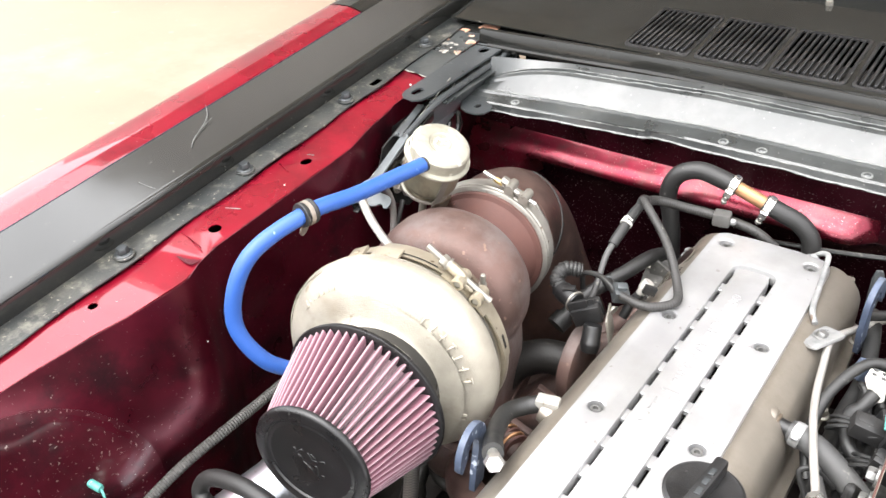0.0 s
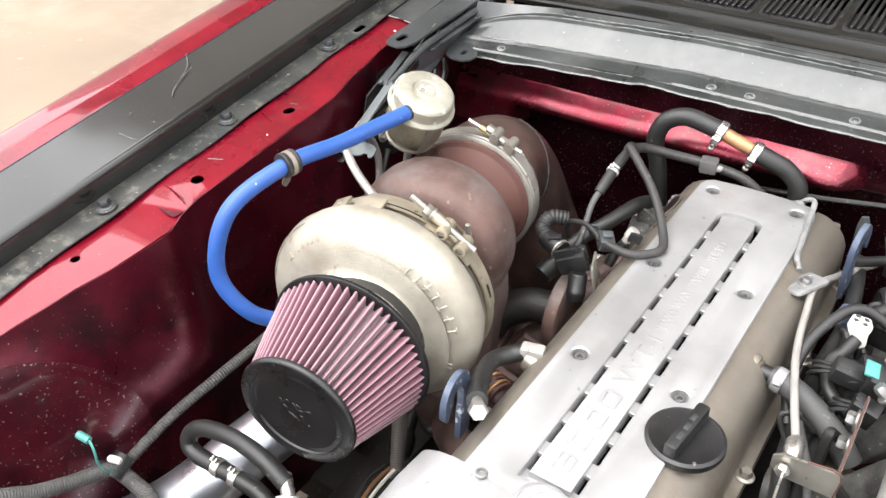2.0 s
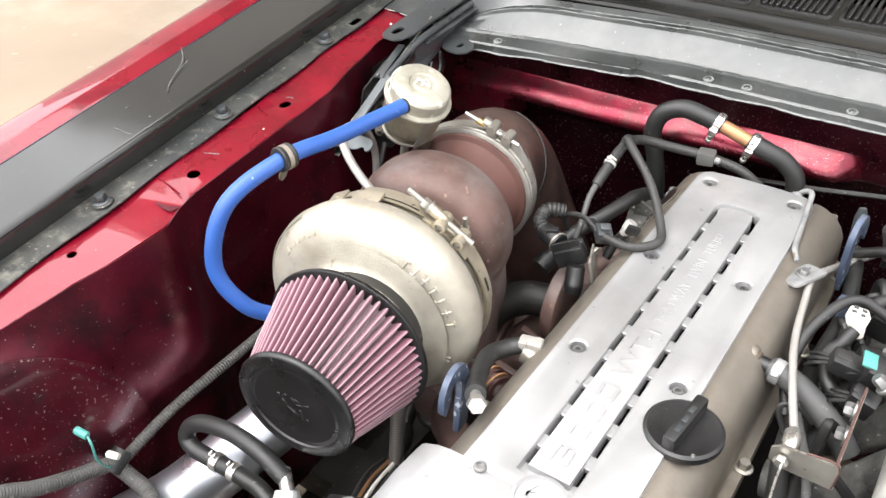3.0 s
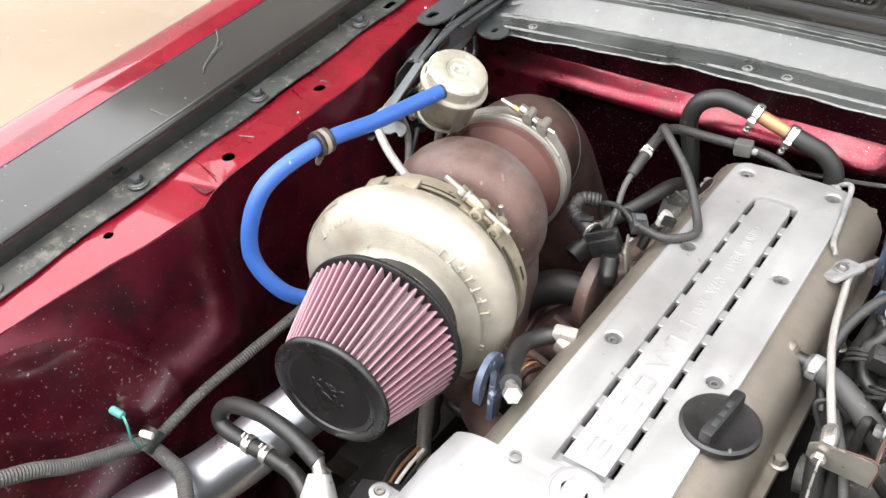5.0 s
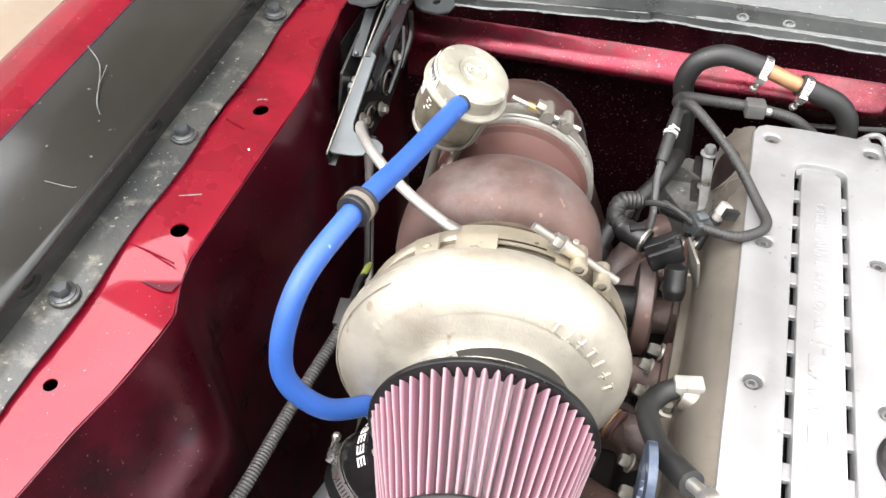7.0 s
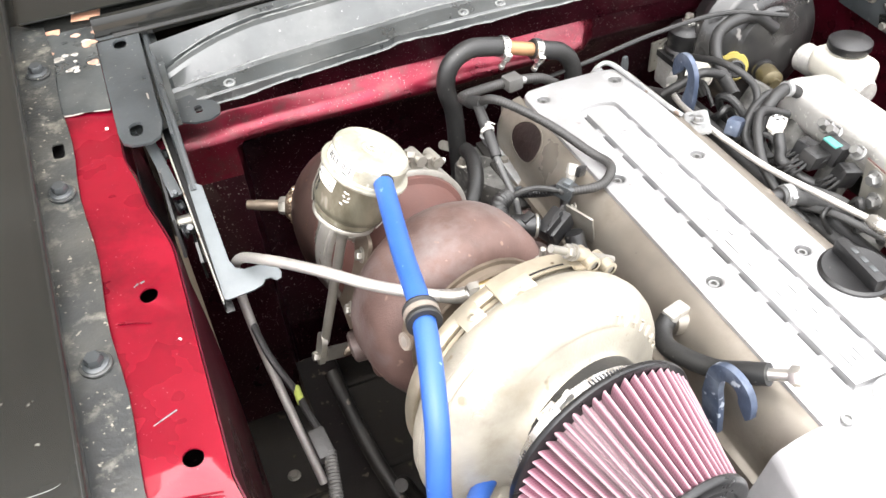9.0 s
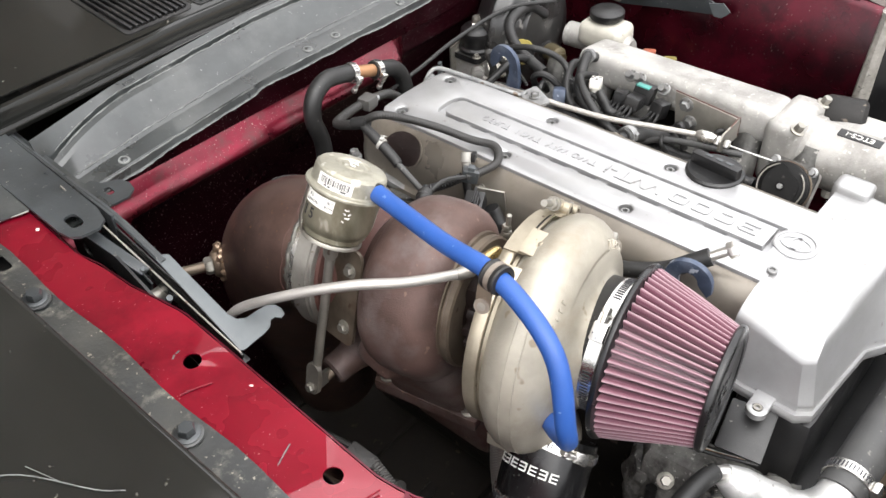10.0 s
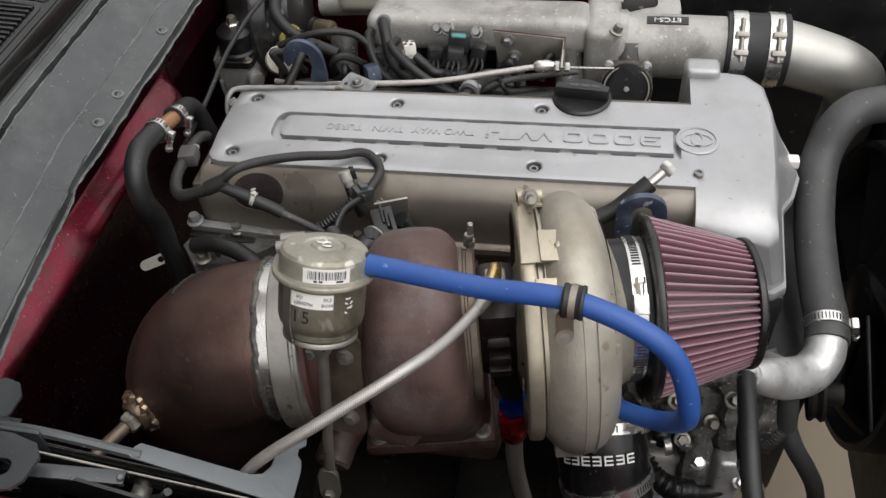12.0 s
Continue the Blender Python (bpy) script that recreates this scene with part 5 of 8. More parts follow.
turbo = thing("turbocharger", "large turbocharger, tan compressor and rusted turbine housing", "turbocharger", C0 - Vector((0, -0.1, 0.2)))


def scroll(rc, rho0, rho1, start, turn, s0, flat=1.0, seg=72, ring=20, square=1.0):
    """A snail housing: the section grows from rho0 to rho1 over the turn."""
    bm = bmesh.new()
    rows = []
    for i in range(seg + 1):
        f = i / seg
        a = start + turn * f
        rho = rho0 + (rho1 - rho0) * f
        c = rc + (rho - rho0) * 0.25
        row = []
        for k in range(ring):
            b = 2 * math.pi * k / ring
            cb, sb = math.cos(b), math.sin(b)
            cb = math.copysign(abs(cb) ** square, cb)
            sb = math.copysign(abs(sb) ** square, sb)
            row.append(tp(s0 + rho * sb * flat, a, c + rho * cb))
        rows.append(row)
    skin(bm, rows)
    return bm


part("compressor_housing", scroll(0.0865, 0.031, 0.045, -112, 338, 0.004, 0.86), COMP, turbo, "tan cast aluminium compressor housing", 60)
outlet = tube([tp(0.003, 206, 0.086), tp(0.0, 220, 0.084), Vector((-0.274, 0.107, 0.775)), Vector((-0.27, 0.106, 0.755))], [0.036, 0.0375, 0.038, 0.038], 24, 6)
part("foot", box((0.02, 0.028, 0.034), (-0.3215, 0.125, 0.8), 0.003, (0, 10, 11)), COMP, turbo, "tan cast foot under the housing")
part("compressor_outlet", outlet, COMP, turbo)
bell = lathe([(0.099, -0.030), (0.09, -0.0325), (0.08, -0.034), (0.073, -0.038), (0.068, -0.045), (0.0655, -0.054), (0.065, -0.078), (0.058, -0.079), (0.056, -0.03), (0.05, 0.0)], C0, D, 64, None, False)
part("inlet_bell", bell, COMP, turbo, "smooth compressor inlet", 60)
web = lathe([(0.06, -0.02), (0.1, -0.022), (0.1, 0.03), (0.06, 0.03)], C0, D, 48)
part("scroll_web", web, COMP, turbo)
back = lathe([(0.045, 0.022), (0.107, 0.028), (0.108, 0.0325), (0.1135, 0.033), (0.1135, 0.0368), (0.109, 0.0375), (0.109, 0.046), (0.104, 0.049), (0.06, 0.051), (0.05, 0.058)], C0, D, 72)
part("backplate", back, COMP_PLATE, turbo, "machined compressor backplate", 40)
band = lathe([(0.1125, 0.0378), (0.1165, 0.0385), (0.1178, 0.0405), (0.1178, 0.0495), (0.1165, 0.052), (0.109, 0.0535)], C0, D, 72, None, False)
part("clamp_band", band, COMP_PLATE, turbo, "wide tan v-band round the compressor", 40)
part("seal_ring", lathe([(0.1085, 0.0275), (0.1142, 0.0282), (0.1142, 0.0312), (0.1085, 0.0318)], C0, D, 72, None, False), STEEL_DULL, turbo, "thin steel ring in the joint", 40)


def round_strip(s0, s1, a0, a1, r, thick, taper=1.0, n=14):
    """A flat strip bent round the shaft from angle a0 to a1."""
    bm = bmesh.new()
    rows = []
    for k in range(n + 1):
        f = k / n
        a = a0 + (a1 - a0) * f
        m, h = (s0 + s1) / 2, (s1 - s0) / 2 * (1 + (taper - 1) * f)
        rows.append([tp(m - h, a, r), tp(m + h, a, r), tp(m + h, a, r + thick), tp(m - h, a, r + thick)])
    skin(bm, rows)
    return bm


part("strap", round_strip(0.029, 0.051, 104, 66, 0.1185, 0.002, 0.8), COMP_PLATE, turbo, "flat tan strap over the band")
part("strap", round_strip(0.03, 0.05, 42, 6, 0.1185, 0.002, 0.7), COMP_PLATE, turbo)
part("strap_slot", round_strip(0.0325, 0.0345, 92, 70, 0.1206, 0.0003), DARK_METAL, turbo)
part("strap_slot", round_strip(0.037, 0.041, 20, 12, 0.1206, 0.0003), DARK_METAL, turbo)
for a, s0, wide, deep in ((97, 0.0175, 0.034, 0.034), (117, 0.03, 0.022, 0.022)):
    c = tp(s0, a, 0.1215)
    n = (c - tp(s0, a, 0)).normalized()
    m = Matrix((D.cross(n), D, n)).transposed().to_4x4() @ pose(0, 0, 0, 7, 0, 0)
    keeper = part("retainer_plate", box((wide, deep, 0.0035), c, 0.001, m), COMP_PLATE, turbo, "square tan retainer plate with rivet")
    part("lip", box((wide, 0.003, 0.009), c - D * deep * 0.46 - n * 0.003, 0.001, m), COMP_PLATE, keeper)
    bolt(c + n * 0.0018, n, 0.0036, 0.002, COMP_PLATE, keeper, "dome", "rivet")
# the band's bolt: two barrels, a long threaded rod, sleeve and nut
for a in (57, 45):
    loop = part("barrel_loop", lathe([(0.0042, -0.012), (0.0072, -0.0115), (0.0072, 0.0115), (0.0042, 0.012)], tp(0.035, a, 0.1245), D, 18, None, False), COMP_PLATE, turbo, "rolled loop of the band")
    part("pin", lathe([(0.0041, -0.0105), (0.0041, 0.0105)], tp(0.035, a, 0.1245), D, 12), STEEL_DULL, loop)
    part("loop_strip", round_strip(0.025, 0.046, a, a + (9 if a > 50 else -9), 0.1185, 0.0022), COMP_PLATE, loop)
ca, cb = tp(0.036, 78, 0.139), tp(0.036, 40, 0.1315)
part("clamp_bolt", lathe([(0.0036, 0), (0.0036, (cb - ca).length)], ca, cb - ca, 12), STEEL_DULL, turbo, "long threaded clamp bolt")
axis = (cb - ca).normalized()
part("clamp_nut", hexa(0.0068, 0.008, ca + axis * 0.02, axis), STEEL_DULL, turbo)
part("clamp_washer", lathe([(0.0078, 0), (0.0078, 0.003)], ca + axis * 0.028, axis, 18), STEEL_DULL, turbo)
part("clamp_sleeve", lathe([(0.0056, 0), (0.006, 0.002), (0.006, 0.018), (0.005, 0.02)], ca + axis * 0.031, axis, 16), COMP_PLATE, turbo)
turn = [ca + axis * (0.05 + 0.02 * k / 40) + (U.cross(axis) * math.cos(k * 0.9) + U * math.sin(k * 0.9)) * 0.0046 for k in range(40)]
part("clamp_spring", tube(turn, 0.001, 6, 2), STEEL_DULL, turbo)


def on_scroll(a, r):
    """Place and outward normal on the front face of the snail."""
    f = (a + 112) / 338
    rho = 0.031 + 0.014 * f
    c = 0.0865 + (rho - 0.031) * 0.25
    k = math.sqrt(max(0.0, 1 - ((r - c) / rho) ** 2))
    p = tp(0.004 - 0.86 * rho * k, a, r)
    e = (tp(0, a, 1) - tp(0, a, 0)).normalized()
    n = (e * ((r - c) / rho) * 0.86 - D * k).normalized()
    t = D.cross(e).normalized()
    return p, Matrix((t, n.cross(t), n)).transposed().to_4x4()


# cast lettering, drawn as raised bars
for k, a in enumerate((59, 51.5, 44, 36.5, 29, 20.5, 12)):
    p, m = on_scroll(a, 0.1025)
    mark_bm = bmesh.new()
    for dx, dy, w, h in ((0.0, 0.0, 0.0021, 0.012), (0.0, (0.0048, -0.0048, 0.0)[k % 3], 0.0078, 0.0021)):
        box((w, h, 0.0034), p + (m @ Vector((dx, dy, 0))), 0.0008, m, mark_bm, 1)
    part("cast_letter", mark_bm, COMP, turbo, "raised cast mark")
p, m = on_scroll(-16, 0.1)
part("cast_letter", box((0.003, 0.006, 0.003), p, 0.0006, m), COMP, turbo)
part("cast_letter", box((0.003, 0.006, 0.003), p + m @ Vector((0.006, 0, 0)), 0.0006, m), COMP, turbo)
for k in range(7):
    p, m = on_scroll(144 - 4.2 * k, 0.112)
    size = (0.007, 0.008, 0.0026) if k == 0 else (0.0034, 0.006 - 0.002 * (k == 1), 0.0024)
    part("cast_number", box(size, p, 0.0005, m), COMP, turbo, "raised cast number, worn")
part("bearing_housing", lathe([(0.05, 0.05), (0.047, 0.056), (0.04, 0.062), (0.04, 0.09), (0.05, 0.096), (0.066, 0.1)], C0, D, 40), BEARING, turbo, "dark oily bearing housing")
part("bearing_body", box((0.075, 0.04, 0.095), tp(0.075, 90, 0.005), 0.012, Matrix((U, D, W)).transposed().to_4x4()), BEARING, turbo)
part("turbine_flange", lathe([(0.05, 0.0925), (0.073, 0.0925), (0.0755, 0.0945), (0.0755, 0.1005), (0.074, 0.1015), (0.074, 0.1035), (0.0775, 0.1045), (0.0775, 0.111), (0.075, 0.115)], C0, D, 64), CLAMP_OLD, turbo, "heat-browned turbine clamp ring")
for a, rr in ((150, 0.046), (170, 0.05), (190, 0.049), (210, 0.046), (130, 0.045)):
    part("casting_rib", box((0.016, 0.022, 0.011), tp(0.075, a, rr), 0.003, Matrix((tp(0, a, 1) - tp(0, a, 0), D, D.cross(tp(0, a, 1) - tp(0, a, 0)))).transposed().to_4x4()), BEARING, turbo)
volute = scroll(0.054, 0.043, 0.052, -70, 330, 0.153, 1.0, 72, 24, 0.68)
turbine = part("turbine_housing", volute, RUST, turbo, "rusted cast iron turbine housing", 60)
part("turbine_core", lathe([(0.05, 0.108), (0.078, 0.112), (0.086, 0.13), (0.088, 0.16), (0.084, 0.19), (0.072, 0.205), (0.066, 0.215)], C0, D, 56), RUST, turbo, "", 60)
foot = bmesh.new()
rows = []
f_top, f_low = C0 + D * 0.153 - W * 0.035, Vector((-0.227, 0.287, 0.695))
for h, wx, wy in ((0.0, 0.088, 0.046), (0.35, 0.08, 0.052), (0.7, 0.068, 0.062), (0.92, 0.06, 0.068), (1.0, 0.06, 0.07)):
    c = f_top.lerp(f_low, h)
    rows.append([c + U * x * wx * 2 + D * y * wy * 2 for x, y in rounded(1.0, 1.0, 0.28, 4)])
skin(foot, rows)
part("inlet_foot", foot, RUST, turbo)
part("inlet_flange", box((0.125, 0.145, 0.018), (-0.227, 0.287, 0.69), 0.004, Matrix((U, D, W)).transposed().to_4x4()), RUST, turbo, "rusted inlet flange with corner bolts")
for dx in (-0.05, 0.05):
    for dy in (-0.058, 0.058):
        bolt(Vector((-0.227, 0.287, 0.7)) + U * dx + D * dy, (0, 0, 1), 0.007, 0.008, STEEL_DULL, turbo)
lug_bm = bmesh.new()
skin(lug_bm, [[Vector((-0.325, 0.297, 0.795)) + Vector((-0.03, 0.0, 0.012)).normalized() * d + Vector((0, 1, 0.25)).normalized() * y * sc + Vector((0.25, -0.2, 0.95)).normalized() * z * sc for y, z in rounded(0.05, 0.026, 0.007, 3)] for d, sc in ((-0.03, 1.35), (0.0, 1.12), (0.012, 1.0), (0.0145, 0.86))])
part("cast_lug", lug_bm, RUST, turbo, "raised rectangular lug", 50)
part("exit_neck", lathe([(0.062, 0.196), (0.066, 0.208), (0.0695, 0.228), (0.0745, 0.246), (0.0815, 0.2575), (0.084, 0.261)], C0, D, 56, None, False), RUST_RED, turbo, "reddish turbine outlet", 50)
part("wastegate_boss", lathe([(0.03, 0), (0.024, 0.03), (0.02, 0.045), (0.019, 0.07), (0.016, 0.073)], (-0.275, 0.36, 0.75), (-1, 0.12, -0.2), 24), RUST, turbo)

# oil fittings on the bearing housing
part("oil_feed_block", box((0.034, 0.02, 0.012), tp(0.074, 90, 0.056), 0.002, Matrix((U, D, W)).transposed().to_4x4()), STEEL_DULL, turbo)
feed = tp(0.075, 100, 0.062)
part("feed_fitting", hexa(0.0075, 0.012, feed, (-0.05, 0.0, 1)), BRASS, turbo, "yellow brass oil feed fitting")
st = Vector((-0.173, 0.238, 0.905))
part("stud", lathe([(0.0032, 0), (0.0032, 0.04), (0.0022, 0.041)], st - Vector((0, 0, 0.012)), (0.05, -0.05, 1), 10), STEEL_DULL, turbo, "threaded stud with two nuts")
part("stud_nut", hexa(0.0065, 0.007, st, (0.05, -0.05, 1)), STEEL_DULL, turbo)
part("stud_nut", hexa(0.0055, 0.006, st + Vector((0, 0, 0.009)), (0.05, -0.05, 1)), STEEL_DULL, turbo)

# downpipe with v-band clamp, weld and sensor
downpipe = thing("downpipe", "heat-tinted brown steel exhaust downpipe", "exhaust pipe", (-0.3, 0.52, 0.4))
pts = [C0 + D * 0.28, C0 + D * 0.31, (-0.284, 0.4775, 0.844), (-0.283, 0.509, 0.808), (-0.277, 0.53, 0.758), (-0.26, 0.545, 0.70), (-0.225, 0.57, 0.59), (-0.18, 0.6, 0.42)]
part("pipe", tube(pts, [0.078, 0.08, 0.0815, 0.081, 0.081, 0.079, 0.075, 0.072], 40, 8), DOWNPIPE, downpipe, "", 60)
part("weld", tube([tp(0.299 + 0.0011 * math.sin(a * 0.31) + 0.0006 * math.sin(a * 0.9), a, 0.0797 + 0.0007 * math.sin(a * 1.4)) for a in range(0, 361, 3)], 0.0033, 8, 1), WELD_BLUE, downpipe, "grey wavy weld bead")
part("heat_line", tube([tp(0.3085 + 0.0016 * math.sin(a * 0.19) + 0.0008 * math.sin(a * 0.43), a, 0.0797) for a in range(0, 361, 5)], 0.0005, 6, 2), RUST_RED, downpipe, "brown heat line beside the weld")
seam_c, seam_n = Vector((-0.2838, 0.478, 0.8435)), Vector((0.02, 0.85, -0.5))
su, sv, _ = frame_of(seam_n)
ring = [seam_c + (su * math.cos(radians(a)) + sv * math.sin(radians(a))) * (0.0811 + 0.0006 * math.sin(a * 0.7)) for a in range(0, 360, 4)]
start = min(range(len(ring)), key=lambda k: ring[k].x)
ring = ring[start:] + ring[:start]
part("elbow_weld", tube(ring[24:70], 0.002, 8, 1), DARK_METAL, downpipe, "dark weld round the elbow")
part("collar", lathe([(0.078, 0.2755), (0.081, 0.277), (0.081, 0.2965), (0.078, 0.298)], C0, D, 56, None, False), BAND, downpipe, "bright steel collar")
part("outlet_flange", lathe([(0.076, 0.2505), (0.0835, 0.2535), (0.0845, 0.256), (0.0845, 0.2605)], C0, D, 56, None, False), RUST_RED, turbo, "rusted outlet flange")
vclamp = thing("v_band_clamp", "steel v-band clamp round the turbine outlet", "clamp", C0 + D * 0.275)
part("band", lathe([(0.083, 0.2575), (0.0885, 0.258), (0.0905, 0.2592), (0.0905, 0.2618), (0.0888, 0.2628), (0.0888, 0.265), (0.0905, 0.2662), (0.0905, 0.284), (0.088, 0.2856), (0.083, 0.286)], C0, D, 72, None, False), VBAND, vclamp, "", 30)
for a in (57, 70):
    part("saddle", box((0.014, 0.02, 0.01), tp(0.2675, a, 0.0955), 0.003, basis(tp(0.2675, a, 0.0), D).to_3x3().to_4x4()), STEEL_DULL, vclamp)
    part("barrel", lathe([(0.0062, -0.012), (0.0062, 0.012)], tp(0.2675, a, 0.101), D, 14), STEEL_DULL, vclamp)
va, vb = tp(0.2675, 92, 0.109), tp(0.2675, 48, 0.102)
part("yellow_tag", lathe([(0.0042, 0), (0.0042, 0.012)], va.lerp(vb, 0.22), vb - va, 10), BRASS, vclamp, "yellowed sleeve")
part("t_bolt", lathe([(0.003, 0), (0.003, (vb - va).length)], va, vb - va, 10), STEEL, vclamp, "long bright t-bolt")
part("nut", hexa(0.006, 0.01, tp(0.2675, 78, 0.1055), vb - va), STEEL_DULL, vclamp)
bung = Vector((-0.355, 0.556, 0.814))
bdir = Vector((-0.88, 0.38, 0.06)).normalized()
part("bung", lathe([(0.019, -0.012), (0.018, 0.002), (0.015, 0.006)], bung, bdir, 24), WELD, downpipe, "rough welded sensor bung")
beads = bmesh.new()
u, v, w = frame_of(bdir)
for k in range(14):
    a = 2 * math.pi * k / 14
    lathe([(0.0001, -0.006), (0.0052, -0.003), (0.0058, 0.001), (0.0001, 0.006)], bung - bdir * (0.0045 + 0.002 * math.sin(k * 2.6)) + (u * math.cos(a) + v * math.sin(a)) * (0.0205 + 0.0012 * math.sin(k * 4.1)), bdir + 0.4 * (u * math.sin(k * 3.3) + v * math.cos(k * 5.1)), 8, beads)
part("bung_weld", beads, WELD_BRIGHT, downpipe, "bright rough weld ring")
sensor = thing("oxygen_sensor", "steel oxygen sensor screwed into the downpipe", "sensor", bung + bdir * 0.02)
part("hex", hexa(0.0115, 0.011, bung + bdir * 0.005, bdir), STEEL_DULL, sensor)
part("barrel", lathe([(0.007, 0.014), (0.007, 0.045), (0.0062, 0.047), (0.0062, 0.056), (0.003, 0.057)], bung, bdir, 18), CLAMP_OLD, sensor, "heat-browned sensor barrel")

# wastegate actuator
can_t, can_b = Vector((-0.296, 0.3355, 1.0255)), Vector((-0.331, 0.343, 0.9555))
cd = (can_b - can_t).normalized()
hgt = (can_b - can_t).length
can = thing("wastegate_actuator", "yellow zinc wastegate actuator can with paper labels", "actuator", can_b)
part("lid", lathe([(0.0001, -0.001), (0.010, -0.001), (0.012, 0.0006), (0.016, 0.001), (0.018, -0.0004), (0.03, 0.0006), (0.0343, 0.002), (0.0366, 0.0045), (0.0374, 0.0085), (0.0374, 0.0195), (0.0385, 0.0206), (0.0422, 0.0212), (0.0428, 0.0226), (0.0426, 0.0246), (0.039, 0.0256)], can_t, cd, 56, None, False), CAN, can, "domed zinc lid with pale stains", 26)
part("cup", lathe([(0.0395, 0.0245), (0.037, 0.027), (0.037, 0.06), (0.0355, 0.0665), (0.032, 0.0705), (0.032, 0.0755), (0.029, hgt), (0.0001, hgt)], can_t, cd, 56, None, False), CAN_CUP, can, "olive zinc lower cup with stains", 40)
cu, cv, _ = frame_of(cd)


def can_face(ang, h, r):
    """A frame on the can's side: x round it, y up it."""
    e = (Vector((math.cos(radians(ang)), math.sin(radians(ang)), 0)))
    e = (e - cd * e.dot(cd)).normalized()
    return Matrix.Translation(can_t + cd * h + e * r) @ Matrix(((-cd).cross(e), -cd, e)).transposed().to_4x4()


def wrap_label(ang, h, r, w, t):
    bm = bmesh.new()
    k = 10
    rows = []
    for i in range(k + 1):
        m = can_face(ang + math.degrees(w / r) * (i / k - 0.5), h, r)
        rows.append([m @ Vector((0, t / 2, 0)), m @ Vector((0, -t / 2, 0)), m @ Vector((0, -t / 2, 0.0005)), m @ Vector((0, t / 2, 0.0005))])
    skin(bm, rows)
    return bm


lab = part("paper_label", wrap_label(198, 0.0125, 0.038, 0.037, 0.0125), LABEL_WHITE, can, "white barcode label")
codes = bmesh.new()
rnd = random.Random(4)
xx = -0.0145
while xx < 0.0145:
    wd = rnd.choice((0.0004, 0.0007, 0.001))
    m = can_face(198 + math.degrees(xx / 0.0377), 0.0115, 0.0387)
    box((wd, 0.007, 0.0002), m.translation, 0, m.to_3x3().to_4x4(), codes)
    xx += wd + rnd.choice((0.0005, 0.0008))
for k in (-0.009, -0.005, 0.008, 0.011):
    m = can_face(198 + math.degrees(k / 0.0377), 0.0167, 0.0387)
    box((0.003, 0.0016, 0.0002), m.translation, 0, m.to_3x3().to_4x4(), codes)
part("barcode", codes, INK, lab)
lab2 = part("length_label", wrap_label(181, 0.0355, 0.0374, 0.033, 0.013), LABEL_WHITE, can, "small printed length label")
for body, ang, h, sz in (("PO", 167, 0.033, 0.0045), ("LENGTH", 172, 0.038, 0.0042), ("30.5", 199, 0.033, 0.0042), ("0.034", 199, 0.038, 0.0042)):
    part("print", text_mesh(body, sz, can_face(ang, h, 0.0381), 0.0001), INK, lab2)
part("handwriting", text_mesh("15", 0.016, can_face(168, 0.0515, 0.0372), 0.0001, 1.2), INK, can, "handwritten number in black marker")
stamp = bmesh.new()
for k in range(7):
    m = can_face(229 + (k % 3) * 4 - 4, 0.034 + 0.0042 * (k // 2), 0.0371)
    box((0.003, 0.0011, 0.0003), m.translation, 0, m.to_3x3().to_4x4() @ pose(0, 0, 0, 0, 0, 40 * (k % 3) - 30), stamp)
part("stamp", stamp, LABEL_WHITE, can, "faded white ink stamp")
lidtop = bmesh.new()
m = Matrix.Translation(can_t - cd * 0.0022) @ Matrix((cu, cv, -cd)).transposed().to_4x4()
for sg in (-1, 1):
    tube([m @ Vector((sg * (0.004 + 0.004 * math.cos(a)), sg * 0.002 + 0.0045 * math.sin(a), 0)) for a in np.linspace(0.4, 4.8, 8)], 0.0008, 6, 4, lidtop)
part("chalk_mark", lidtop, LABEL_WHITE, can, "pale pressed mark on the lid")
part("nipple", lathe([(0.0075, 0), (0.0075, 0.006)], Vector((-0.3, 0.304, 1.011)), (0.05, 1, 0), 16), STEEL_DULL, can)
part("saddle_plate", lathe([(0.0001, hgt - 0.001), (0.0315, hgt - 0.001), (0.0325, hgt + 0.0005), (0.0325, hgt + 0.003), (0.0001, hgt + 0.003)], can_t, cd, 40), STEEL_DULL, can, "dull steel saddle under the can")
for ang in (150, 330):
    strip = bmesh.new()
    skin(strip, [[can_face(ang + da, h, r) @ Vector((0, 0, 0)) for da in (-6, 6)] + [can_face(ang + da, h, r + 0.0014) @ Vector((0, 0, 0)) for da in (6, -6)] for h, r in ((0.024, 0.0402), (0.029, 0.0378), (0.06, 0.0378), (0.068, 0.0362), (hgt, 0.033))])
    part("saddle_strap", strip, STEEL_DULL, can)
part("rod", tube([can_b - cd * 0.004, can_b.lerp(Vector((-0.376, 0.355, 0.77)), 0.5), Vector((-0.376, 0.355, 0.775))], 0.0052, 12, 4), STEEL_DULL, can, "dull steel actuator rod")
part("rod_sleeve", lathe([(0.008, 0), (0.008, 0.03), (0.0055, 0.034)], can_b - cd * 0.004, Vector((-0.376, 0.355, 0.77)) - can_b, 14), STEEL_DULL, can)
part("rod_end", plate(rounded(0.02, 0.042, 0.009, 4), 0.006, basis((-0.378, 0.356, 0.765), (-1, 0, 0.25), (0, 0, 1)) @ Matrix.Identity(4), [disc(0, -0.012, 0.004)]), STEEL_DULL, can)
bolt((-0.385, 0.356, 0.755), (-1, 0, 0.25), 0.006, 0.006, STEEL_DULL, can)
part("lever_pin", lathe([(0.007, 0), (0.007, 0.012), (0.005, 0.014)], (-0.346, 0.369, 0.736), (-1, 0.12, -0.2), 14), CLAMP_OLD, can)
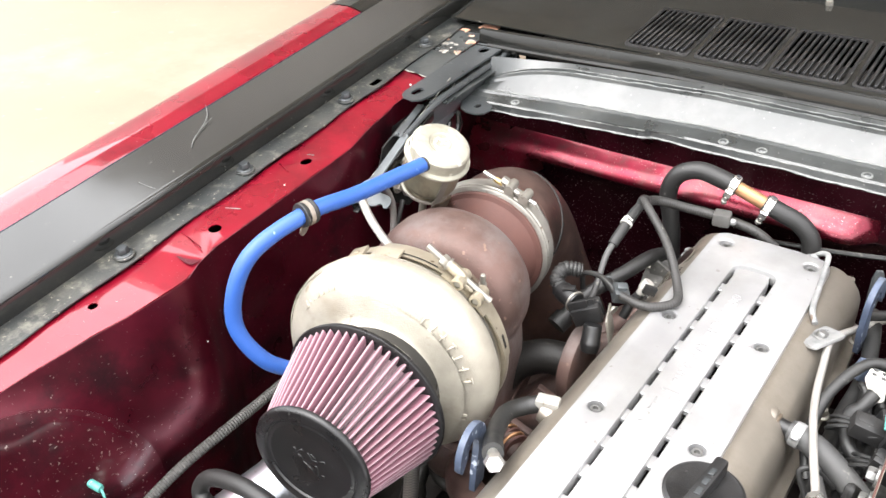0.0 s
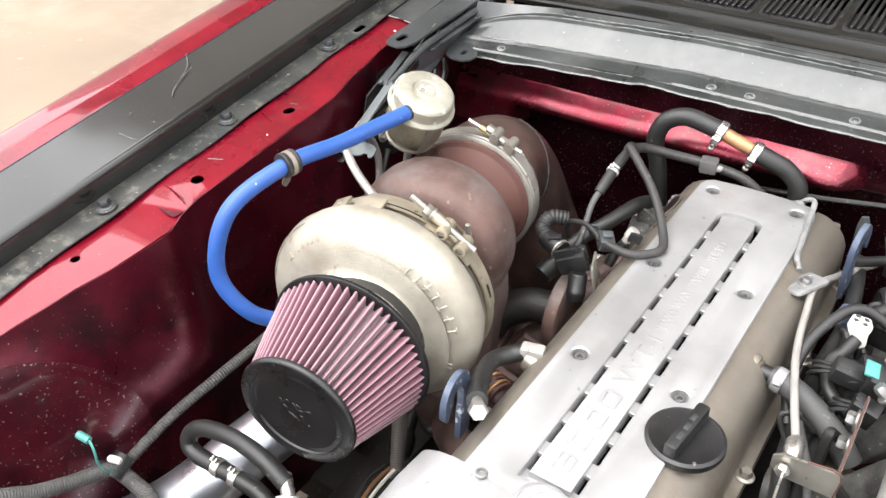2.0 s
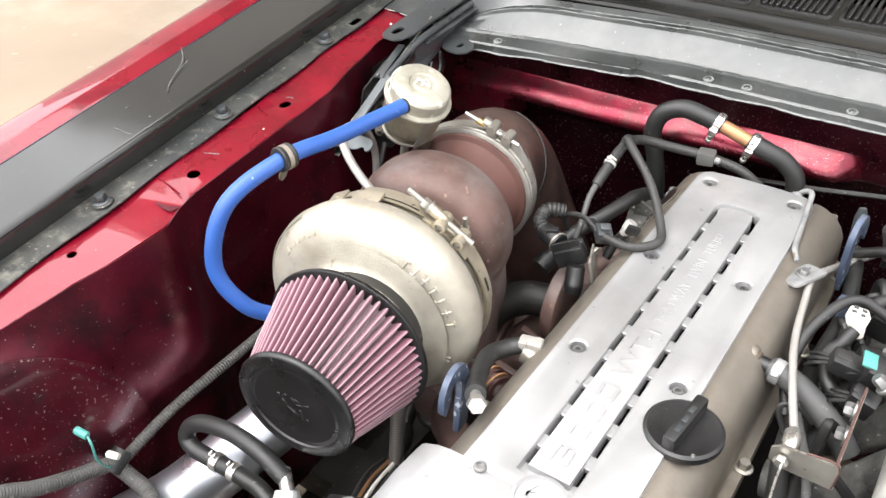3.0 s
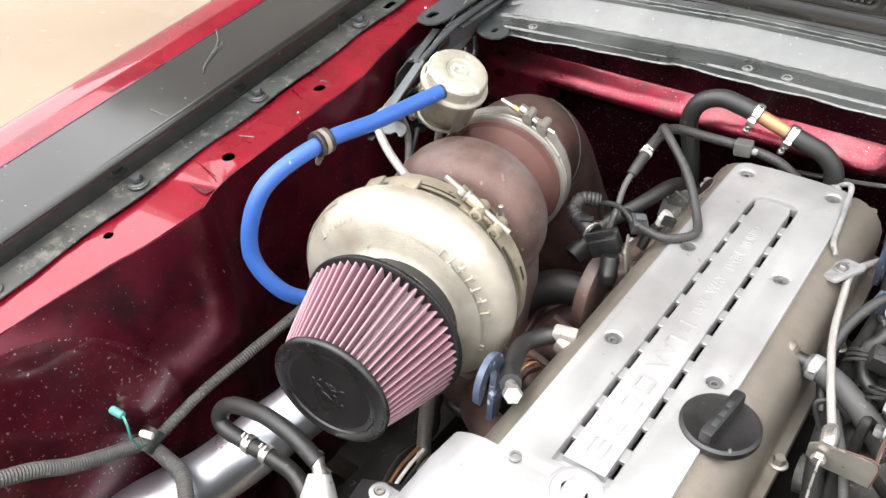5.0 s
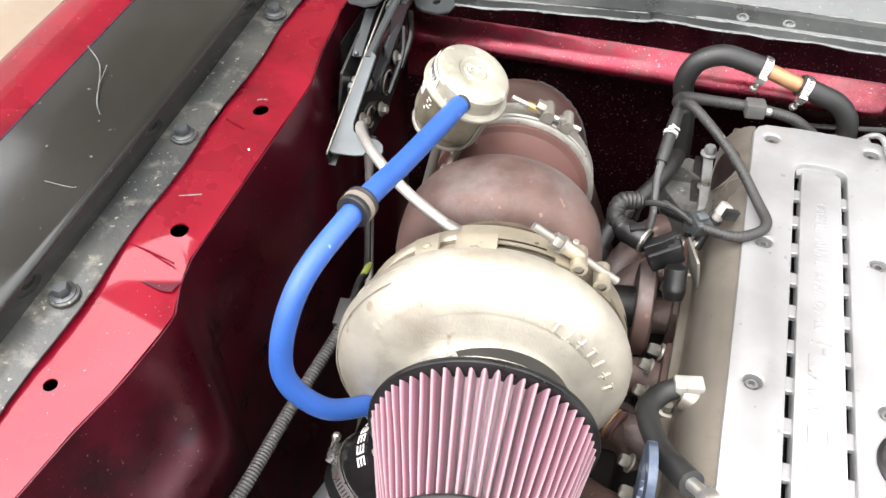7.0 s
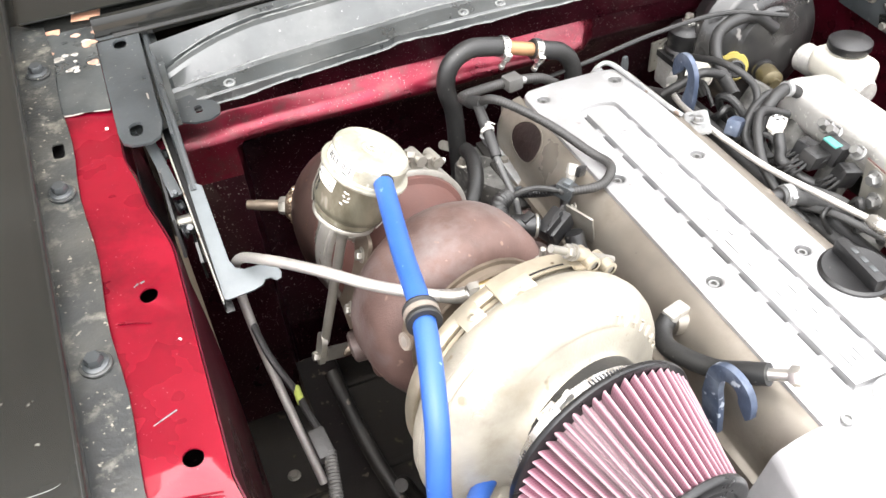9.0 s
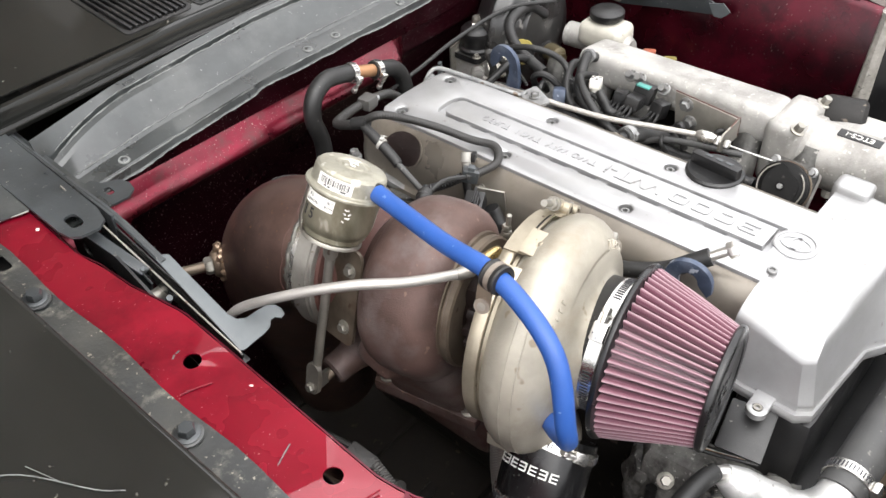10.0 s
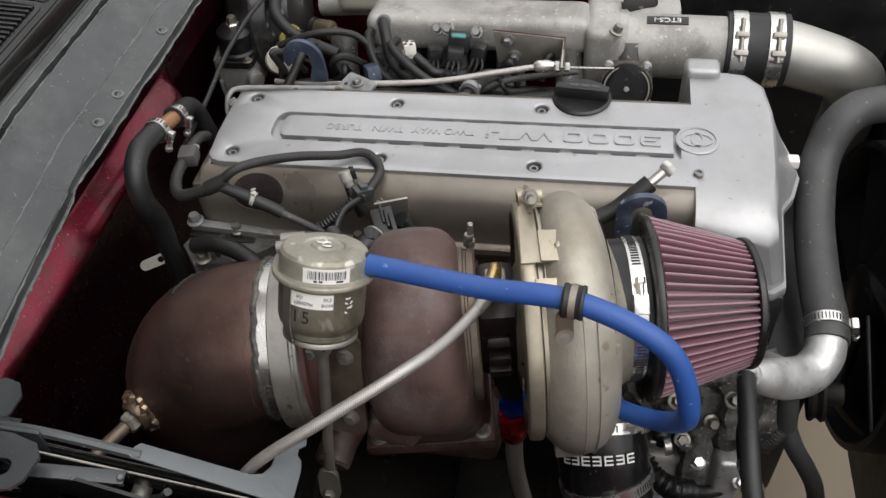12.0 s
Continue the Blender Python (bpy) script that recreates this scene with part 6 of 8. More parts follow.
part("lever", bar((-0.378, 0.354, 0.756), (-0.352, 0.37, 0.735), 0.006, 0.016), STEEL_DULL, can, "rusty wastegate lever")
brm = Matrix.Translation((-0.33, 0.338, 0.885)) @ Matrix((Vector((0.05, 1, 0.0)).normalized(), Vector((0.3, 0, 1)).normalized(), Vector((-1, 0.05, 0.3)).normalized())).transposed().to_4x4()
part("bracket", plate(rounded(0.066, 0.118, 0.01, 4), 0.004, brm @ Matrix.Translation((0.011, -0.012, -0.004))), CLAMP_OLD, can, "dull steel mounting bracket")
seam = bmesh.new()
for k in range(2):
    tube([tp(0.004 - 0.012 * k, a, 0.0865 + (0.014 * (a + 112) / 338) * 0.25 + (0.0311 + 0.014 * (a + 112) / 338) * (1.0, 0.967)[k]) for a in range(120 + 8 * k, 216, 6)], 0.0007, 6, 2, seam)
part("casting_seam", seam, COMP, turbo, "parting seam of the casting")
for px, pz in ((0.026, 0.022), (-0.007, 0.022), (-0.007, -0.05)):
    bolt(brm @ Vector((px, pz, 0.0)), (-1, 0.05, 0.3), 0.0058, 0.005, STEEL_DULL, can)


# ---- air filter ----
FA, FB = Vector((-0.203, 0.0575, 0.864)), Vector((-0.1885, -0.035, 0.8645))
FD = (FA - FB).normalized()
FL = (FA - FB).length
afilter = thing("air_filter", "conical red cotton air filter with black rubber ends", "air filter", FB - Vector((0, 0, 0.07)))
fu, fv, _ = frame_of(FD)


def pleats():
    bm = bmesh.new()
    n, rows = 56, []
    for f in np.linspace(0, 1, 7):
        row = []
        s = 0.001 + (FL - 0.004) * f
        crest = 0.0622 + (0.0905 - 0.0622) * f
        deep = 0.013 + 0.009 * f
        for k in range(n * 8):
            a = 2 * math.pi * k / (n * 8)
            ph = k % 8
            r = crest - deep * (0.0, 0.05, 0.22, 0.6, 1.0, 0.6, 0.22, 0.05)[ph] + 0.0006 * math.sin(13 * a + 5 * f)
            row.append(FB + FD * s + (fu * math.cos(a) + fv * math.sin(a)) * r)
        rows.append(row)
    grid = skin(bm, rows, True, False)
    lay = bm.loops.layers.uv.verify()
    index = {v: (i, k) for i, row in enumerate(grid) for k, v in enumerate(row)}
    for f in bm.faces:
        ks = [index[lp.vert][1] for lp in f.loops]
        wrap = max(ks) - min(ks) > 2
        for lp in f.loops:
            i, k = index[lp.vert]
            kk = n * 8 if wrap and k == 0 else k
            lp[lay].uv = (kk / 8, i / 6 * FL * 150)
    return bm


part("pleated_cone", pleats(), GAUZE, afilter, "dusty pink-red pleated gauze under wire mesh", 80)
part("core", lathe([(0.05, 0.002), (0.078, FL - 0.002)], FB, FD, 40), GAUZE, afilter)
part("base_ring", lathe([(0.06, FL + 0.006), (0.089, FL + 0.0058), (0.0932, FL + 0.0045), (0.0942, FL + 0.0018), (0.0935, FL - 0.0008), (0.09, FL - 0.0022), (0.075, FL - 0.002)], FB, FD, 72), CAP_RUBBER, afilter, "black moulded rubber base", 50)
part("neck_sleeve", lathe([(0.0725, FL + 0.004), (0.0698, FL + 0.008), (0.0695, FL + 0.044), (0.068, FL + 0.048), (0.066, FL + 0.048)], FB, FD, 56, None, False), CAP_RUBBER, afilter)
endcap = part("end_cap", lathe([(0.0001, -0.0035), (0.044, -0.0035), (0.0455, -0.0042), (0.0468, -0.0042), (0.048, -0.0035), (0.051, -0.0035), (0.0525, -0.0052), (0.0618, -0.0055), (0.0643, -0.0042), (0.0652, -0.0022), (0.0648, 0.0012), (0.063, 0.0026), (0.055, 0.0026)], FB, FD, 72, None, False), CAP_RUBBER, afilter, "black rubber end cap with raised badge", 40)
fm = Matrix.Translation(FB - FD * 0.0038) @ Matrix((Vector((1, 0, 0)) - FD * FD.x, fv if fv.z > 0 else -fv, -FD)).transposed().to_4x4()
badge_bm = bmesh.new()
for x, y, w, h, a in ((-0.017, 0.007, 0.0035, 0.013, 0), (-0.0115, 0.0105, 0.0105, 0.003, 42), (-0.0115, 0.0035, 0.0105, 0.003, -42), (0.0, 0.007, 0.003, 0.011, 25), (0.004, 0.0035, 0.009, 0.0028, 10), (0.004, 0.0095, 0.007, 0.0028, -35),
                      (0.014, 0.006, 0.008, 0.003, 20), (-0.008, -0.0085, 0.0035, 0.013, 0), (0.006, -0.0085, 0.0035, 0.013, 0), (-0.001, -0.0085, 0.0165, 0.003, -40), (0.013, -0.0135, 0.003, 0.003, 0)):
    box((w, h, 0.0012), fm @ Vector((x, y, 0)), 0.0004, fm.to_3x3().to_4x4() @ pose(0, 0, 0, 0, 0, a), badge_bm, 1)
part("raised_badge", badge_bm, CAP_RUBBER, endcap)
worm_clamp(FB + FD * (FL + 0.0175), FD, 0.0702, 0.014, (-0.6, 0, 0.8), "bright steel worm clamp on the filter neck")

# ---- intercooler piping under the compressor ----
coupler = thing("rubber_coupler", "black rubber coupler with white print", "coupler", (-0.30, 0.095, 0.69))
c_way = [Vector((-0.262, 0.096, 0.765)), Vector((-0.278, 0.0935, 0.75)), Vector((-0.294, 0.09, 0.734)), Vector((-0.308, 0.086, 0.718)), Vector((-0.318, 0.081, 0.704)), Vector((-0.325, 0.075, 0.692))]
part("sleeve", tube(c_way, [0.045, 0.0462, 0.047, 0.0468, 0.046, 0.0445], 32, 6), BOOT_BLACK, coupler)
prints = bmesh.new()
p_axis = Vector((-0.72, -0.15, -0.66)).normalized()
p_up = (Vector((-0.45, 0.1, 0.9)) - p_axis * Vector((-0.45, 0.1, 0.9)).dot(p_axis)).normalized()
p_side = p_axis.cross(p_up)
for k in range(7):
    a = radians(-38 + 14 * k)
    n = p_up * math.cos(a) + p_side * math.sin(a)
    m = Matrix((p_axis.cross(n), -p_axis, n)).transposed().to_4x4()
    c = Vector((-0.294, 0.09, 0.736)) + n * 0.0471
    for dx, dy, w, h in ((0, 0.004, 0.0085, 0.0016), (0, 0.0, 0.0085, 0.0014), (0, -0.004, 0.0085, 0.0016), (-0.0035 if k % 2 else 0.0035, 0, 0.0016, 0.0095)):
        box((w, h, 0.0008), c + (m @ Vector((dx, dy, 0))), 0.0, m, prints)
part("print", prints, WHITE_INK, coupler, "white printed bars")
worm_clamp((-0.3125, 0.0838, 0.7118), (-0.54, -0.28, -0.8), 0.0474, 0.013, (-0.5, 0.05, 0.9), "bright worm clamp on the coupler")
worm_clamp((-0.272, 0.0945, 0.7555), (-0.75, -0.1, -0.65), 0.0468, 0.012, (-0.4, -0.8, 0.4), "bright worm clamp under the compressor")
single("intercooler_pipe", tube([(-0.312, 0.086, 0.714), (-0.326, 0.073, 0.689), (-0.341, 0.043, 0.668), (-0.354, 0.005, 0.656), (-0.372, -0.04, 0.637), (-0.40, -0.085, 0.612), (-0.45, -0.15, 0.58), (-0.5, -0.3, 0.55)], 0.0385, 32, 8), POLISHED, "brushed aluminium intercooler pipe", "pipe")

# ---- blue hose with its clip ----
blue_pts = [(-0.3, 0.303, 1.01), (-0.317, 0.202, 1.011), (-0.329, 0.124, 1.016), (-0.348, 0.054, 0.99), (-0.358, 0.03, 0.921), (-0.335, 0.042, 0.868), (-0.31, 0.075, 0.84), (-0.288, 0.098, 0.83)]
blue = thing("boost_hose", "bright blue silicone boost hose", "hose", (-0.33, 0.12, 0.9))
part("hose", tube(blue_pts, 0.0092, 20, 12), BLUE, blue)
part("end_sleeve", lathe([(0.0072, -0.008), (0.0102, -0.006), (0.0102, 0.006), (0.0072, 0.008)], (-0.3, 0.306, 1.0102), (0.15, 1, 0), 20), RUBBER, blue)
marks = bmesh.new()
for k in range(5):
    c = Vector((-0.318, 0.063, 0.8495)).lerp(Vector((-0.297, 0.088, 0.835)), k / 4)
    box((0.0045, 0.0012, 0.003), c + Vector((-0.0078, -0.003, 0.0035)), 0, (0, 0, 50), marks)
part("print", marks, WHITE_INK, blue, "faint white print")
pclip = thing("p_clip", "rubber-lined steel p-clip holding the blue hose", "clip", (-0.332, 0.13, 1.0))
pc, pd = Vector((-0.3285, 0.128, 1.0165)), Vector((-0.13, -0.98, 0.02))
part("cushion", lathe([(0.0092, -0.0085), (0.0136, -0.0085), (0.0142, -0.0065), (0.0134, -0.0048), (0.0134, 0.0048), (0.0142, 0.0065), (0.0136, 0.0085), (0.0092, 0.0085)], pc, pd, 28, None, False), RUBBER, pclip)
part("band", lathe([(0.0133, -0.0026), (0.0141, -0.0026), (0.0141, 0.0026), (0.0133, 0.0026)], pc, pd, 28, None, False), CLIP, pclip)
part("tongue", plate(rounded(0.014, 0.032, 0.0068, 4), 0.0018, basis((-0.338, 0.134, 0.997), (-0.95, -0.25, 0.3), (0, 0, 1)), [disc(0, -0.008, 0.0042)]), CLAMP_OLD, pclip, "bright clip tongue with a hole")
part("eyelet", lathe([(0.0043, 0.0), (0.0076, 0.0), (0.0072, 0.0032), (0.0049, 0.0032)], (-0.3405, 0.134, 0.9885), (-0.95, -0.25, 0.3), 20), CLIP, pclip, "bright eyelet ring")
part("rivet", lathe([(0.0042, 0.0), (0.0042, 0.0034), (0.0001, 0.0038)], (-0.3405, 0.134, 0.9885), (-0.95, -0.25, 0.3), 14), STEEL_DULL, pclip)

# ---- braided oil lines ----
oil = thing("oil_feed_line", "braided steel oil feed line with brass fitting", "oil line", (-0.36, 0.28, 0.9))
part("line", tube([(-0.236, 0.203, 0.94), (-0.27, 0.209, 0.937), (-0.33, 0.235, 0.95), (-0.375, 0.268, 0.959), (-0.414, 0.325, 0.94), (-0.44, 0.385, 0.9), (-0.447, 0.41, 0.84), (-0.44, 0.38, 0.74), (-0.42, 0.3, 0.6)], 0.0053, 16, 10, None, 0, 0.004, (4, 230)), BRAID, oil)
part("sleeve", tube([(-0.262, 0.2068, 0.9385), (-0.27, 0.209, 0.937), (-0.285, 0.2145, 0.939)], [0.0072, 0.0072, 0.006], 14, 4), VBAND, oil, "grey steel hose end")
part("fitting", tube([(-0.231, 0.205, 0.925), (-0.232, 0.204, 0.936), (-0.236, 0.203, 0.942), (-0.252, 0.205, 0.941)], 0.0062, 14, 4), BRASS, oil, "yellow brass elbow fitting")
part("collar", hexa(0.008, 0.011, (-0.25, 0.2055, 0.9405), (-1, 0.1, 0)), VBAND, oil)
part("tag", lathe([(0.0068, 0), (0.0068, 0.007)], (-0.2325, 0.204, 0.9285), (-0.1, 0, 1), 14), YELLOW, oil, "yellow marking sleeve")
drain = thing("oil_drain_line", "braided oil drain with red and blue fittings", "oil line", (-0.25, 0.2, 0.6))
part("blue_nut", hexa(0.0165, 0.022, (-0.247, 0.188, 0.745), (-0.02, 0, -1)), AN_BLUE, drain, "blue anodised fitting")
part("spigot", lathe([(0.014, 0), (0.012, 0.05)], (-0.243, 0.2, 0.80), (-0.03, -0.22, -1), 18), DARK_METAL, drain)
part("red_nut", hexa(0.0175, 0.026, (-0.248, 0.188, 0.72), (-0.02, 0, -1)), AN_RED, drain, "red anodised hose end")
part("red_sleeve", lathe([(0.0155, 0), (0.0155, 0.02), (0.0135, 0.024)], (-0.2485, 0.188, 0.695), (-0.02, 0, -1), 24), AN_RED, drain)
part("line", tube([(-0.249, 0.188, 0.675), (-0.254, 0.185, 0.6), (-0.255, 0.172, 0.5), (-0.24, 0.155, 0.4)], 0.0105, 16, 24, None, 0, 0.004, (3.0, 105)), BRAID, drain)

# ---- heater hose across the firewall ----
heater = thing("heater_hose", "black heater hose joined by a copper pipe", "hose", (0.0, 0.65, 0.85))
part("rear_section", tube([(-0.095, 0.64, 0.70), (-0.098, 0.638, 0.78), (-0.103, 0.632, 0.835), (-0.112, 0.633, 0.875), (-0.102, 0.636, 0.905), (-0.075, 0.640, 0.918), (-0.045, 0.641, 0.914), (-0.018, 0.642, 0.906)], 0.0128, 18, 8), RUBBER, heater)
part("front_section", tube([(0.02, 0.643, 0.893), (0.045, 0.645, 0.884), (0.07, 0.65, 0.872), (0.088, 0.652, 0.85), (0.092, 0.648, 0.82), (0.092, 0.64, 0.77)], 0.0128, 18, 8), RUBBER, heater)
part("copper_pipe", tube([(-0.03, 0.6415, 0.91), (0.0, 0.6425, 0.8995), (0.03, 0.6435, 0.889)], 0.0095, 18, 4), COPPER, heater, "tarnished copper joining pipe")
worm_clamp((-0.024, 0.6418, 0.908), (1, 0.03, -0.33), 0.0135, 0.0105, (0.2, -1, -0.5), "bright worm clamp on the heater hose")
worm_clamp((0.027, 0.6433, 0.8902), (1, 0.03, -0.34), 0.0135, 0.0105, (0.2, -1, -0.5), "bright worm clamp on the heater hose")

# ---- wiring on the exhaust side ----
loom = thing("sensor_loom", "dusty ribbed wiring loom with black connectors", "wiring", (-0.06, 0.45, 0.85))
part("conduit", tube([(-0.109, 0.535, 0.906), (-0.094, 0.505, 0.922), (-0.046, 0.467, 0.897), (-0.012, 0.425, 0.873), (-0.0005, 0.392, 0.869), (-0.025, 0.369, 0.867), (-0.055, 0.372, 0.866), (-0.075, 0.381, 0.866)], 0.0055, 12, 8, None, 0.0005, 0.0032), RUBBER_DUSTY, loom)
part("rear_conduit", tube([(-0.112, 0.545, 0.9), (-0.108, 0.585, 0.885), (-0.07, 0.61, 0.872), (-0.03, 0.617, 0.868), (0.02, 0.62, 0.86), (0.05, 0.625, 0.84)], 0.0068, 12, 8, None, 0.0005, 0.0036), RUBBER_DUSTY, loom)
part("loom_clip", box((0.024, 0.022, 0.019), (-0.024, 0.612, 0.87), 0.004, (0, 0, 10)), LOOM_PALE, loom, "grey loom clip")
part("clip_screw", hexa(0.005, 0.005, (-0.008, 0.61, 0.868), (0, -0.3, 1)), BRACKET_GREY, loom)
part("branch", tube([(-0.109, 0.54, 0.908), (-0.112, 0.51, 0.898), (-0.115, 0.475, 0.882), (-0.1165, 0.4615, 0.874)], [0.0055, 0.007, 0.0072, 0.0068], 12, 8), RUBBER, loom)
part("branch_cable", tube([(-0.1163, 0.463, 0.875), (-0.117, 0.445, 0.865), (-0.1145, 0.425, 0.848), (-0.113, 0.412, 0.835), (-0.115, 0.39, 0.8)], 0.0042, 10, 8), HOSE_GREY, loom)
part("tie", lathe([(0.0072, -0.0022), (0.0084, -0.0022), (0.0084, 0.0022), (0.0072, 0.0022)], (-0.1135, 0.493, 0.8915), (-0.05, -1, -0.45), 16), LOOM_TIE, loom, "white cable tie")
part("tie_lock", box((0.006, 0.005, 0.006), (-0.114, 0.491, 0.9), 0.001, (20, 0, 10)), LOOM_TIE, loom)
part("tie_tail", box((0.011, 0.0035, 0.0015), (-0.109, 0.492, 0.902), 0.0004, (0, 35, 10)), LOOM_TIE, loom)
part("tape", lathe([(0.0085, -0.012), (0.0088, 0.0), (0.0085, 0.012)], (-0.109, 0.535, 0.906), (0.25, -0.8, 0.3), 14), RUBBER, loom)
conn = part("connector", box((0.019, 0.022, 0.017), (-0.066, 0.381, 0.864), 0.0025, (12, 8, 38)), HINGE, loom, "grey sensor connector")
part("latch", box((0.012, 0.009, 0.005), (-0.064, 0.38, 0.874), 0.001, (12, 8, 38)), ZINC_PLATE, conn)
part("boot_sleeve", tube([(-0.074, 0.3885, 0.8615), (-0.088, 0.405, 0.851), (-0.102, 0.425, 0.841)], 0.0062, 14, 8, None, 0.0011, 0.004), BLACK_PLASTIC, loom, "ribbed black boot")
part("boot_rim", lathe([(0.0045, 0), (0.0078, 0.001), (0.0078, 0.004), (0.0045, 0.005)], (-0.1015, 0.4245, 0.8415), (-0.55, 0.75, -0.38), 16), HINGE, loom)
part("sensor_body", lathe([(0.0045, -0.008), (0.0058, -0.006), (0.0058, 0.0), (0.0075, 0.001), (0.0075, 0.012), (0.0066, 0.0135), (0.0001, 0.0138)], (-0.046, 0.404, 0.8625), (0.35, 0.3, 0.75), 18), SENSOR_GREY, loom, "grey-white sensor cap")
part("sensor_neck", tube([(-0.047, 0.403, 0.858), (-0.056, 0.397, 0.845), (-0.062, 0.388, 0.825)], 0.0062, 10, 6), BLACK_PLASTIC, loom)
part("sensor_tab", box((0.016, 0.006, 0.012), (-0.036, 0.4, 0.868), 0.001, (0, 20, 30)), BLACK_PLASTIC, loom)
coil = thing("coil_connector", "black plastic connector block by the cam cover", "connector", (-0.09, 0.355, 0.83))
part("body", box((0.036, 0.026, 0.024), (-0.094, 0.352, 0.842), 0.003, (0, -20, 25)), BLACK_PLASTIC, coil)
shell = part("shell", lathe([(0.0125, 0), (0.013, 0.002), (0.013, 0.026), (0.0115, 0.028), (0.0115, 0.033), (0.009, 0.035)], (-0.112, 0.357, 0.845), (-0.8, 0.3, 0.1), 20), BLACK_PLASTIC, coil)
part("seal_ring", lathe([(0.0132, 0.002), (0.0142, 0.0025), (0.0142, 0.0045), (0.0132, 0.005)], (-0.112, 0.357, 0.845), (-0.8, 0.3, 0.1), 22), STEEL_DULL, shell, "grey sealing ring")
part("latch", box((0.016, 0.01, 0.005), (-0.125, 0.361, 0.859), 0.001, (0, -8, 20)), BLACK_PLASTIC, shell)
part("barrel", lathe([(0.0105, 0), (0.0115, 0.003), (0.0115, 0.02), (0.0122, 0.021), (0.0122, 0.026), (0.0105, 0.034)], (-0.078, 0.337, 0.838), (0.1, -0.4, -1), 20), BLACK_PLASTIC, coil)
for k in range(3):
    part("rib", box((0.024, 0.003, 0.026), (-0.1 + 0.006 * k, 0.341 + 0.007 * k, 0.8485), 0.001, (0, -20, 25)), BLACK_PLASTIC, coil)
part("bracket", box((0.003, 0.04, 0.04), (-0.062, 0.35, 0.835), 0.001, (0, -10, 20)), STEEL_DULL, coil, "steel sensor bracket")
bolt((-0.064, 0.363, 0.848), (-1, 0.3, 0.3), 0.005, 0.004, STEEL_DULL, coil)
part("boot", tube([(-0.14, 0.367, 0.85), (-0.15, 0.375, 0.857), (-0.147, 0.39, 0.865), (-0.13, 0.402, 0.862)], 0.0095, 14, 6, None, 0.0015, 0.005), RUBBER, coil)
part("wire", tube([(-0.075, 0.381, 0.866), (-0.1, 0.395, 0.868), (-0.125, 0.4, 0.86), (-0.13, 0.41, 0.83)], 0.0035, 8, 6), RUBBER, coil)
heat = thing("coolant_hose", "dark hose curving down behind the cam cover", "hose", (-0.11, 0.46, 0.8))
part("hose", tube([(-0.1, 0.60, 0.79), (-0.105, 0.565, 0.80), (-0.12, 0.52, 0.795), (-0.155, 0.47, 0.77), (-0.17, 0.43, 0.745)], 0.0105, 14, 6), RUBBER, heat)
part("end", lathe([(0.015, 0), (0.015, 0.018)], (-0.167, 0.437, 0.75), (-0.25, -0.7, -0.4), 16), RUBBER, heat)
eye = thing("wire_terminal", "small zinc eyelet terminal on the firewall", "terminal", (-0.107, 0.651, 0.764))
part("eyelet", plate(rounded(0.014, 0.036, 0.0068, 4), 0.0015, basis((-0.1, 0.668, 0.752), (-0.7, -0.35, 0.6), (0.5, -0.8, 0.1)), [disc(0, 0.009, 0.004)]), STEEL_DULL, eye)
rear_box = thing("rear_casting", "dark grey casting with a straight rail behind the head", "engine casting", (-0.085, 0.56, 0.72))
part("body", plate([(-0.055, 0.48), (-0.05, 0.615), (-0.085, 0.628), (-0.118, 0.6), (-0.105, 0.545)], 0.045, Matrix.Translation((0, 0, 0.728)), (), None, None, 0.004), GRIMY, rear_box, "grimy flat casting")
part("rail", bar((-0.062, 0.618, 0.788), (-0.056, 0.482, 0.77), 0.012, 0.01), BRACKET_GREY, rear_box, "straight machined rail")
# dark bar beside the rail, put in as its shadow line
part("rail_shadow_lip", bar((-0.073, 0.618, 0.781), (-0.068, 0.482, 0.763), 0.01, 0.006), DARK_METAL, rear_box)
part("web", plate([(0.0, 0.0), (0.045, 0.0), (0.0, 0.03)], 0.005, basis((-0.102, 0.575, 0.772), (0.1, -1, 0), (0, 0, 1))), GRIMY, rear_box, "triangular stiffening web")
bolt((-0.062, 0.612, 0.793), (0, 0, 1), 0.0075, 0.01, BRACKET_GREY, rear_box)
bolt((-0.108, 0.59, 0.774), (0, 0, 1), 0.007, 0.009, STEEL_DULL, rear_box)

# breather hose with pinched end, and the blued lifting hooks
bh = thing("breather_hose", "black taped hose with a steel bolt in its end", "hose", (-0.06, 0.12, 0.84))
part("hose", tube([(-0.058, 0.178, 0.842), (-0.073, 0.165, 0.84), (-0.08, 0.14, 0.845), (-0.066, 0.098, 0.857), (-0.05, 0.07, 0.873), (-0.041, 0.056, 0.882)], [0.0095, 0.0098, 0.0095, 0.0095, 0.0105, 0.0105], 16, 6), RUBBER, bh)
part("union", box((0.026, 0.016, 0.016), (-0.05, 0.178, 0.845), 0.003, (0, 0, 15)), SENSOR_GREY, bh, "stained cast union")
part("boss", lathe([(0.013, 0), (0.013, 0.02)], (-0.034, 0.172, 0.832), (-1, 0.2, 0.2), 20), CAMCOVER, bh)
part("bolt_shank", lathe([(0.0055, 0), (0.0055, 0.022)], (-0.041, 0.056, 0.882), (0.45, -0.62, 0.4), 14), STEEL, bh)
part("bolt_head", hexa(0.0095, 0.011, (-0.031, 0.042, 0.8905), (0.45, -0.62, 0.4)), STEEL, bh, "bright bolt head")


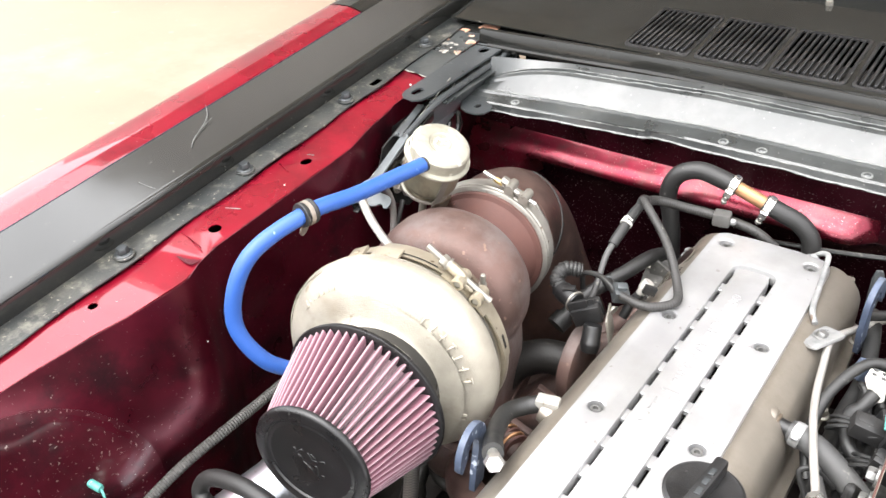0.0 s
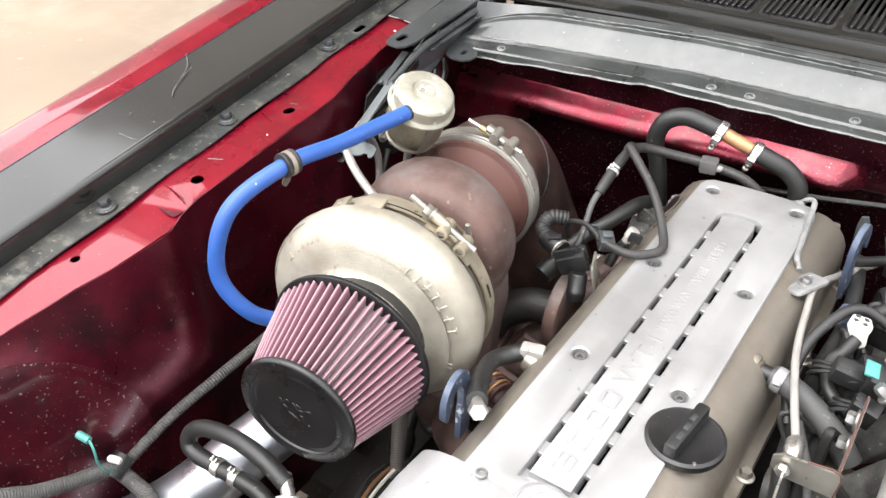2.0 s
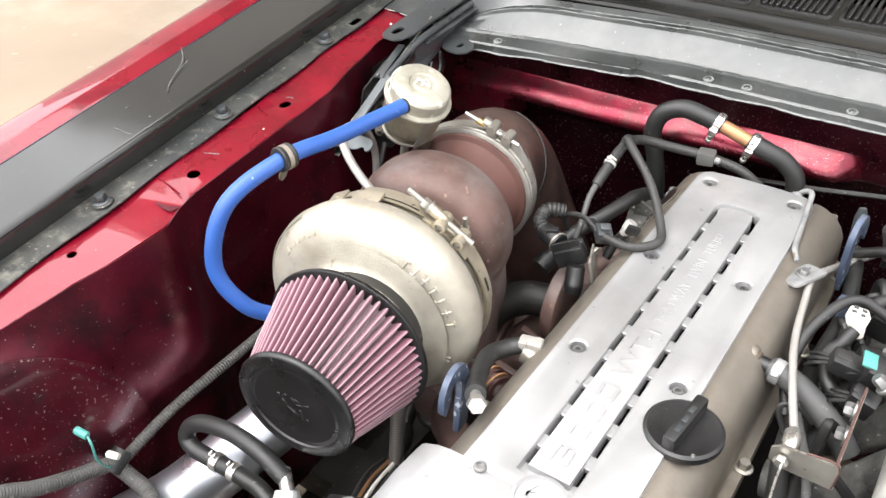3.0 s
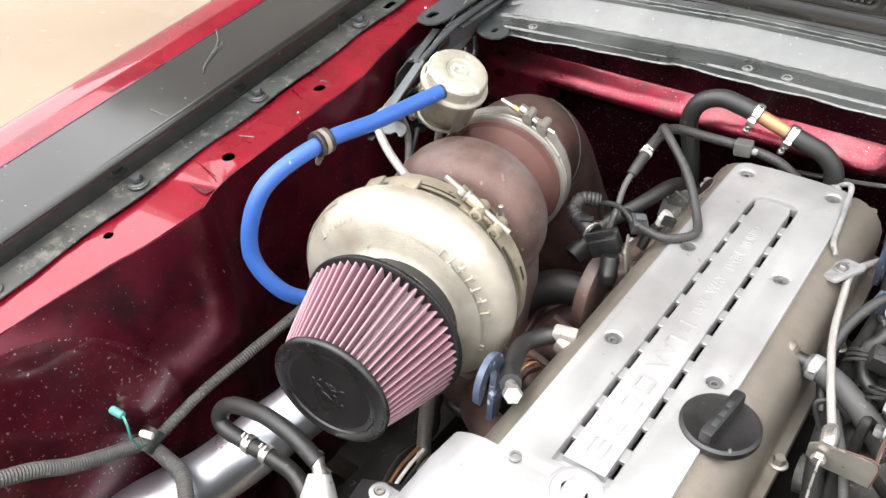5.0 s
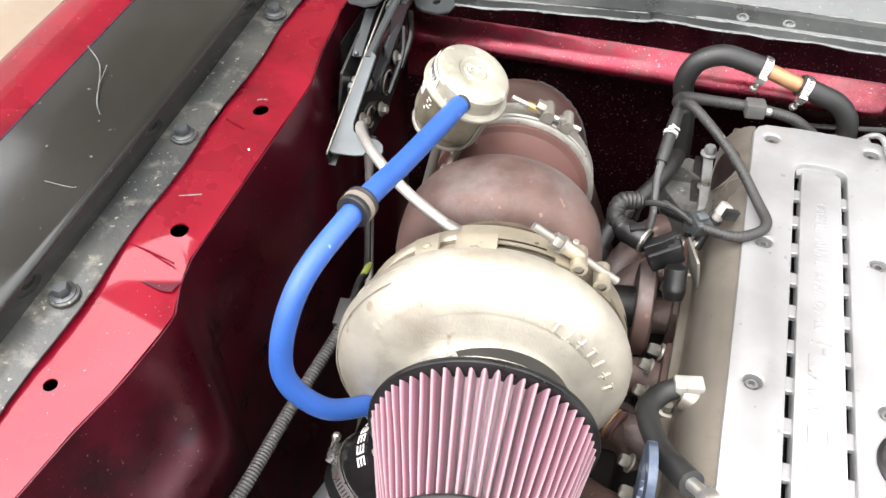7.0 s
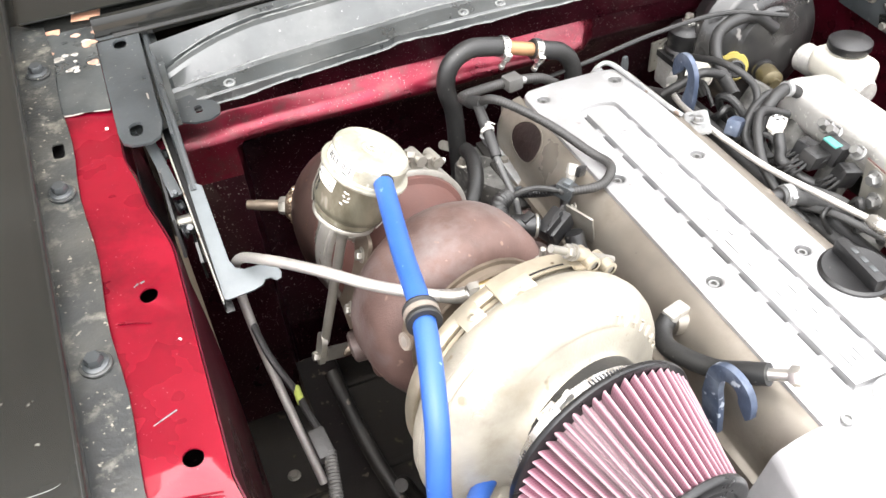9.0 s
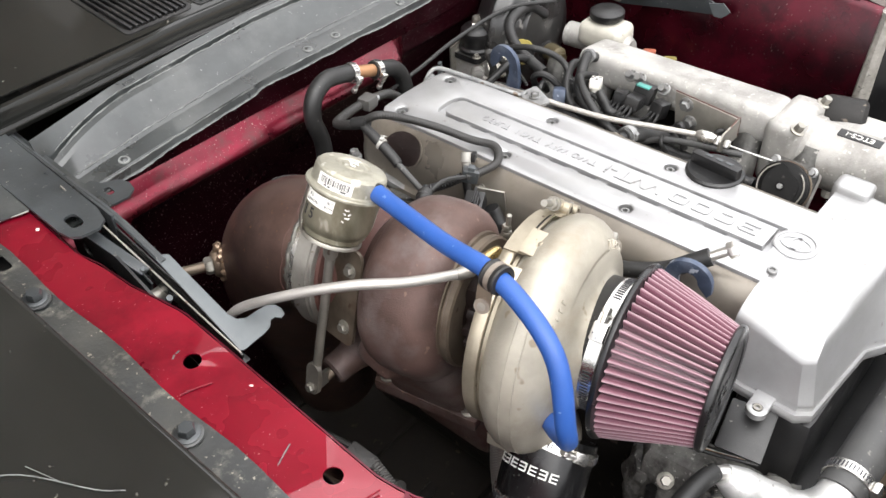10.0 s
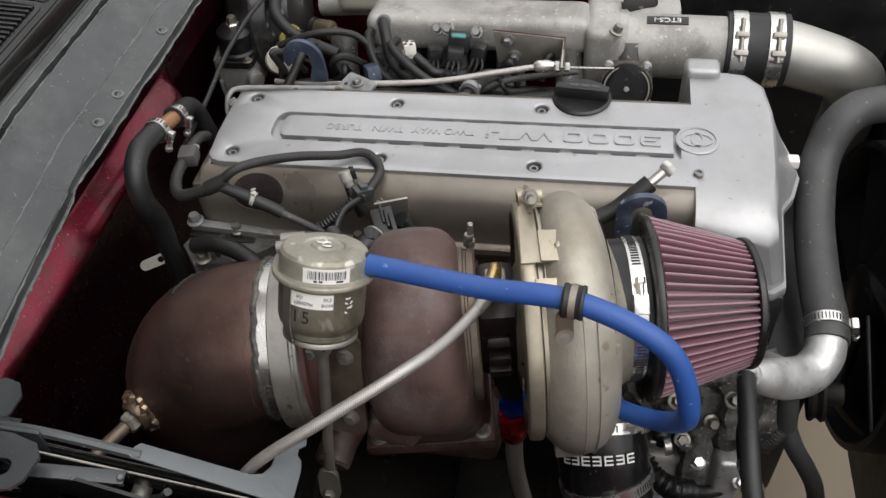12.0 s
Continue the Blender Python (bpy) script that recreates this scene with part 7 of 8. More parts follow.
def hook(at, yaw, size, label, lean=0.0):
    """A flat forged hook, open on one side."""
    ob = thing("lifting_hook", label, "lifting hook", at, "lifting hooks")
    r = size
    out = [(-r * 0.75, -r * 2.2), (-r * 1.05, -r * 0.9), (-r, 0.0)]
    out += [(r * math.cos(a), r * math.sin(a)) for a in np.linspace(math.pi, 0, 14)]
    out += [(r * 1.02, -r * 0.25), (r * 0.86, -r * 0.5), (r * 0.6, -r * 0.25), (r * 0.4, 0.0)]
    out += [(r * 0.4 * math.cos(a), r * 0.42 * math.sin(a)) for a in np.linspace(0.15, math.pi, 10)]
    out += [(-r * 0.38, -r * 0.4), (-r * 0.22, -r * 0.9), (0.0, -r * 2.2)]
    part("hook", plate(out, 0.007, Matrix.Translation(at) @ pose(0, 0, 0, 90, lean, yaw), (), None, None, 0.0012), BLUE_STEEL, ob)
    return ob


hook((-0.068, 0.064, 0.865), -83, 0.0275, "chalky blue-black lifting hook by the exhaust side")
hook((0.189, 0.526, 0.868), 84, 0.0295, "chalky blue-black lifting hook by the intake side")

# ---- front left: small hoses and harness ----
harness = thing("main_harness", "dusty ribbed harness along the inner fender", "wiring", (-0.43, 0.0, 0.69))
part("conduit", tube([(-0.41, 0.235, 0.745), (-0.428, 0.121, 0.717), (-0.432, 0.04, 0.71), (-0.444, -0.029, 0.693), (-0.449, -0.105, 0.671)], 0.0068, 12, 8, None, 0.0012, 0.0036), LOOM_PALE, harness)
part("lower_conduit", tube([(-0.444, -0.1, 0.681), (-0.448, -0.112, 0.682), (-0.45, -0.131, 0.69), (-0.45, -0.163, 0.706), (-0.45, -0.2, 0.728), (-0.45, -0.24, 0.76), (-0.455, -0.32, 0.8)], 0.0088, 12, 8, None, 0.0012, 0.0036), LOOM_PALE, harness)
part("branch_conduit", tube([(-0.45, -0.107, 0.671), (-0.425, -0.105, 0.662), (-0.387, -0.111, 0.66), (-0.35, -0.14, 0.64)], 0.0095, 12, 8, None, 0.0012, 0.0036), LOOM_PALE, harness)
part("small_plug", lathe([(0.004, 0), (0.0045, 0.003), (0.0045, 0.014), (0.003, 0.016)], (-0.432, -0.108, 0.7), (-0.8, -0.3, 0.1), 12), WHITE_PLASTIC, harness, "white wire plug")
part("tape", lathe([(0.011, -0.014), (0.012, 0.0), (0.011, 0.014)], (-0.446, -0.106, 0.682), (0.1, -0.8, -0.4), 14), RUBBER, harness)
part("connector", box((0.018, 0.035, 0.016), (-0.415, 0.246, 0.746), 0.003, (12, 0, 6)), RUBBER_DUSTY, harness, "grey loom connector")
part("upper_wire", tube([(-0.413, 0.262, 0.75), (-0.419, 0.30, 0.748), (-0.421, 0.325, 0.742), (-0.44, 0.38, 0.77), (-0.452, 0.44, 0.85)], 0.0042, 8, 8), RUBBER, harness)
part("tape_mark", lathe([(0.0046, -0.011), (0.0046, 0.011)], (-0.4205, 0.322, 0.7428), (-0.03, 1, 0.0), 10), GREEN_YELLOW, harness, "green-yellow marking tape")
teal = thing("loose_plug", "teal wire plug on a green wire", "plug", (-0.42, -0.14, 0.76))
part("plug_end", lathe([(0.0042, 0), (0.0046, 0.001), (0.0001, 0.002)], (-0.4305, -0.1387, 0.7738), (-0.7, -0.1, 0.1), 12), WHITE_PLASTIC, teal, "white plug end")
part("plug", lathe([(0.0042, 0), (0.0047, 0.003), (0.0047, 0.015), (0.0042, 0.0165)], (-0.419, -0.137, 0.772), (-0.7, -0.1, 0.1), 12), TEAL, teal)
part("wire", tube([(-0.419, -0.137, 0.772), (-0.41, -0.14, 0.765), (-0.412, -0.14, 0.74), (-0.43, -0.125, 0.70), (-0.448, -0.11, 0.68)], 0.0015, 6, 6), TEAL, teal)
fh = thing("coolant_bypass_hose", "black looped hose with spring clamps", "hose", (-0.2, -0.11, 0.8))
part("hose", tube([(-0.205, -0.055, 0.763), (-0.24, -0.051, 0.774), (-0.285, -0.049, 0.776), (-0.33, -0.05, 0.765), (-0.352, -0.054, 0.752), (-0.358, -0.06, 0.736), (-0.345, -0.063, 0.727), (-0.31, -0.06, 0.722), (-0.275, -0.058, 0.72), (-0.24, -0.06, 0.718), (-0.2, -0.075, 0.705)], 0.0098, 16, 8), RUBBER, fh)
for cx, cy, cz in ((-0.312, -0.0602, 0.7222), (-0.286, -0.0584, 0.7205)):
    clamp_ring = part("spring_clamp", lathe([(0.01, -0.0045), (0.0112, -0.0045), (0.0112, 0.0045), (0.01, 0.0045)], (cx, cy, cz), (1, 0.06, -0.05), 20), STEEL, fh, "bright spring clamp")
    for dx in (-0.003, 0.003):
        part("ear", box((0.002, 0.006, 0.009), (cx + dx, cy - 0.002, cz + 0.0135), 0.0006, (15, 0, 0)), STEEL, clamp_ring)
part("pipe_end", lathe([(0.0075, -0.01), (0.0075, 0.016)], (-0.205, -0.055, 0.763), (0.7, -0.55, -0.3), 14), STEEL, fh)

# thermostat housing, radiator hose, accessories at the front
therm = thing("thermostat_housing", "corroded aluminium water outlet elbow", "water outlet", (-0.09, -0.16, 0.66))
part("elbow", tube([(-0.197, -0.062, 0.757), (-0.186, -0.078, 0.74), (-0.168, -0.108, 0.715), (-0.15, -0.137, 0.704), (-0.128, -0.155, 0.712), (-0.098, -0.159, 0.723)], [0.012, 0.02, 0.024, 0.0235, 0.0225, 0.022], 24, 8), CAST_SILVER, therm)
part("leg", tube([(-0.165, -0.112, 0.712), (-0.125, -0.105, 0.67), (-0.08, -0.09, 0.62)], [0.019, 0.021, 0.022], 20, 6), DUSTY_ALU, therm)
part("flange", box((0.05, 0.03, 0.055), (-0.07, -0.085, 0.605), 0.008, (0, 0, 10)), DUSTY_ALU, therm)
single("radiator_hose", tube([(-0.115, -0.158, 0.719), (-0.09, -0.16, 0.724), (-0.05, -0.161, 0.72), (0.0, -0.162, 0.72), (0.08, -0.165, 0.733), (0.154, -0.175, 0.765), (0.19, -0.2, 0.803), (0.22, -0.245, 0.805), (0.245, -0.32, 0.79)], 0.0245, 24, 8), HOSE_GREY, "thick dusty upper radiator hose", "hose")
worm_clamp((-0.096, -0.1595, 0.723), (1, -0.05, 0.1), 0.0252, 0.014, (0.0, -1, 0.25), "bright worm clamp on the radiator hose")
small = single("bypass_hose", tube([(-0.09, -0.1, 0.6), (-0.082, -0.102, 0.57), (-0.08, -0.125, 0.44), (-0.08, -0.155, 0.3)], 0.0155, 16, 8), RUBBER, "thin black hose hanging from the water outlet", "hose")


def rough_block(size, at, turn, amp, cuts=9, seed=0.0):
    """A sand-cast lump: a block with rounded corners and an uneven skin."""
    bm = box(size, (0, 0, 0), min(size) * 0.22, None, None, 2)
    bmesh.ops.subdivide_edges(bm, edges=[e for e in bm.edges if e.calc_length() > min(size) * 0.5], cuts=cuts, use_grid_fill=True)
    bm.normal_update()
    for v in bm.verts:
        q = v.co * 55 + Vector((seed, seed * 2, 0))
        v.co += v.normal * (amp * noise.noise(q) + amp * 0.5 * noise.noise(q * 2.7))
    bmesh.ops.transform(bm, matrix=Matrix.Translation(at) @ pose(0, 0, 0, *turn), verts=bm.verts)
    return bm


block = thing("pump_bracket", "pale flecked cast bracket and pump at the engine front", "engine bracket", (-0.15, -0.06, 0.5))
for at, size, turn in (((-0.125, -0.02, 0.62), (0.07, 0.14, 0.085), (6, 12, 10)), ((-0.168, -0.032, 0.585), (0.032, 0.034, 0.15), (4, 14, 12)), ((-0.15, -0.08, 0.63), (0.05, 0.07, 0.07), (0, 20, 20)),
                       ((-0.14, 0.035, 0.6), (0.06, 0.06, 0.06), (12, 8, 30)), ((-0.12, -0.11, 0.64), (0.07, 0.04, 0.05), (0, 8, 14))):
    part("casting", rough_block(size, at, turn, 0.006, 9, 40 * at[1]), CASTING, block, "rough grey casting flecked white")
part("web", plate([(-0.05, -0.03), (0.04, -0.045), (0.05, 0.0), (0.02, 0.04), (-0.04, 0.035)], 0.012, Matrix.Translation((-0.162, -0.075, 0.575)) @ pose(0, 0, 0, 80, 0, 80), [disc(0.01, -0.005, 0.013)], None, None, 0.002), CASTING, block)
part("pump", lathe([(0.014, 0), (0.024, 0.006), (0.026, 0.022), (0.02, 0.035), (0.009, 0.04)], (-0.14, -0.06, 0.57), (-0.8, -0.4, 0.3), 28), GRIMY, block)
for at, ax in (((-0.172, 0.004, 0.655), (-0.5, -0.3, 0.8)), ((-0.168, -0.06, 0.662), (-0.5, -0.3, 0.8)), ((-0.18, -0.04, 0.63), (-0.7, -0.3, 0.6)), ((-0.185, -0.012, 0.592), (-0.6, 0, 0.8))):
    bolt(at, ax, 0.007, 0.009, STEEL_DULL, block)
valve = thing("vacuum_valve", "small black valve with a bright spring clip", "valve", (-0.18, 0.02, 0.6))
part("stem", lathe([(0.009, 0), (0.011, 0.004), (0.011, 0.022), (0.007, 0.026), (0.007, 0.05)], (-0.188, 0.012, 0.585), (0.25, 0.1, 1), 18), BLACK_PLASTIC, valve)
part("spring_clip", lathe([(0.0095, -0.004), (0.0115, -0.004), (0.0115, 0.004), (0.0095, 0.004)], (-0.196, 0.006, 0.592), (0.2, -1, 0.1), 18), STEEL, valve, "bright spring clip")
for dy in (-0.022, 0.02):
    part("clip_ear", box((0.004, 0.009, 0.012), (-0.198, 0.006 + dy, 0.596), 0.001, (20, 0, 10)), STEEL, valve)
alternator = thing("alternator", "pale grey alternator with slotted end cover", "alternator", (-0.16, -0.02, 0.4))
part("body", box((0.075, 0.1, 0.14), (-0.165, -0.006, 0.47), 0.014, (6, 14, 8), None, 3), DUSTY_ALU, alternator, "cast grey housing")
part("end_cover", box((0.05, 0.034, 0.13), (-0.185, -0.07, 0.49), 0.008, (6, 14, 8), None, 3), CAST_SILVER, alternator, "pale end cover")
for k in range(4):
    part("vent_slot", box((0.004, 0.03, 0.0085), (-0.2085 - 0.0035 * k * -1, -0.012 - 0.001 * k, 0.522 - 0.021 * k), 0.002, (6, 14, 8)), BLACK_PLASTIC, alternator, "dark cooling slot")
for at in ((-0.19, -0.035, 0.552), (-0.192, 0.03, 0.548), (-0.2, -0.09, 0.53)):
    bolt(at, (-0.5, -0.1, 0.85), 0.0075, 0.01, STEEL, alternator)
part("boot", tube([(-0.2, 0.03, 0.556), (-0.215, 0.018, 0.548), (-0.22, -0.006, 0.532), (-0.212, -0.03, 0.515)], 0.0135, 14, 6, None, 0.004, 0.009), BLACK_PLASTIC, alternator, "ribbed black cable boot")
part("cable", tube([(-0.212, -0.03, 0.515), (-0.205, -0.055, 0.505), (-0.19, -0.085, 0.508), (-0.16, -0.11, 0.53)], 0.0085, 12, 6), RUBBER, alternator)
shield = thing("belt_shield", "black belt shield and pulleys at the engine front", "belt cover", (0.03, -0.142, 0.3))
part("panel", box((0.28, 0.07, 0.34), (0.05, -0.142, 0.48), 0.012), BLACK_PLASTIC, shield)
part("idler", lathe([(0.03, 0), (0.035, 0.004), (0.03, 0.012), (0.035, 0.02), (0.03, 0.024)], (-0.02, -0.19, 0.6), (0.2, -1, 0), 32), DARK_METAL, shield)
part("rear_pulley", lathe([(0.02, 0), (0.034, 0.002), (0.036, 0.006), (0.031, 0.012), (0.036, 0.018), (0.034, 0.022), (0.012, 0.022)], (-0.11, -0.16, 0.61), (-0.1, -1, 0.15), 32), DARK_METAL, shield, "dark idler pulley")
part("pulley_hub", lathe([(0.012, 0), (0.014, 0.004), (0.014, 0.02), (0.009, 0.022)], (-0.112, -0.182, 0.613), (-0.1, -1, 0.15), 20), DARK_METAL, shield)
branch = thing("taped_loom", "grey taped loom branching into ribbed conduit", "wiring", (-0.14, -0.13, 0.6))
part("taped_stem", tube([(-0.15, -0.125, 0.665), (-0.158, -0.128, 0.64), (-0.162, -0.132, 0.61)], [0.011, 0.0125, 0.0125], 12, 6), HOSE_GREY, branch, "loom wrapped in dusty tape")
part("conduit", tube([(-0.162, -0.132, 0.612), (-0.165, -0.118, 0.58), (-0.16, -0.1, 0.545), (-0.15, -0.095, 0.5)], 0.0115, 12, 8, None, 0.002, 0.005), RUBBER_DUSTY, branch)
part("hose", tube([(-0.162, -0.132, 0.61), (-0.168, -0.15, 0.57), (-0.165, -0.175, 0.52), (-0.16, -0.2, 0.46), (-0.17, -0.22, 0.38)], 0.0115, 12, 8, None, 0.0006, 0.004), HOSE_GREY, branch)
for k in range(5):
    single("engine_wire", tube([(-0.17 + 0.006 * k, 0.06, 0.70), (-0.165 + 0.006 * k, 0.02, 0.715 - 0.004 * k), (-0.15 + 0.004 * k, -0.03, 0.715 - 0.003 * k), (-0.12, -0.075, 0.70)], 0.0022, 7, 6), (RUBBER, COPPER, WHITE_PLASTIC, RUBBER_DUSTY, RUBBER)[k], "thin loose wire below the air filter", "wire", "loose wires")
single("brown_wire", tube([(-0.035, -0.19, 0.66), (-0.04, -0.2, 0.58), (-0.03, -0.225, 0.5), (-0.03, -0.27, 0.43), (-0.045, -0.31, 0.4), (-0.07, -0.36, 0.38)], 0.004, 9, 6), mat("brown_sleeve", (0.07, 0.045, 0.025), 0.6, 0.0, 0.2, 30, 0.1), "thin brown sleeved wire before the engine", "wire")
white_box = thing("front_plate", "silver bracket plate before the timing cover", "bracket", (-0.1, -0.12, 0.76))
part("plate", box((0.06, 0.05, 0.006), (-0.13, -0.055, 0.755), 0.002, (0, -20, 10)), BLACK_PLASTIC, white_box)

# radiator with black fan shroud
radiator = thing("radiator", "black radiator with a plastic fan shroud", "radiator", (0.05, -0.42, 0.3))
part("core", box((0.72, 0.05, 0.5), (0.08, -0.335, 0.55), 0.008), DARK_METAL, radiator)
part("tank", box((0.76, 0.06, 0.06), (0.08, -0.335, 0.83), 0.015), BLACK_PLASTIC, radiator)
part("shroud", lathe([(0.22, 0.0), (0.22, 0.05), (0.21, 0.05), (0.2, 0.0)], (0.1, -0.31, 0.56), (0, 1, 0), 56, None, False), BLACK_PLASTIC, radiator)
for k in range(7):
    a = 2 * math.pi * k / 7
    c = Vector((0.1 + 0.115 * math.cos(a), -0.285, 0.56 + 0.115 * math.sin(a)))
    part("blade", box((0.17, 0.006, 0.06), c, 0.0025, pose(0, 0, 0, 0, -math.degrees(a), 0) @ pose(0, 0, 0, 28, 0, 0)), BLACK_PLASTIC, radiator)
part("hub", lathe([(0.045, 0), (0.045, 0.03), (0.03, 0.04)], (0.1, -0.3, 0.56), (0, 1, 0), 28), BLACK_PLASTIC, radiator)

part("shroud_panel", plate([(x + 0.08, y + 0.56) for x, y in rounded(0.7, 0.52, 0.05, 4)], 0.006, Matrix(((1, 0, 0, 0), (0, 0, 1, -0.312), (0, 1, 0, 0), (0, 0, 0, 1))), [disc(0.1, 0.56, 0.205, 48)]), BLACK_PLASTIC, radiator, "ribbed black shroud panel")
for k in range(9):
    part("rib", box((0.006, 0.02, 0.12), (-0.24 + 0.018 * k, -0.302, 0.74 - 0.004 * k * k * 0.3), 0.001, (0, 18 + 5 * k, 0)), BLACK_PLASTIC, radiator)

# tray added below the bay; its dark colour stands in for shaded ground
TRAY = mat("shaded_ground_tray", (0.02, 0.017, 0.014), 0.8, 0.0, 0.3, 10, 0.3, 80, 0.0, (0.08, 0.065, 0.045), 0.4, 40)
tray = thing("undertray", "added black tray standing for the shaded ground below the bay", "undertray", (-0.28, 0.47, 0.2))
part("panel", box((0.5, 0.9, 0.006), (-0.28, 0.47, 0.2), 0.002), TRAY, tray)
for k in range(4):
    part("rib", box((0.46, 0.012, 0.01), (-0.28, 0.15 + 0.2 * k, 0.207), 0.003), TRAY, tray)
    bolt((-0.45, 0.2 + 0.2 * k, 0.203), (0, 0, 1), 0.008, 0.005, STEEL_DULL, tray)

# crossmember and steering parts low in the bay
subframe = thing("subframe", "black steel crossmember low in the engine bay", "subframe", (-0.2, 0.2, 0.25))
part("beam", box((1.2, 0.09, 0.07), (0.0, 0.25, 0.28), 0.012), DARK_METAL, subframe)
part("rail", box((0.07, 1.6, 0.1), (-0.36, -0.1, 0.33), 0.015), DARK_METAL, subframe)
part("far_rail", box((0.07, 1.6, 0.1), (0.52, -0.1, 0.33), 0.015), DARK_METAL, subframe)
shaft = thing("steering_shaft", "black steering joint below the turbo", "steering shaft", (-0.33, 0.3, 0.45))
part("shaft", tube([(-0.36, 0.5, 0.55), (-0.34, 0.36, 0.5), (-0.3, 0.22, 0.45)], 0.011, 12, 4), DARK_METAL, shaft)
part("joint", lathe([(0.016, -0.02), (0.02, -0.01), (0.02, 0.01), (0.016, 0.02)], (-0.31, 0.25, 0.465), (0.3, -0.8, -0.3), 16), DARK_METAL, shaft)
part("lever", tube([(-0.33, 0.29, 0.55), (-0.32, 0.31, 0.52), (-0.3, 0.3, 0.47), (-0.26, 0.3, 0.46)], 0.009, 10, 6), DARK_METAL, shaft)

# ---- intake side ----
plenum = thing("intake_manifold", "dusty cast aluminium intake manifold", "intake manifold", (0.33, 0.3, 0.7))
part("plenum", box((0.082, 0.33, 0.054), (0.337, 0.3, 0.837), 0.02, (0, 8, 0), None, 5), DUSTY_ALU, plenum, "chalky aluminium plenum")
# runners and lower body take dark casting colours for the shade under the plenum
for k in range(6):
    y = 0.07 + 0.085 * k
    part("runner", tube([(0.2, y, 0.735), (0.24, y, 0.742), (0.275, y + 0.005, 0.765), (0.302, y + 0.01, 0.8), (0.318, y + 0.01, 0.825)], 0.021, 14, 5), GRIMY, plenum)
part("lower_body", box((0.05, 0.36, 0.05), (0.345, 0.29, 0.79), 0.012), DARK_METAL, plenum, "lower casting coloured dark for the shade under the plenum")
part("throttle_neck", box((0.105, 0.05, 0.1), (0.34, 0.118, 0.81), 0.014, None, None, 3), DUSTY_ALU, plenum)
for dx in (-0.045, 0.045):
    bolt((0.34 + dx, 0.1, 0.856), (0, -0.4, 1), 0.007, 0.01, STEEL_DULL, plenum)
tbody = thing("throttle_valve", "grey cast throttle valve with cable pulley", "throttle valve", (0.335, 0.02, 0.82))
part("bore", lathe([(0.05, 0.0), (0.05, 0.02), (0.046, 0.024), (0.045, 0.16), (0.047, 0.165), (0.047, 0.178)], (0.342, 0.105, 0.806), (-0.02, -1, 0.0), 44), DUSTY_ALU, tbody)
part("cover", box((0.05, 0.09, 0.035), (0.395, 0.05, 0.825), 0.012), DUSTY_ALU, tbody)
part("motor", lathe([(0.03, 0), (0.032, 0.004), (0.032, 0.05), (0.026, 0.056)], (0.40, 0.1, 0.83), (0.3, -1, 0.0), 28), DARK_METAL, tbody)
tag = part("name_plate", box((0.016, 0.058, 0.002), (0.336, 0.028, 0.8515), 0.0006, (0, -8, 0)), BLACK_PLASTIC, tbody, "black name plate with pale letters")
part("letters", text_mesh("ETCS-i", 0.0125, Matrix.Translation((0.336, 0.028, 0.8528)) @ pose(0, 0, 0, 0, -8, 0) @ pose(0, 0, 0, 0, 0, 90), 0.0004, 1.0, 1.1), LABEL_WHITE, tag)
P_AX = Vector((-0.82, 0, 0.55)).normalized()
P_C = Vector((0.232, 0.081, 0.807))
p_turn = basis(P_C, P_AX, (0, 1, 0))
part("pulley_housing", box((0.066, 0.064, 0.04), P_C - P_AX * 0.036, 0.008, p_turn.to_3x3().to_4x4(), None, 3), DUSTY_ALU, tbody, "pale cast pulley housing")
part("housing_flange", plate(rounded(0.076, 0.07, 0.012, 4), 0.006, p_turn @ Matrix.Translation((0, 0, -0.018))), GRIMY, tbody)
pulley = part("cable_pulley", lathe([(0.016, -0.012), (0.03, -0.01), (0.0345, -0.008), (0.0345, -0.004), (0.029, -0.001), (0.029, 0.002), (0.0345, 0.005), (0.0345, 0.008), (0.032, 0.0095), (0.012, 0.0105), (0.0001, 0.0105)], P_C, P_AX, 40), MATTE_BLACK, tbody, "black grooved cable pulley")
part("drum", lathe([(0.036, -0.009), (0.0366, -0.0085), (0.0366, -0.0072), (0.036, -0.0065)], P_C, P_AX, 40), CLAMP_OLD, pulley, "rubbed steel drum edge")
cam_plate = plate([(0.026 * math.cos(a) * (1 + 0.25 * math.sin(3 * a)), 0.024 * math.sin(a)) for a in np.linspace(0, 6.0, 22)], 0.0028, p_turn @ Matrix.Translation((0, 0, 0.0112)), [disc(0, 0, 0.006)])
part("cam_plate", cam_plate, MATTE_BLACK, pulley, "dark stamped lever plate")
part("return_spring", tube([p_turn @ Vector((0.0305 * math.cos(a), 0.0305 * math.sin(a), 0.0115 + 0.0002 * a)) for a in np.linspace(0.4, 5.6, 30)], 0.0011, 6, 1), STEEL_DULL, pulley, "coiled return spring")
part("shaft_nut", hexa(0.0042, 0.005, P_C + P_AX * 0.012, P_AX), BRACKET_GREY, pulley)
for dx, dy in ((0.031, -0.026), (0.031, 0.026), (-0.02, -0.03)):
    bolt(p_turn @ Vector((dx, dy, -0.012)), P_AX, 0.005, 0.006, BOLT_GREY, tbody)
band_hose = thing("intake_coupler", "black silicone coupler with two t-bolt clamps", "coupler", (0.34, -0.09, 0.82))
part("sleeve", lathe([(0.047, 0.0), (0.051, 0.001), (0.051, 0.085), (0.047, 0.086)], (0.34, -0.055, 0.806), (-0.03, -1, 0.0), 44), RUBBER, band_hose)
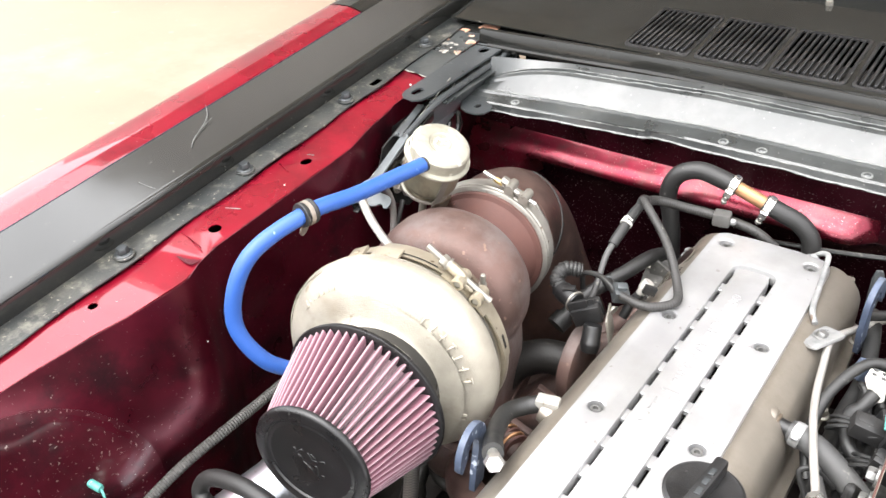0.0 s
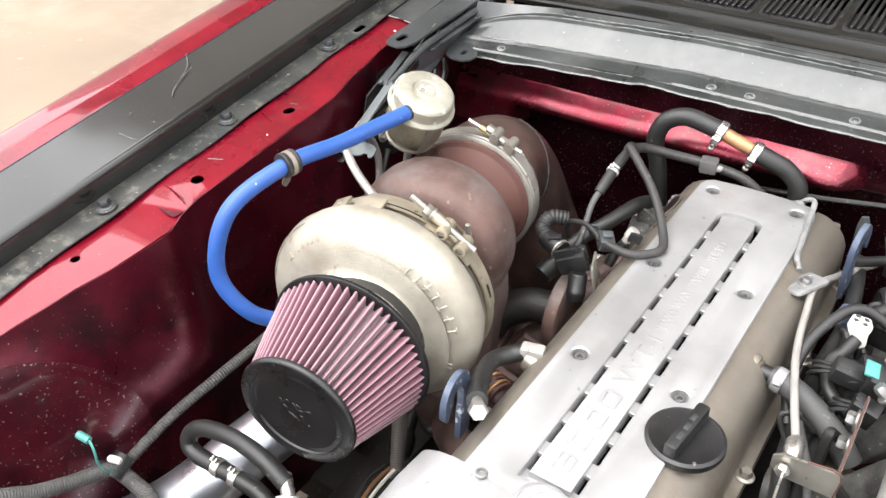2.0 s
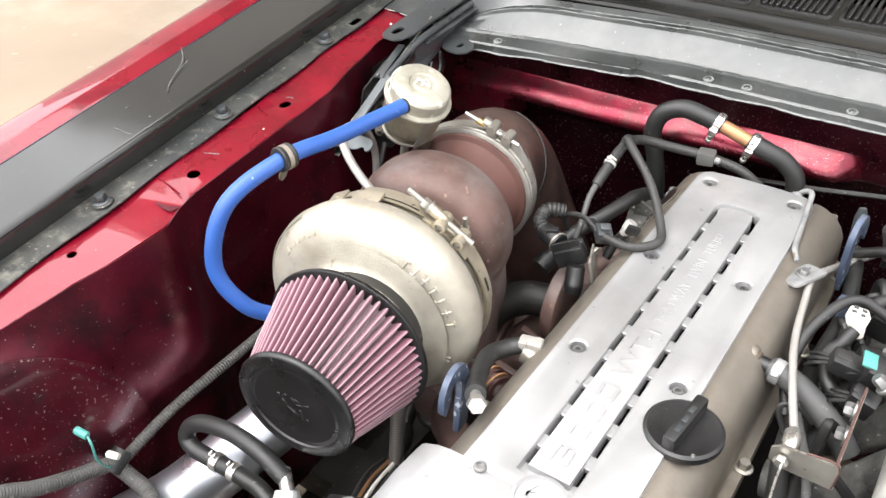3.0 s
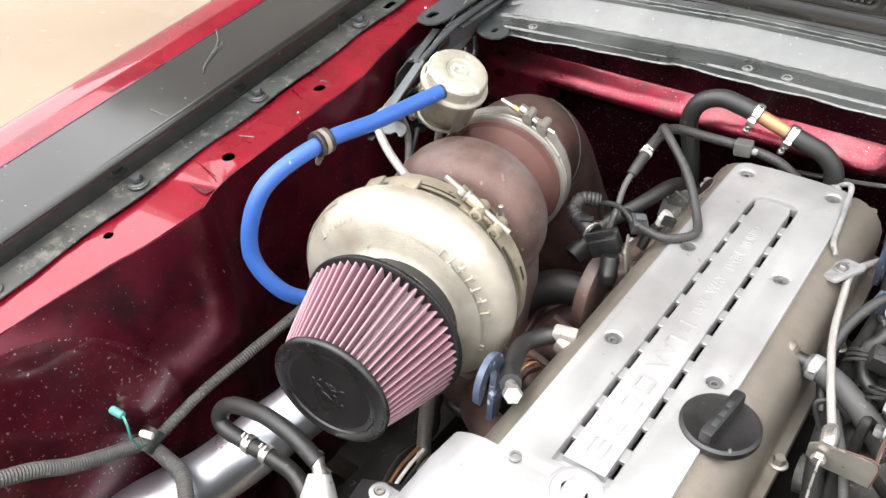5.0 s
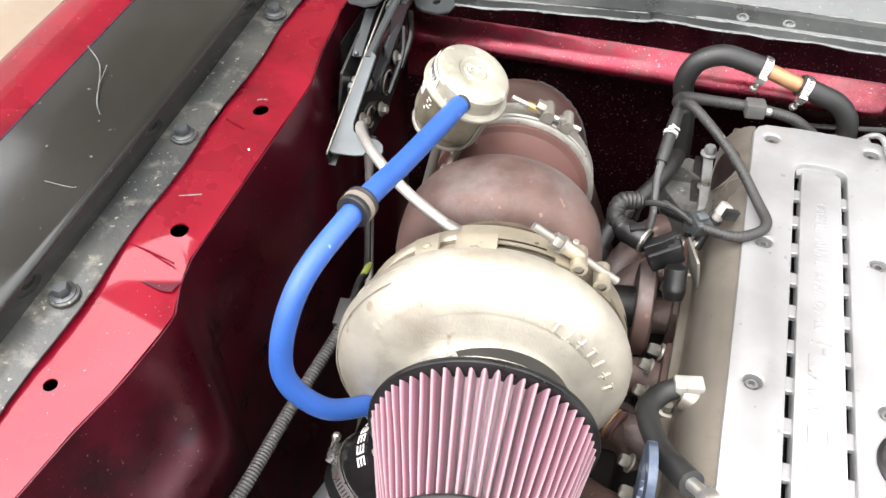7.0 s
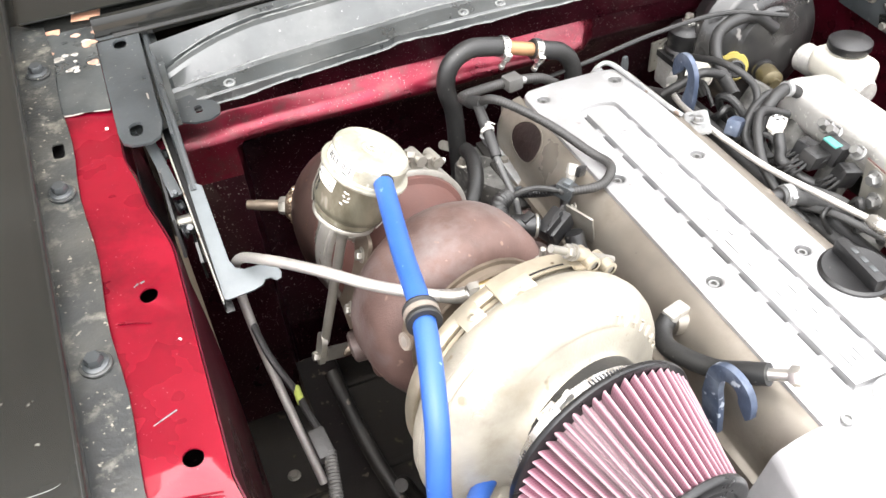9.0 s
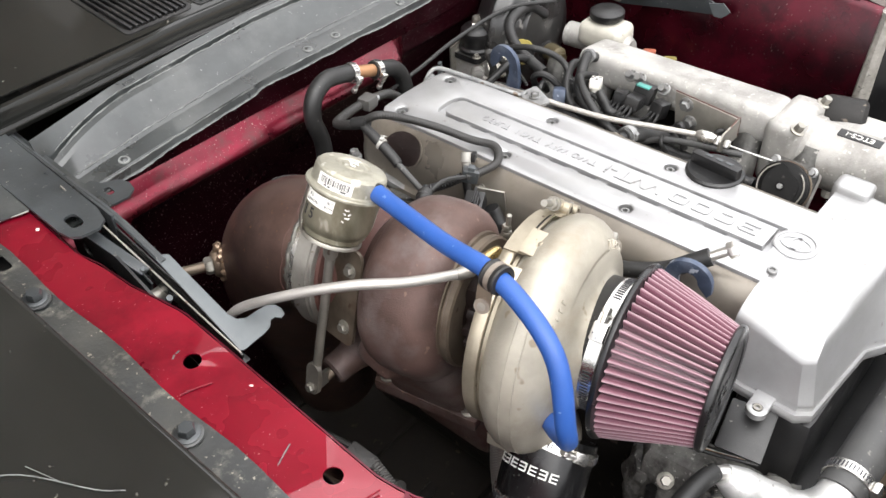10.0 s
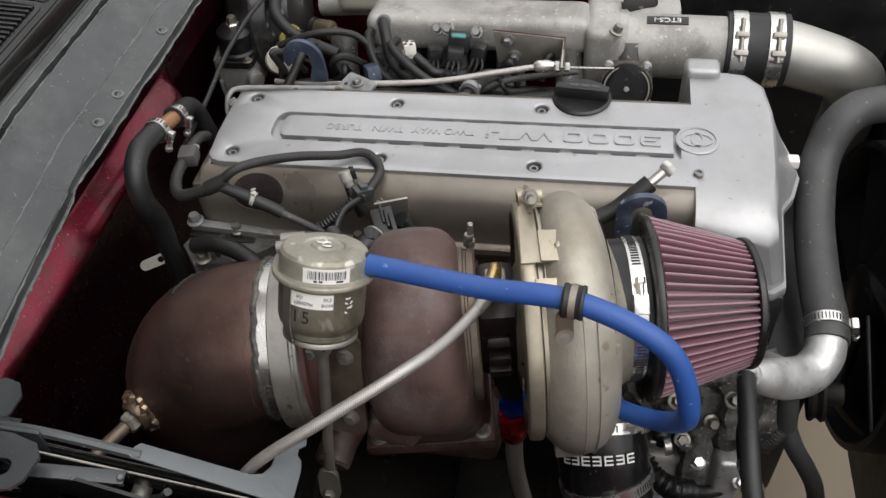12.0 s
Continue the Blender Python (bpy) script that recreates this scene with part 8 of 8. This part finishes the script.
for s in (0.017, 0.066):
    tb = part("t_bolt_band", lathe([(0.0515, s - 0.011), (0.0532, s - 0.01), (0.0532, s + 0.01), (0.0515, s + 0.011)], (0.34, -0.055, 0.806), (-0.03, -1, 0.0), 44), BAND, band_hose, "bright t-bolt clamp band")
    c = Vector((0.34 - 0.0395, -0.055 - s, 0.806 + 0.0395))
    part("t_bolt", lathe([(0.0032, -0.03), (0.0032, 0.03)], c, (0.7, 0, 0.7), 10), STEEL_DULL, tb)
    for e in (-0.018, 0.008):
        part("trunnion", box((0.008, 0.018, 0.011), c + Vector((0.7, 0, 0.7)) * e, 0.002, (0, -45, 0)), STEEL_DULL, tb)
single("intake_pipe", tube([(0.3385, -0.12, 0.806), (0.339, -0.145, 0.801), (0.34, -0.18, 0.79), (0.342, -0.22, 0.774), (0.35, -0.25, 0.748), (0.362, -0.262, 0.705), (0.378, -0.262, 0.62), (0.385, -0.258, 0.5)], [0.0455, 0.045, 0.044, 0.043, 0.042, 0.041, 0.04, 0.04], 32, 8), SATIN, "satin aluminium intake pipe", "pipe")

# throttle cable and its bracket
cablet = thing("throttle_cable", "pale braided throttle cable across the intake", "cable", (0.2, 0.32, 0.84))
part("sleeve", tube([(0.212, 0.585, 0.812), (0.186, 0.52, 0.828), (0.168, 0.455, 0.846), (0.172, 0.40, 0.846), (0.182, 0.33, 0.846), (0.2, 0.26, 0.849), (0.219, 0.2, 0.849)], 0.0042, 10, 8, None, 0, 0.004, (4, 360)), BRAID, cablet)
part("end_boot", lathe([(0.005, -0.012), (0.0085, -0.006), (0.0085, 0.008), (0.006, 0.016)], (0.2185, 0.196, 0.8495), (0.1, -1, 0), 14), STEEL, cablet, "bright crimped cable end")
part("wire", tube([(0.218, 0.19, 0.8495), (0.22, 0.14, 0.848), (0.224, 0.1, 0.846)], 0.0012, 6, 4), STEEL, cablet)
cb = thing("cable_bracket", "grey bolted bracket with rusty edge", "bracket", (0.25, 0.23, 0.85))
yz = Matrix(((0, 0, -1, 0.262), (1, 0, 0, 0), (0, 1, 0, 0), (0, 0, 0, 1)))
part("plate", plate([(0.268, 0.876), (0.262, 0.824), (0.248, 0.814), (0.17, 0.838), (0.17, 0.866)], 0.0028, yz, (), None, None, 0.0006), STEEL_DULL, cb)
part("ear", plate([(0.264, 0.836), (0.264, 0.866), (0.215, 0.864), (0.206, 0.857), (0.206, 0.843), (0.215, 0.836)], 0.0028, Matrix(((1, 0, 0, 0), (0, 0, 1, 0.168), (0, 1, 0, 0), (0, 0, 0, 1))), [disc(0.217, 0.85, 0.004)]), STEEL_DULL, cb, "pale bracket ear with a cable nut")
part("rusty_edge", tube([(0.2605, 0.169, 0.868), (0.2605, 0.215, 0.8725), (0.2605, 0.268, 0.8775)], 0.001, 6, 3), RUST_RED, cb, "rusted bracket edge")
part("rusty_corner", tube([(0.2625, 0.1685, 0.837), (0.2625, 0.1685, 0.868), (0.235, 0.1685, 0.867)], 0.001, 6, 3), RUST_RED, cb)
for q in ((0.259, 0.248, 0.862), (0.259, 0.239, 0.836)):
    bolt(q, (-1, 0, 0), 0.0074, 0.008, BOLT_GREY, cb)
part("cable_nut", hexa(0.0078, 0.008, (0.2175, 0.172, 0.8495), (0, 1, 0)), STEEL, cb)
part("cable_nut", hexa(0.0066, 0.007, (0.2175, 0.166, 0.8495), (0, -1, 0)), STEEL, cb)
part("cable_clip", plate(rounded(0.05, 0.03, 0.005), 0.004, Matrix.Translation((0.157, 0.442, 0.85)) @ pose(0, 0, 0, -12, 0, 62), [disc(0.016, 0.006, 0.003)], None, None, 0.0008), BRACKET_GREY, cablet, "bolted zinc cable clip")
part("clip_lip", box((0.046, 0.003, 0.014), (0.1495, 0.436, 0.8465), 0.001, (-12, 0, 62)), BRACKET_GREY, cablet)
bolt((0.157, 0.442, 0.8535), (0.15, 0.1, 1), 0.0062, 0.006, BOLT_GREY, cablet)

# pipes at the rear of the cover
hard = thing("vacuum_pipe", "grey steel vacuum pipe round the cover's rear", "pipe", (0.09, 0.6, 0.85))
part("pipe", tube([(0.088, 0.607, 0.825), (0.098, 0.611, 0.845), (0.11, 0.61, 0.86), (0.121, 0.601, 0.865), (0.126, 0.565, 0.865), (0.131, 0.52, 0.863), (0.136, 0.478, 0.861), (0.145, 0.46, 0.856)], 0.0036, 10, 8), BRACKET_GREY, hard)
part("union", hexa(0.0075, 0.011, (0.1, 0.604, 0.852), (0.5, -0.6, 0.5)), BRACKET_GREY, hard, "grey pipe union")
part("grip_bracket", plate([(-0.006, -0.035), (0.006, -0.03), (0.009, 0.02), (0.004, 0.034), (-0.004, 0.034), (-0.007, 0.02)], 0.005, Matrix.Translation((0.178, 0.655, 0.80)) @ pose(0, 0, 0, 90, 0, 30)), ZINC_PLATE, hard)

pcv = thing("breather_pipe", "black breather hose on a steel nipple", "hose", (0.16, 0.28, 0.83))
part("boss", lathe([(0.017, 0), (0.0155, 0.008), (0.013, 0.0105), (0.009, 0.011)], (0.145, 0.2965, 0.8345), (1, -0.12, 0.05), 20), CAMCOVER, pcv, "cast boss on the cover")
part("nut", hexa(0.0115, 0.004, (0.1555, 0.295, 0.8352), (1, -0.12, 0.05)), CLAMP_OLD, pcv)
part("nipple", lathe([(0.0085, 0), (0.0085, 0.014), (0.0095, 0.015), (0.0095, 0.018)], (0.158, 0.2948, 0.8352), (1, -0.12, -0.02), 18), BLACK_PLASTIC, pcv)
clamp_ring = part("clamp", lathe([(0.0125, -0.005), (0.0138, -0.005), (0.0138, 0.005), (0.0125, 0.005)], (0.1785, 0.2915, 0.8345), (1, -0.12, -0.1), 20), BRACKET_GREY, pcv)
part("clamp_ear", box((0.007, 0.004, 0.008), (0.178, 0.279, 0.839), 0.0008, (30, 0, 0)), BRACKET_GREY, clamp_ring)
part("hose", tube([(0.17, 0.293, 0.835), (0.185, 0.291, 0.834), (0.21, 0.285, 0.826), (0.245, 0.272, 0.808), (0.265, 0.265, 0.788)], [0.0118, 0.0125, 0.0132, 0.0132, 0.0132], 16, 6), HOSE_GREY, pcv)
part("rail", tube([(0.235, 0.56, 0.79), (0.235, 0.4, 0.79), (0.235, 0.2, 0.79), (0.235, 0.12, 0.79)], 0.011, 14, 4), BLACK_PLASTIC, pcv)

rnd = random.Random(11)
fuel = thing("injector_wiring", "tangle of dusty injector wiring and hoses", "wiring", (0.24, 0.38, 0.8))
for k in range(13):
    y = 0.2 + 0.032 * k
    a = Vector((0.235 + rnd.uniform(-0.01, 0.02), y, 0.80 + rnd.uniform(0, 0.02)))
    b = Vector((0.215 + rnd.uniform(0, 0.08), y + rnd.uniform(-0.05, 0.05), 0.79 + rnd.uniform(-0.02, 0.03)))
    mid = (a + b) / 2 + Vector((rnd.uniform(-0.03, 0.01), rnd.uniform(-0.02, 0.02), rnd.uniform(0.02, 0.05)))
    part("wire", tube([a, a.lerp(mid, 0.6) + Vector((0, 0, 0.012)), mid, b.lerp(mid, 0.5), b], rnd.choice((0.003, 0.004, 0.0055)), 8, 6, None, rnd.choice((0, 0.0008)), 0.0042), rnd.choice((RUBBER, RUBBER_DUSTY, RUBBER)), fuel)
plug = part("white_plug", box((0.02, 0.017, 0.016), (0.228, 0.382, 0.866), 0.003, (0, 12, 20)), WHITE_PLASTIC, fuel, "cream plastic plug with four sockets")
for dx in (-0.0045, 0.0045):
    for dy in (-0.004, 0.004):
        part("socket", box((0.005, 0.0045, 0.001), Vector((0.228, 0.382, 0.8745)) + Vector((dx, dy, -0.2 * dx)), 0.0002, (0, 12, 20)), HOSE_GREY, plug)
part("plug_boot", lathe([(0.0075, 0), (0.009, 0.012), (0.0095, 0.02)], (0.232, 0.383, 0.842), (-0.2, 0, 1), 16), WHITE_PLASTIC, fuel)
for p, sz, t in (((0.236, 0.319, 0.852), (0.034, 0.022, 0.02), 10), ((0.26, 0.29, 0.838), (0.026, 0.02, 0.026), -5), ((0.252, 0.352, 0.838), (0.026, 0.02, 0.026), 20), ((0.25, 0.43, 0.83), (0.03, 0.022, 0.03), 5), ((0.262, 0.318, 0.855), (0.022, 0.03, 0.028), 8)):
    b = part("injector_plug", box(sz, p, 0.003, (8, 14, t)), BLACK_PLASTIC, fuel)
    part("latch", box((sz[0] * 0.5, sz[1] * 0.5, 0.004), Vector(p) + Vector((-0.004, 0, sz[2] * 0.5)), 0.001, (8, 14, t)), BLACK_PLASTIC, b)
    for dy in (-0.006, 0.0, 0.006):
        part("lead", tube([Vector(p) + Vector((-sz[0] * 0.5, dy, 0)), Vector(p) + Vector((-sz[0] * 0.5 - 0.012, dy * 1.4, -0.004)), Vector(p) + Vector((-sz[0] * 0.5 - 0.02, dy * 1.8 + 0.01, -0.018)), Vector(p) + Vector((-sz[0] * 0.5 - 0.012, dy * 2 + 0.03, -0.03))], 0.0019, 6, 5), RUBBER, b)
part("green_top", box((0.014, 0.02, 0.003), (0.2545, 0.316, 0.8705), 0.001, (8, 14, 10)), TEAL, fuel, "green plug top")
part("blue_plug", box((0.03, 0.02, 0.022), (0.215, 0.437, 0.832), 0.004, (0, 20, 30)), BLUE_STEEL, fuel, "dull blue plug")
for way, r, m in (([(0.3, 0.432, 0.862), (0.275, 0.428, 0.876), (0.25, 0.42, 0.872), (0.228, 0.41, 0.846), (0.223, 0.388, 0.82), (0.24, 0.36, 0.8)], 0.0082, RUBBER),
                  ([(0.229, 0.376, 0.852), (0.222, 0.36, 0.842), (0.214, 0.345, 0.836), (0.226, 0.31, 0.826), (0.26, 0.3, 0.812)], 0.0072, RUBBER),
                  ([(0.3, 0.455, 0.845), (0.27, 0.452, 0.855), (0.238, 0.44, 0.842), (0.22, 0.42, 0.822), (0.225, 0.39, 0.806)], 0.0065, RUBBER),
                  ([(0.27, 0.41, 0.85), (0.22, 0.405, 0.87), (0.19, 0.36, 0.848), (0.186, 0.31, 0.82), (0.2, 0.27, 0.8)], 0.006, RUBBER),
                  ([(0.27, 0.53, 0.84), (0.235, 0.54, 0.852), (0.205, 0.55, 0.836), (0.185, 0.56, 0.82)], 0.0065, RUBBER),
                  ([(0.19, 0.6, 0.80), (0.2, 0.54, 0.815), (0.21, 0.46, 0.805), (0.205, 0.36, 0.80), (0.21, 0.24, 0.798), (0.225, 0.15, 0.80)], 0.0095, RUBBER),
                  ([(0.2, 0.3, 0.806), (0.212, 0.25, 0.826), (0.235, 0.2, 0.822), (0.25, 0.15, 0.82)], 0.0045, HOSE_GREY),
                  ([(0.24, 0.58, 0.855), (0.25, 0.52, 0.872), (0.262, 0.47, 0.862), (0.24, 0.43, 0.84)], 0.005, RUBBER)):
    part("vac_hose", tube(way, r, 12, 8), m, fuel)
part("hose_clip", lathe([(0.009, -0.004), (0.0105, -0.004), (0.0105, 0.004), (0.009, 0.004)], (0.277, 0.428, 0.8755), (1, 0.1, -0.3), 16), BRACKET_GREY, fuel, "spring hose clip")
for q in ((0.276, 0.294, 0.862), (0.276, 0.335, 0.866), (0.276, 0.35, 0.866)):
    bolt(q, (-0.75, 0, 0.65), 0.0066, 0.012, BOLT_GREY, fuel)

olive = thing("solenoid_can", "olive plated solenoid can behind the manifold", "solenoid", (0.345, 0.547, 0.79))
part("can", lathe([(0.01, 0), (0.0145, 0.002), (0.0155, 0.006), (0.0155, 0.03), (0.013, 0.032), (0.008, 0.034), (0.008, 0.042)], (0.368, 0.568, 0.803), (-0.3, -1, 0.05), 28), OLIVE, olive)
part("cap", lathe([(0.017, 0), (0.017, 0.005), (0.012, 0.007)], (0.369, 0.573, 0.803), (-0.3, -1, 0.05), 28), BLACK_PLASTIC, olive)
fpr = thing("fuel_pressure_regulator", "black fuel pressure regulator with brass adjuster", "regulator", (0.296, 0.665, 0.76))
part("body", box((0.06, 0.054, 0.05), (0.3, 0.676, 0.768), 0.006), DUSTY_ALU, fpr, "dusty grey body")
part("flange", plate(rounded(0.068, 0.062, 0.01), 0.01, Matrix.Translation((0.3, 0.676, 0.793))), BLACK_PLASTIC, fpr, "square black flange")
part("side_port", lathe([(0.011, 0), (0.012, 0.004), (0.012, 0.024), (0.008, 0.026)], (0.28, 0.655, 0.775), (-0.7, -0.6, 0), 18), DUSTY_ALU, fpr)
part("cap", lathe([(0.028, 0), (0.03, 0.003), (0.03, 0.009), (0.026, 0.012), (0.026, 0.022), (0.0275, 0.024), (0.0275, 0.04), (0.023, 0.045), (0.012, 0.048)], (0.3, 0.676, 0.80), (0, -0.05, 1), 32), BLACK_PLASTIC, fpr)
part("adjuster", hexa(0.0075, 0.014, (0.3, 0.674, 0.85), (0, -0.05, 1)), STEEL_DULL, fpr)
part("adjuster_nut", hexa(0.011, 0.006, (0.3, 0.674, 0.848), (0, -0.05, 1)), STEEL, fpr)
for dx in (-0.02, 0.02):
    for dy in (-0.024, 0.024):
        bolt((0.3 + dx * 1.35, 0.676 + dy, 0.803), (0, 0, 1), 0.005, 0.005, STEEL_DULL, fpr)
gauge_n = Vector((-0.62, -0.5, 0.6)).normalized()
gauge = part("gauge", lathe([(0.019, 0), (0.021, 0.002), (0.021, 0.016), (0.0185, 0.0175), (0.0182, 0.015), (0.0001, 0.015)], (0.28, 0.605, 0.8), gauge_n, 28, None, False), WHITE_PLASTIC, fpr, "small round pressure gauge")
part("rim", lathe([(0.0186, 0.0155), (0.0215, 0.0155), (0.0215, 0.019), (0.0186, 0.019)], (0.28, 0.605, 0.8), gauge_n, 28), STEEL_DULL, gauge)
part("needle", bar(Vector((0.28, 0.605, 0.8)) + gauge_n * 0.0165, Vector((0.28, 0.605, 0.8)) + gauge_n * 0.0165 + Vector((0.01, -0.012, 0.0)), 0.0012, 0.0012, 0.0002), INK, gauge)
part("bracket", box((0.09, 0.005, 0.05), (0.3, 0.705, 0.79), 0.002, (0, 0, 10)), STEEL_DULL, fpr, "steel mounting bracket")

booster = thing("brake_booster", "round black brake booster on the firewall", "brake booster", (0.47, 0.6, 0.78))
part("drum", lathe([(0.045, -0.05), (0.085, -0.045), (0.1, -0.03), (0.102, -0.01), (0.106, -0.006), (0.106, 0.004), (0.1, 0.008), (0.098, 0.024), (0.09, 0.03), (0.078, 0.031), (0.074, 0.036), (0.06, 0.038), (0.056, 0.046), (0.03, 0.05), (0.0001, 0.051)], (0.4, 0.645, 0.815), (0.0, -1, 0.1), 48), BOOSTER_BLACK, booster, "black pressed steel drum", 50)
part("master_cylinder", lathe([(0.022, 0), (0.022, 0.12), (0.016, 0.13)], (0.45, 0.58, 0.80), (0.0, -1, 0.05), 24), DUSTY_ALU, booster)
part("reservoir", box((0.062, 0.085, 0.046), (0.448, 0.503, 0.823), 0.018, None, None, 4), TANK, booster, "white plastic fluid reservoir")
part("reservoir_cap", lathe([(0.028, 0), (0.03, 0.003), (0.03, 0.012), (0.026, 0.015)], (0.452, 0.506, 0.85), (0, 0, 1), 32), BLACK_PLASTIC, booster, "dusty black reservoir cap")
part("hose", tube([(0.4, 0.6, 0.85), (0.36, 0.61, 0.875), (0.3, 0.6, 0.87), (0.27, 0.56, 0.85), (0.26, 0.5, 0.83)], 0.009, 12, 8), RUBBER, booster)
valve = part("vacuum_valve", lathe([(0.013, 0), (0.0135, 0.03), (0.011, 0.032), (0.011, 0.026), (0.0001, 0.026)], (0.338, 0.604, 0.802), (-0.45, -0.8, 0.35), 18), BLACK_PLASTIC, booster, "black valve in a yellow ring")
part("grommet", lathe([(0.0145, 0.002), (0.0215, 0.001), (0.0225, 0.006), (0.0205, 0.009), (0.0145, 0.008)], (0.338, 0.604, 0.802), (-0.45, -0.8, 0.35), 28), YELLOW, valve, "yellow grommet")
part("line", tube([(0.03, 0.655, 0.83), (0.12, 0.65, 0.845), (0.22, 0.645, 0.865), (0.32, 0.62, 0.885), (0.4, 0.58, 0.88)], 0.0035, 8, 8), RUBBER, booster)
for p, m in (((0.55, 0.425, 0.754), YELLOW), ((0.548, 0.467, 0.757), ORANGE)):
    single("wire_plug", box((0.01, 0.022, 0.01), p, 0.003, (0, 20, 30)), m, "bright plastic wire plug by the far fender", "plug", "wire plugs")
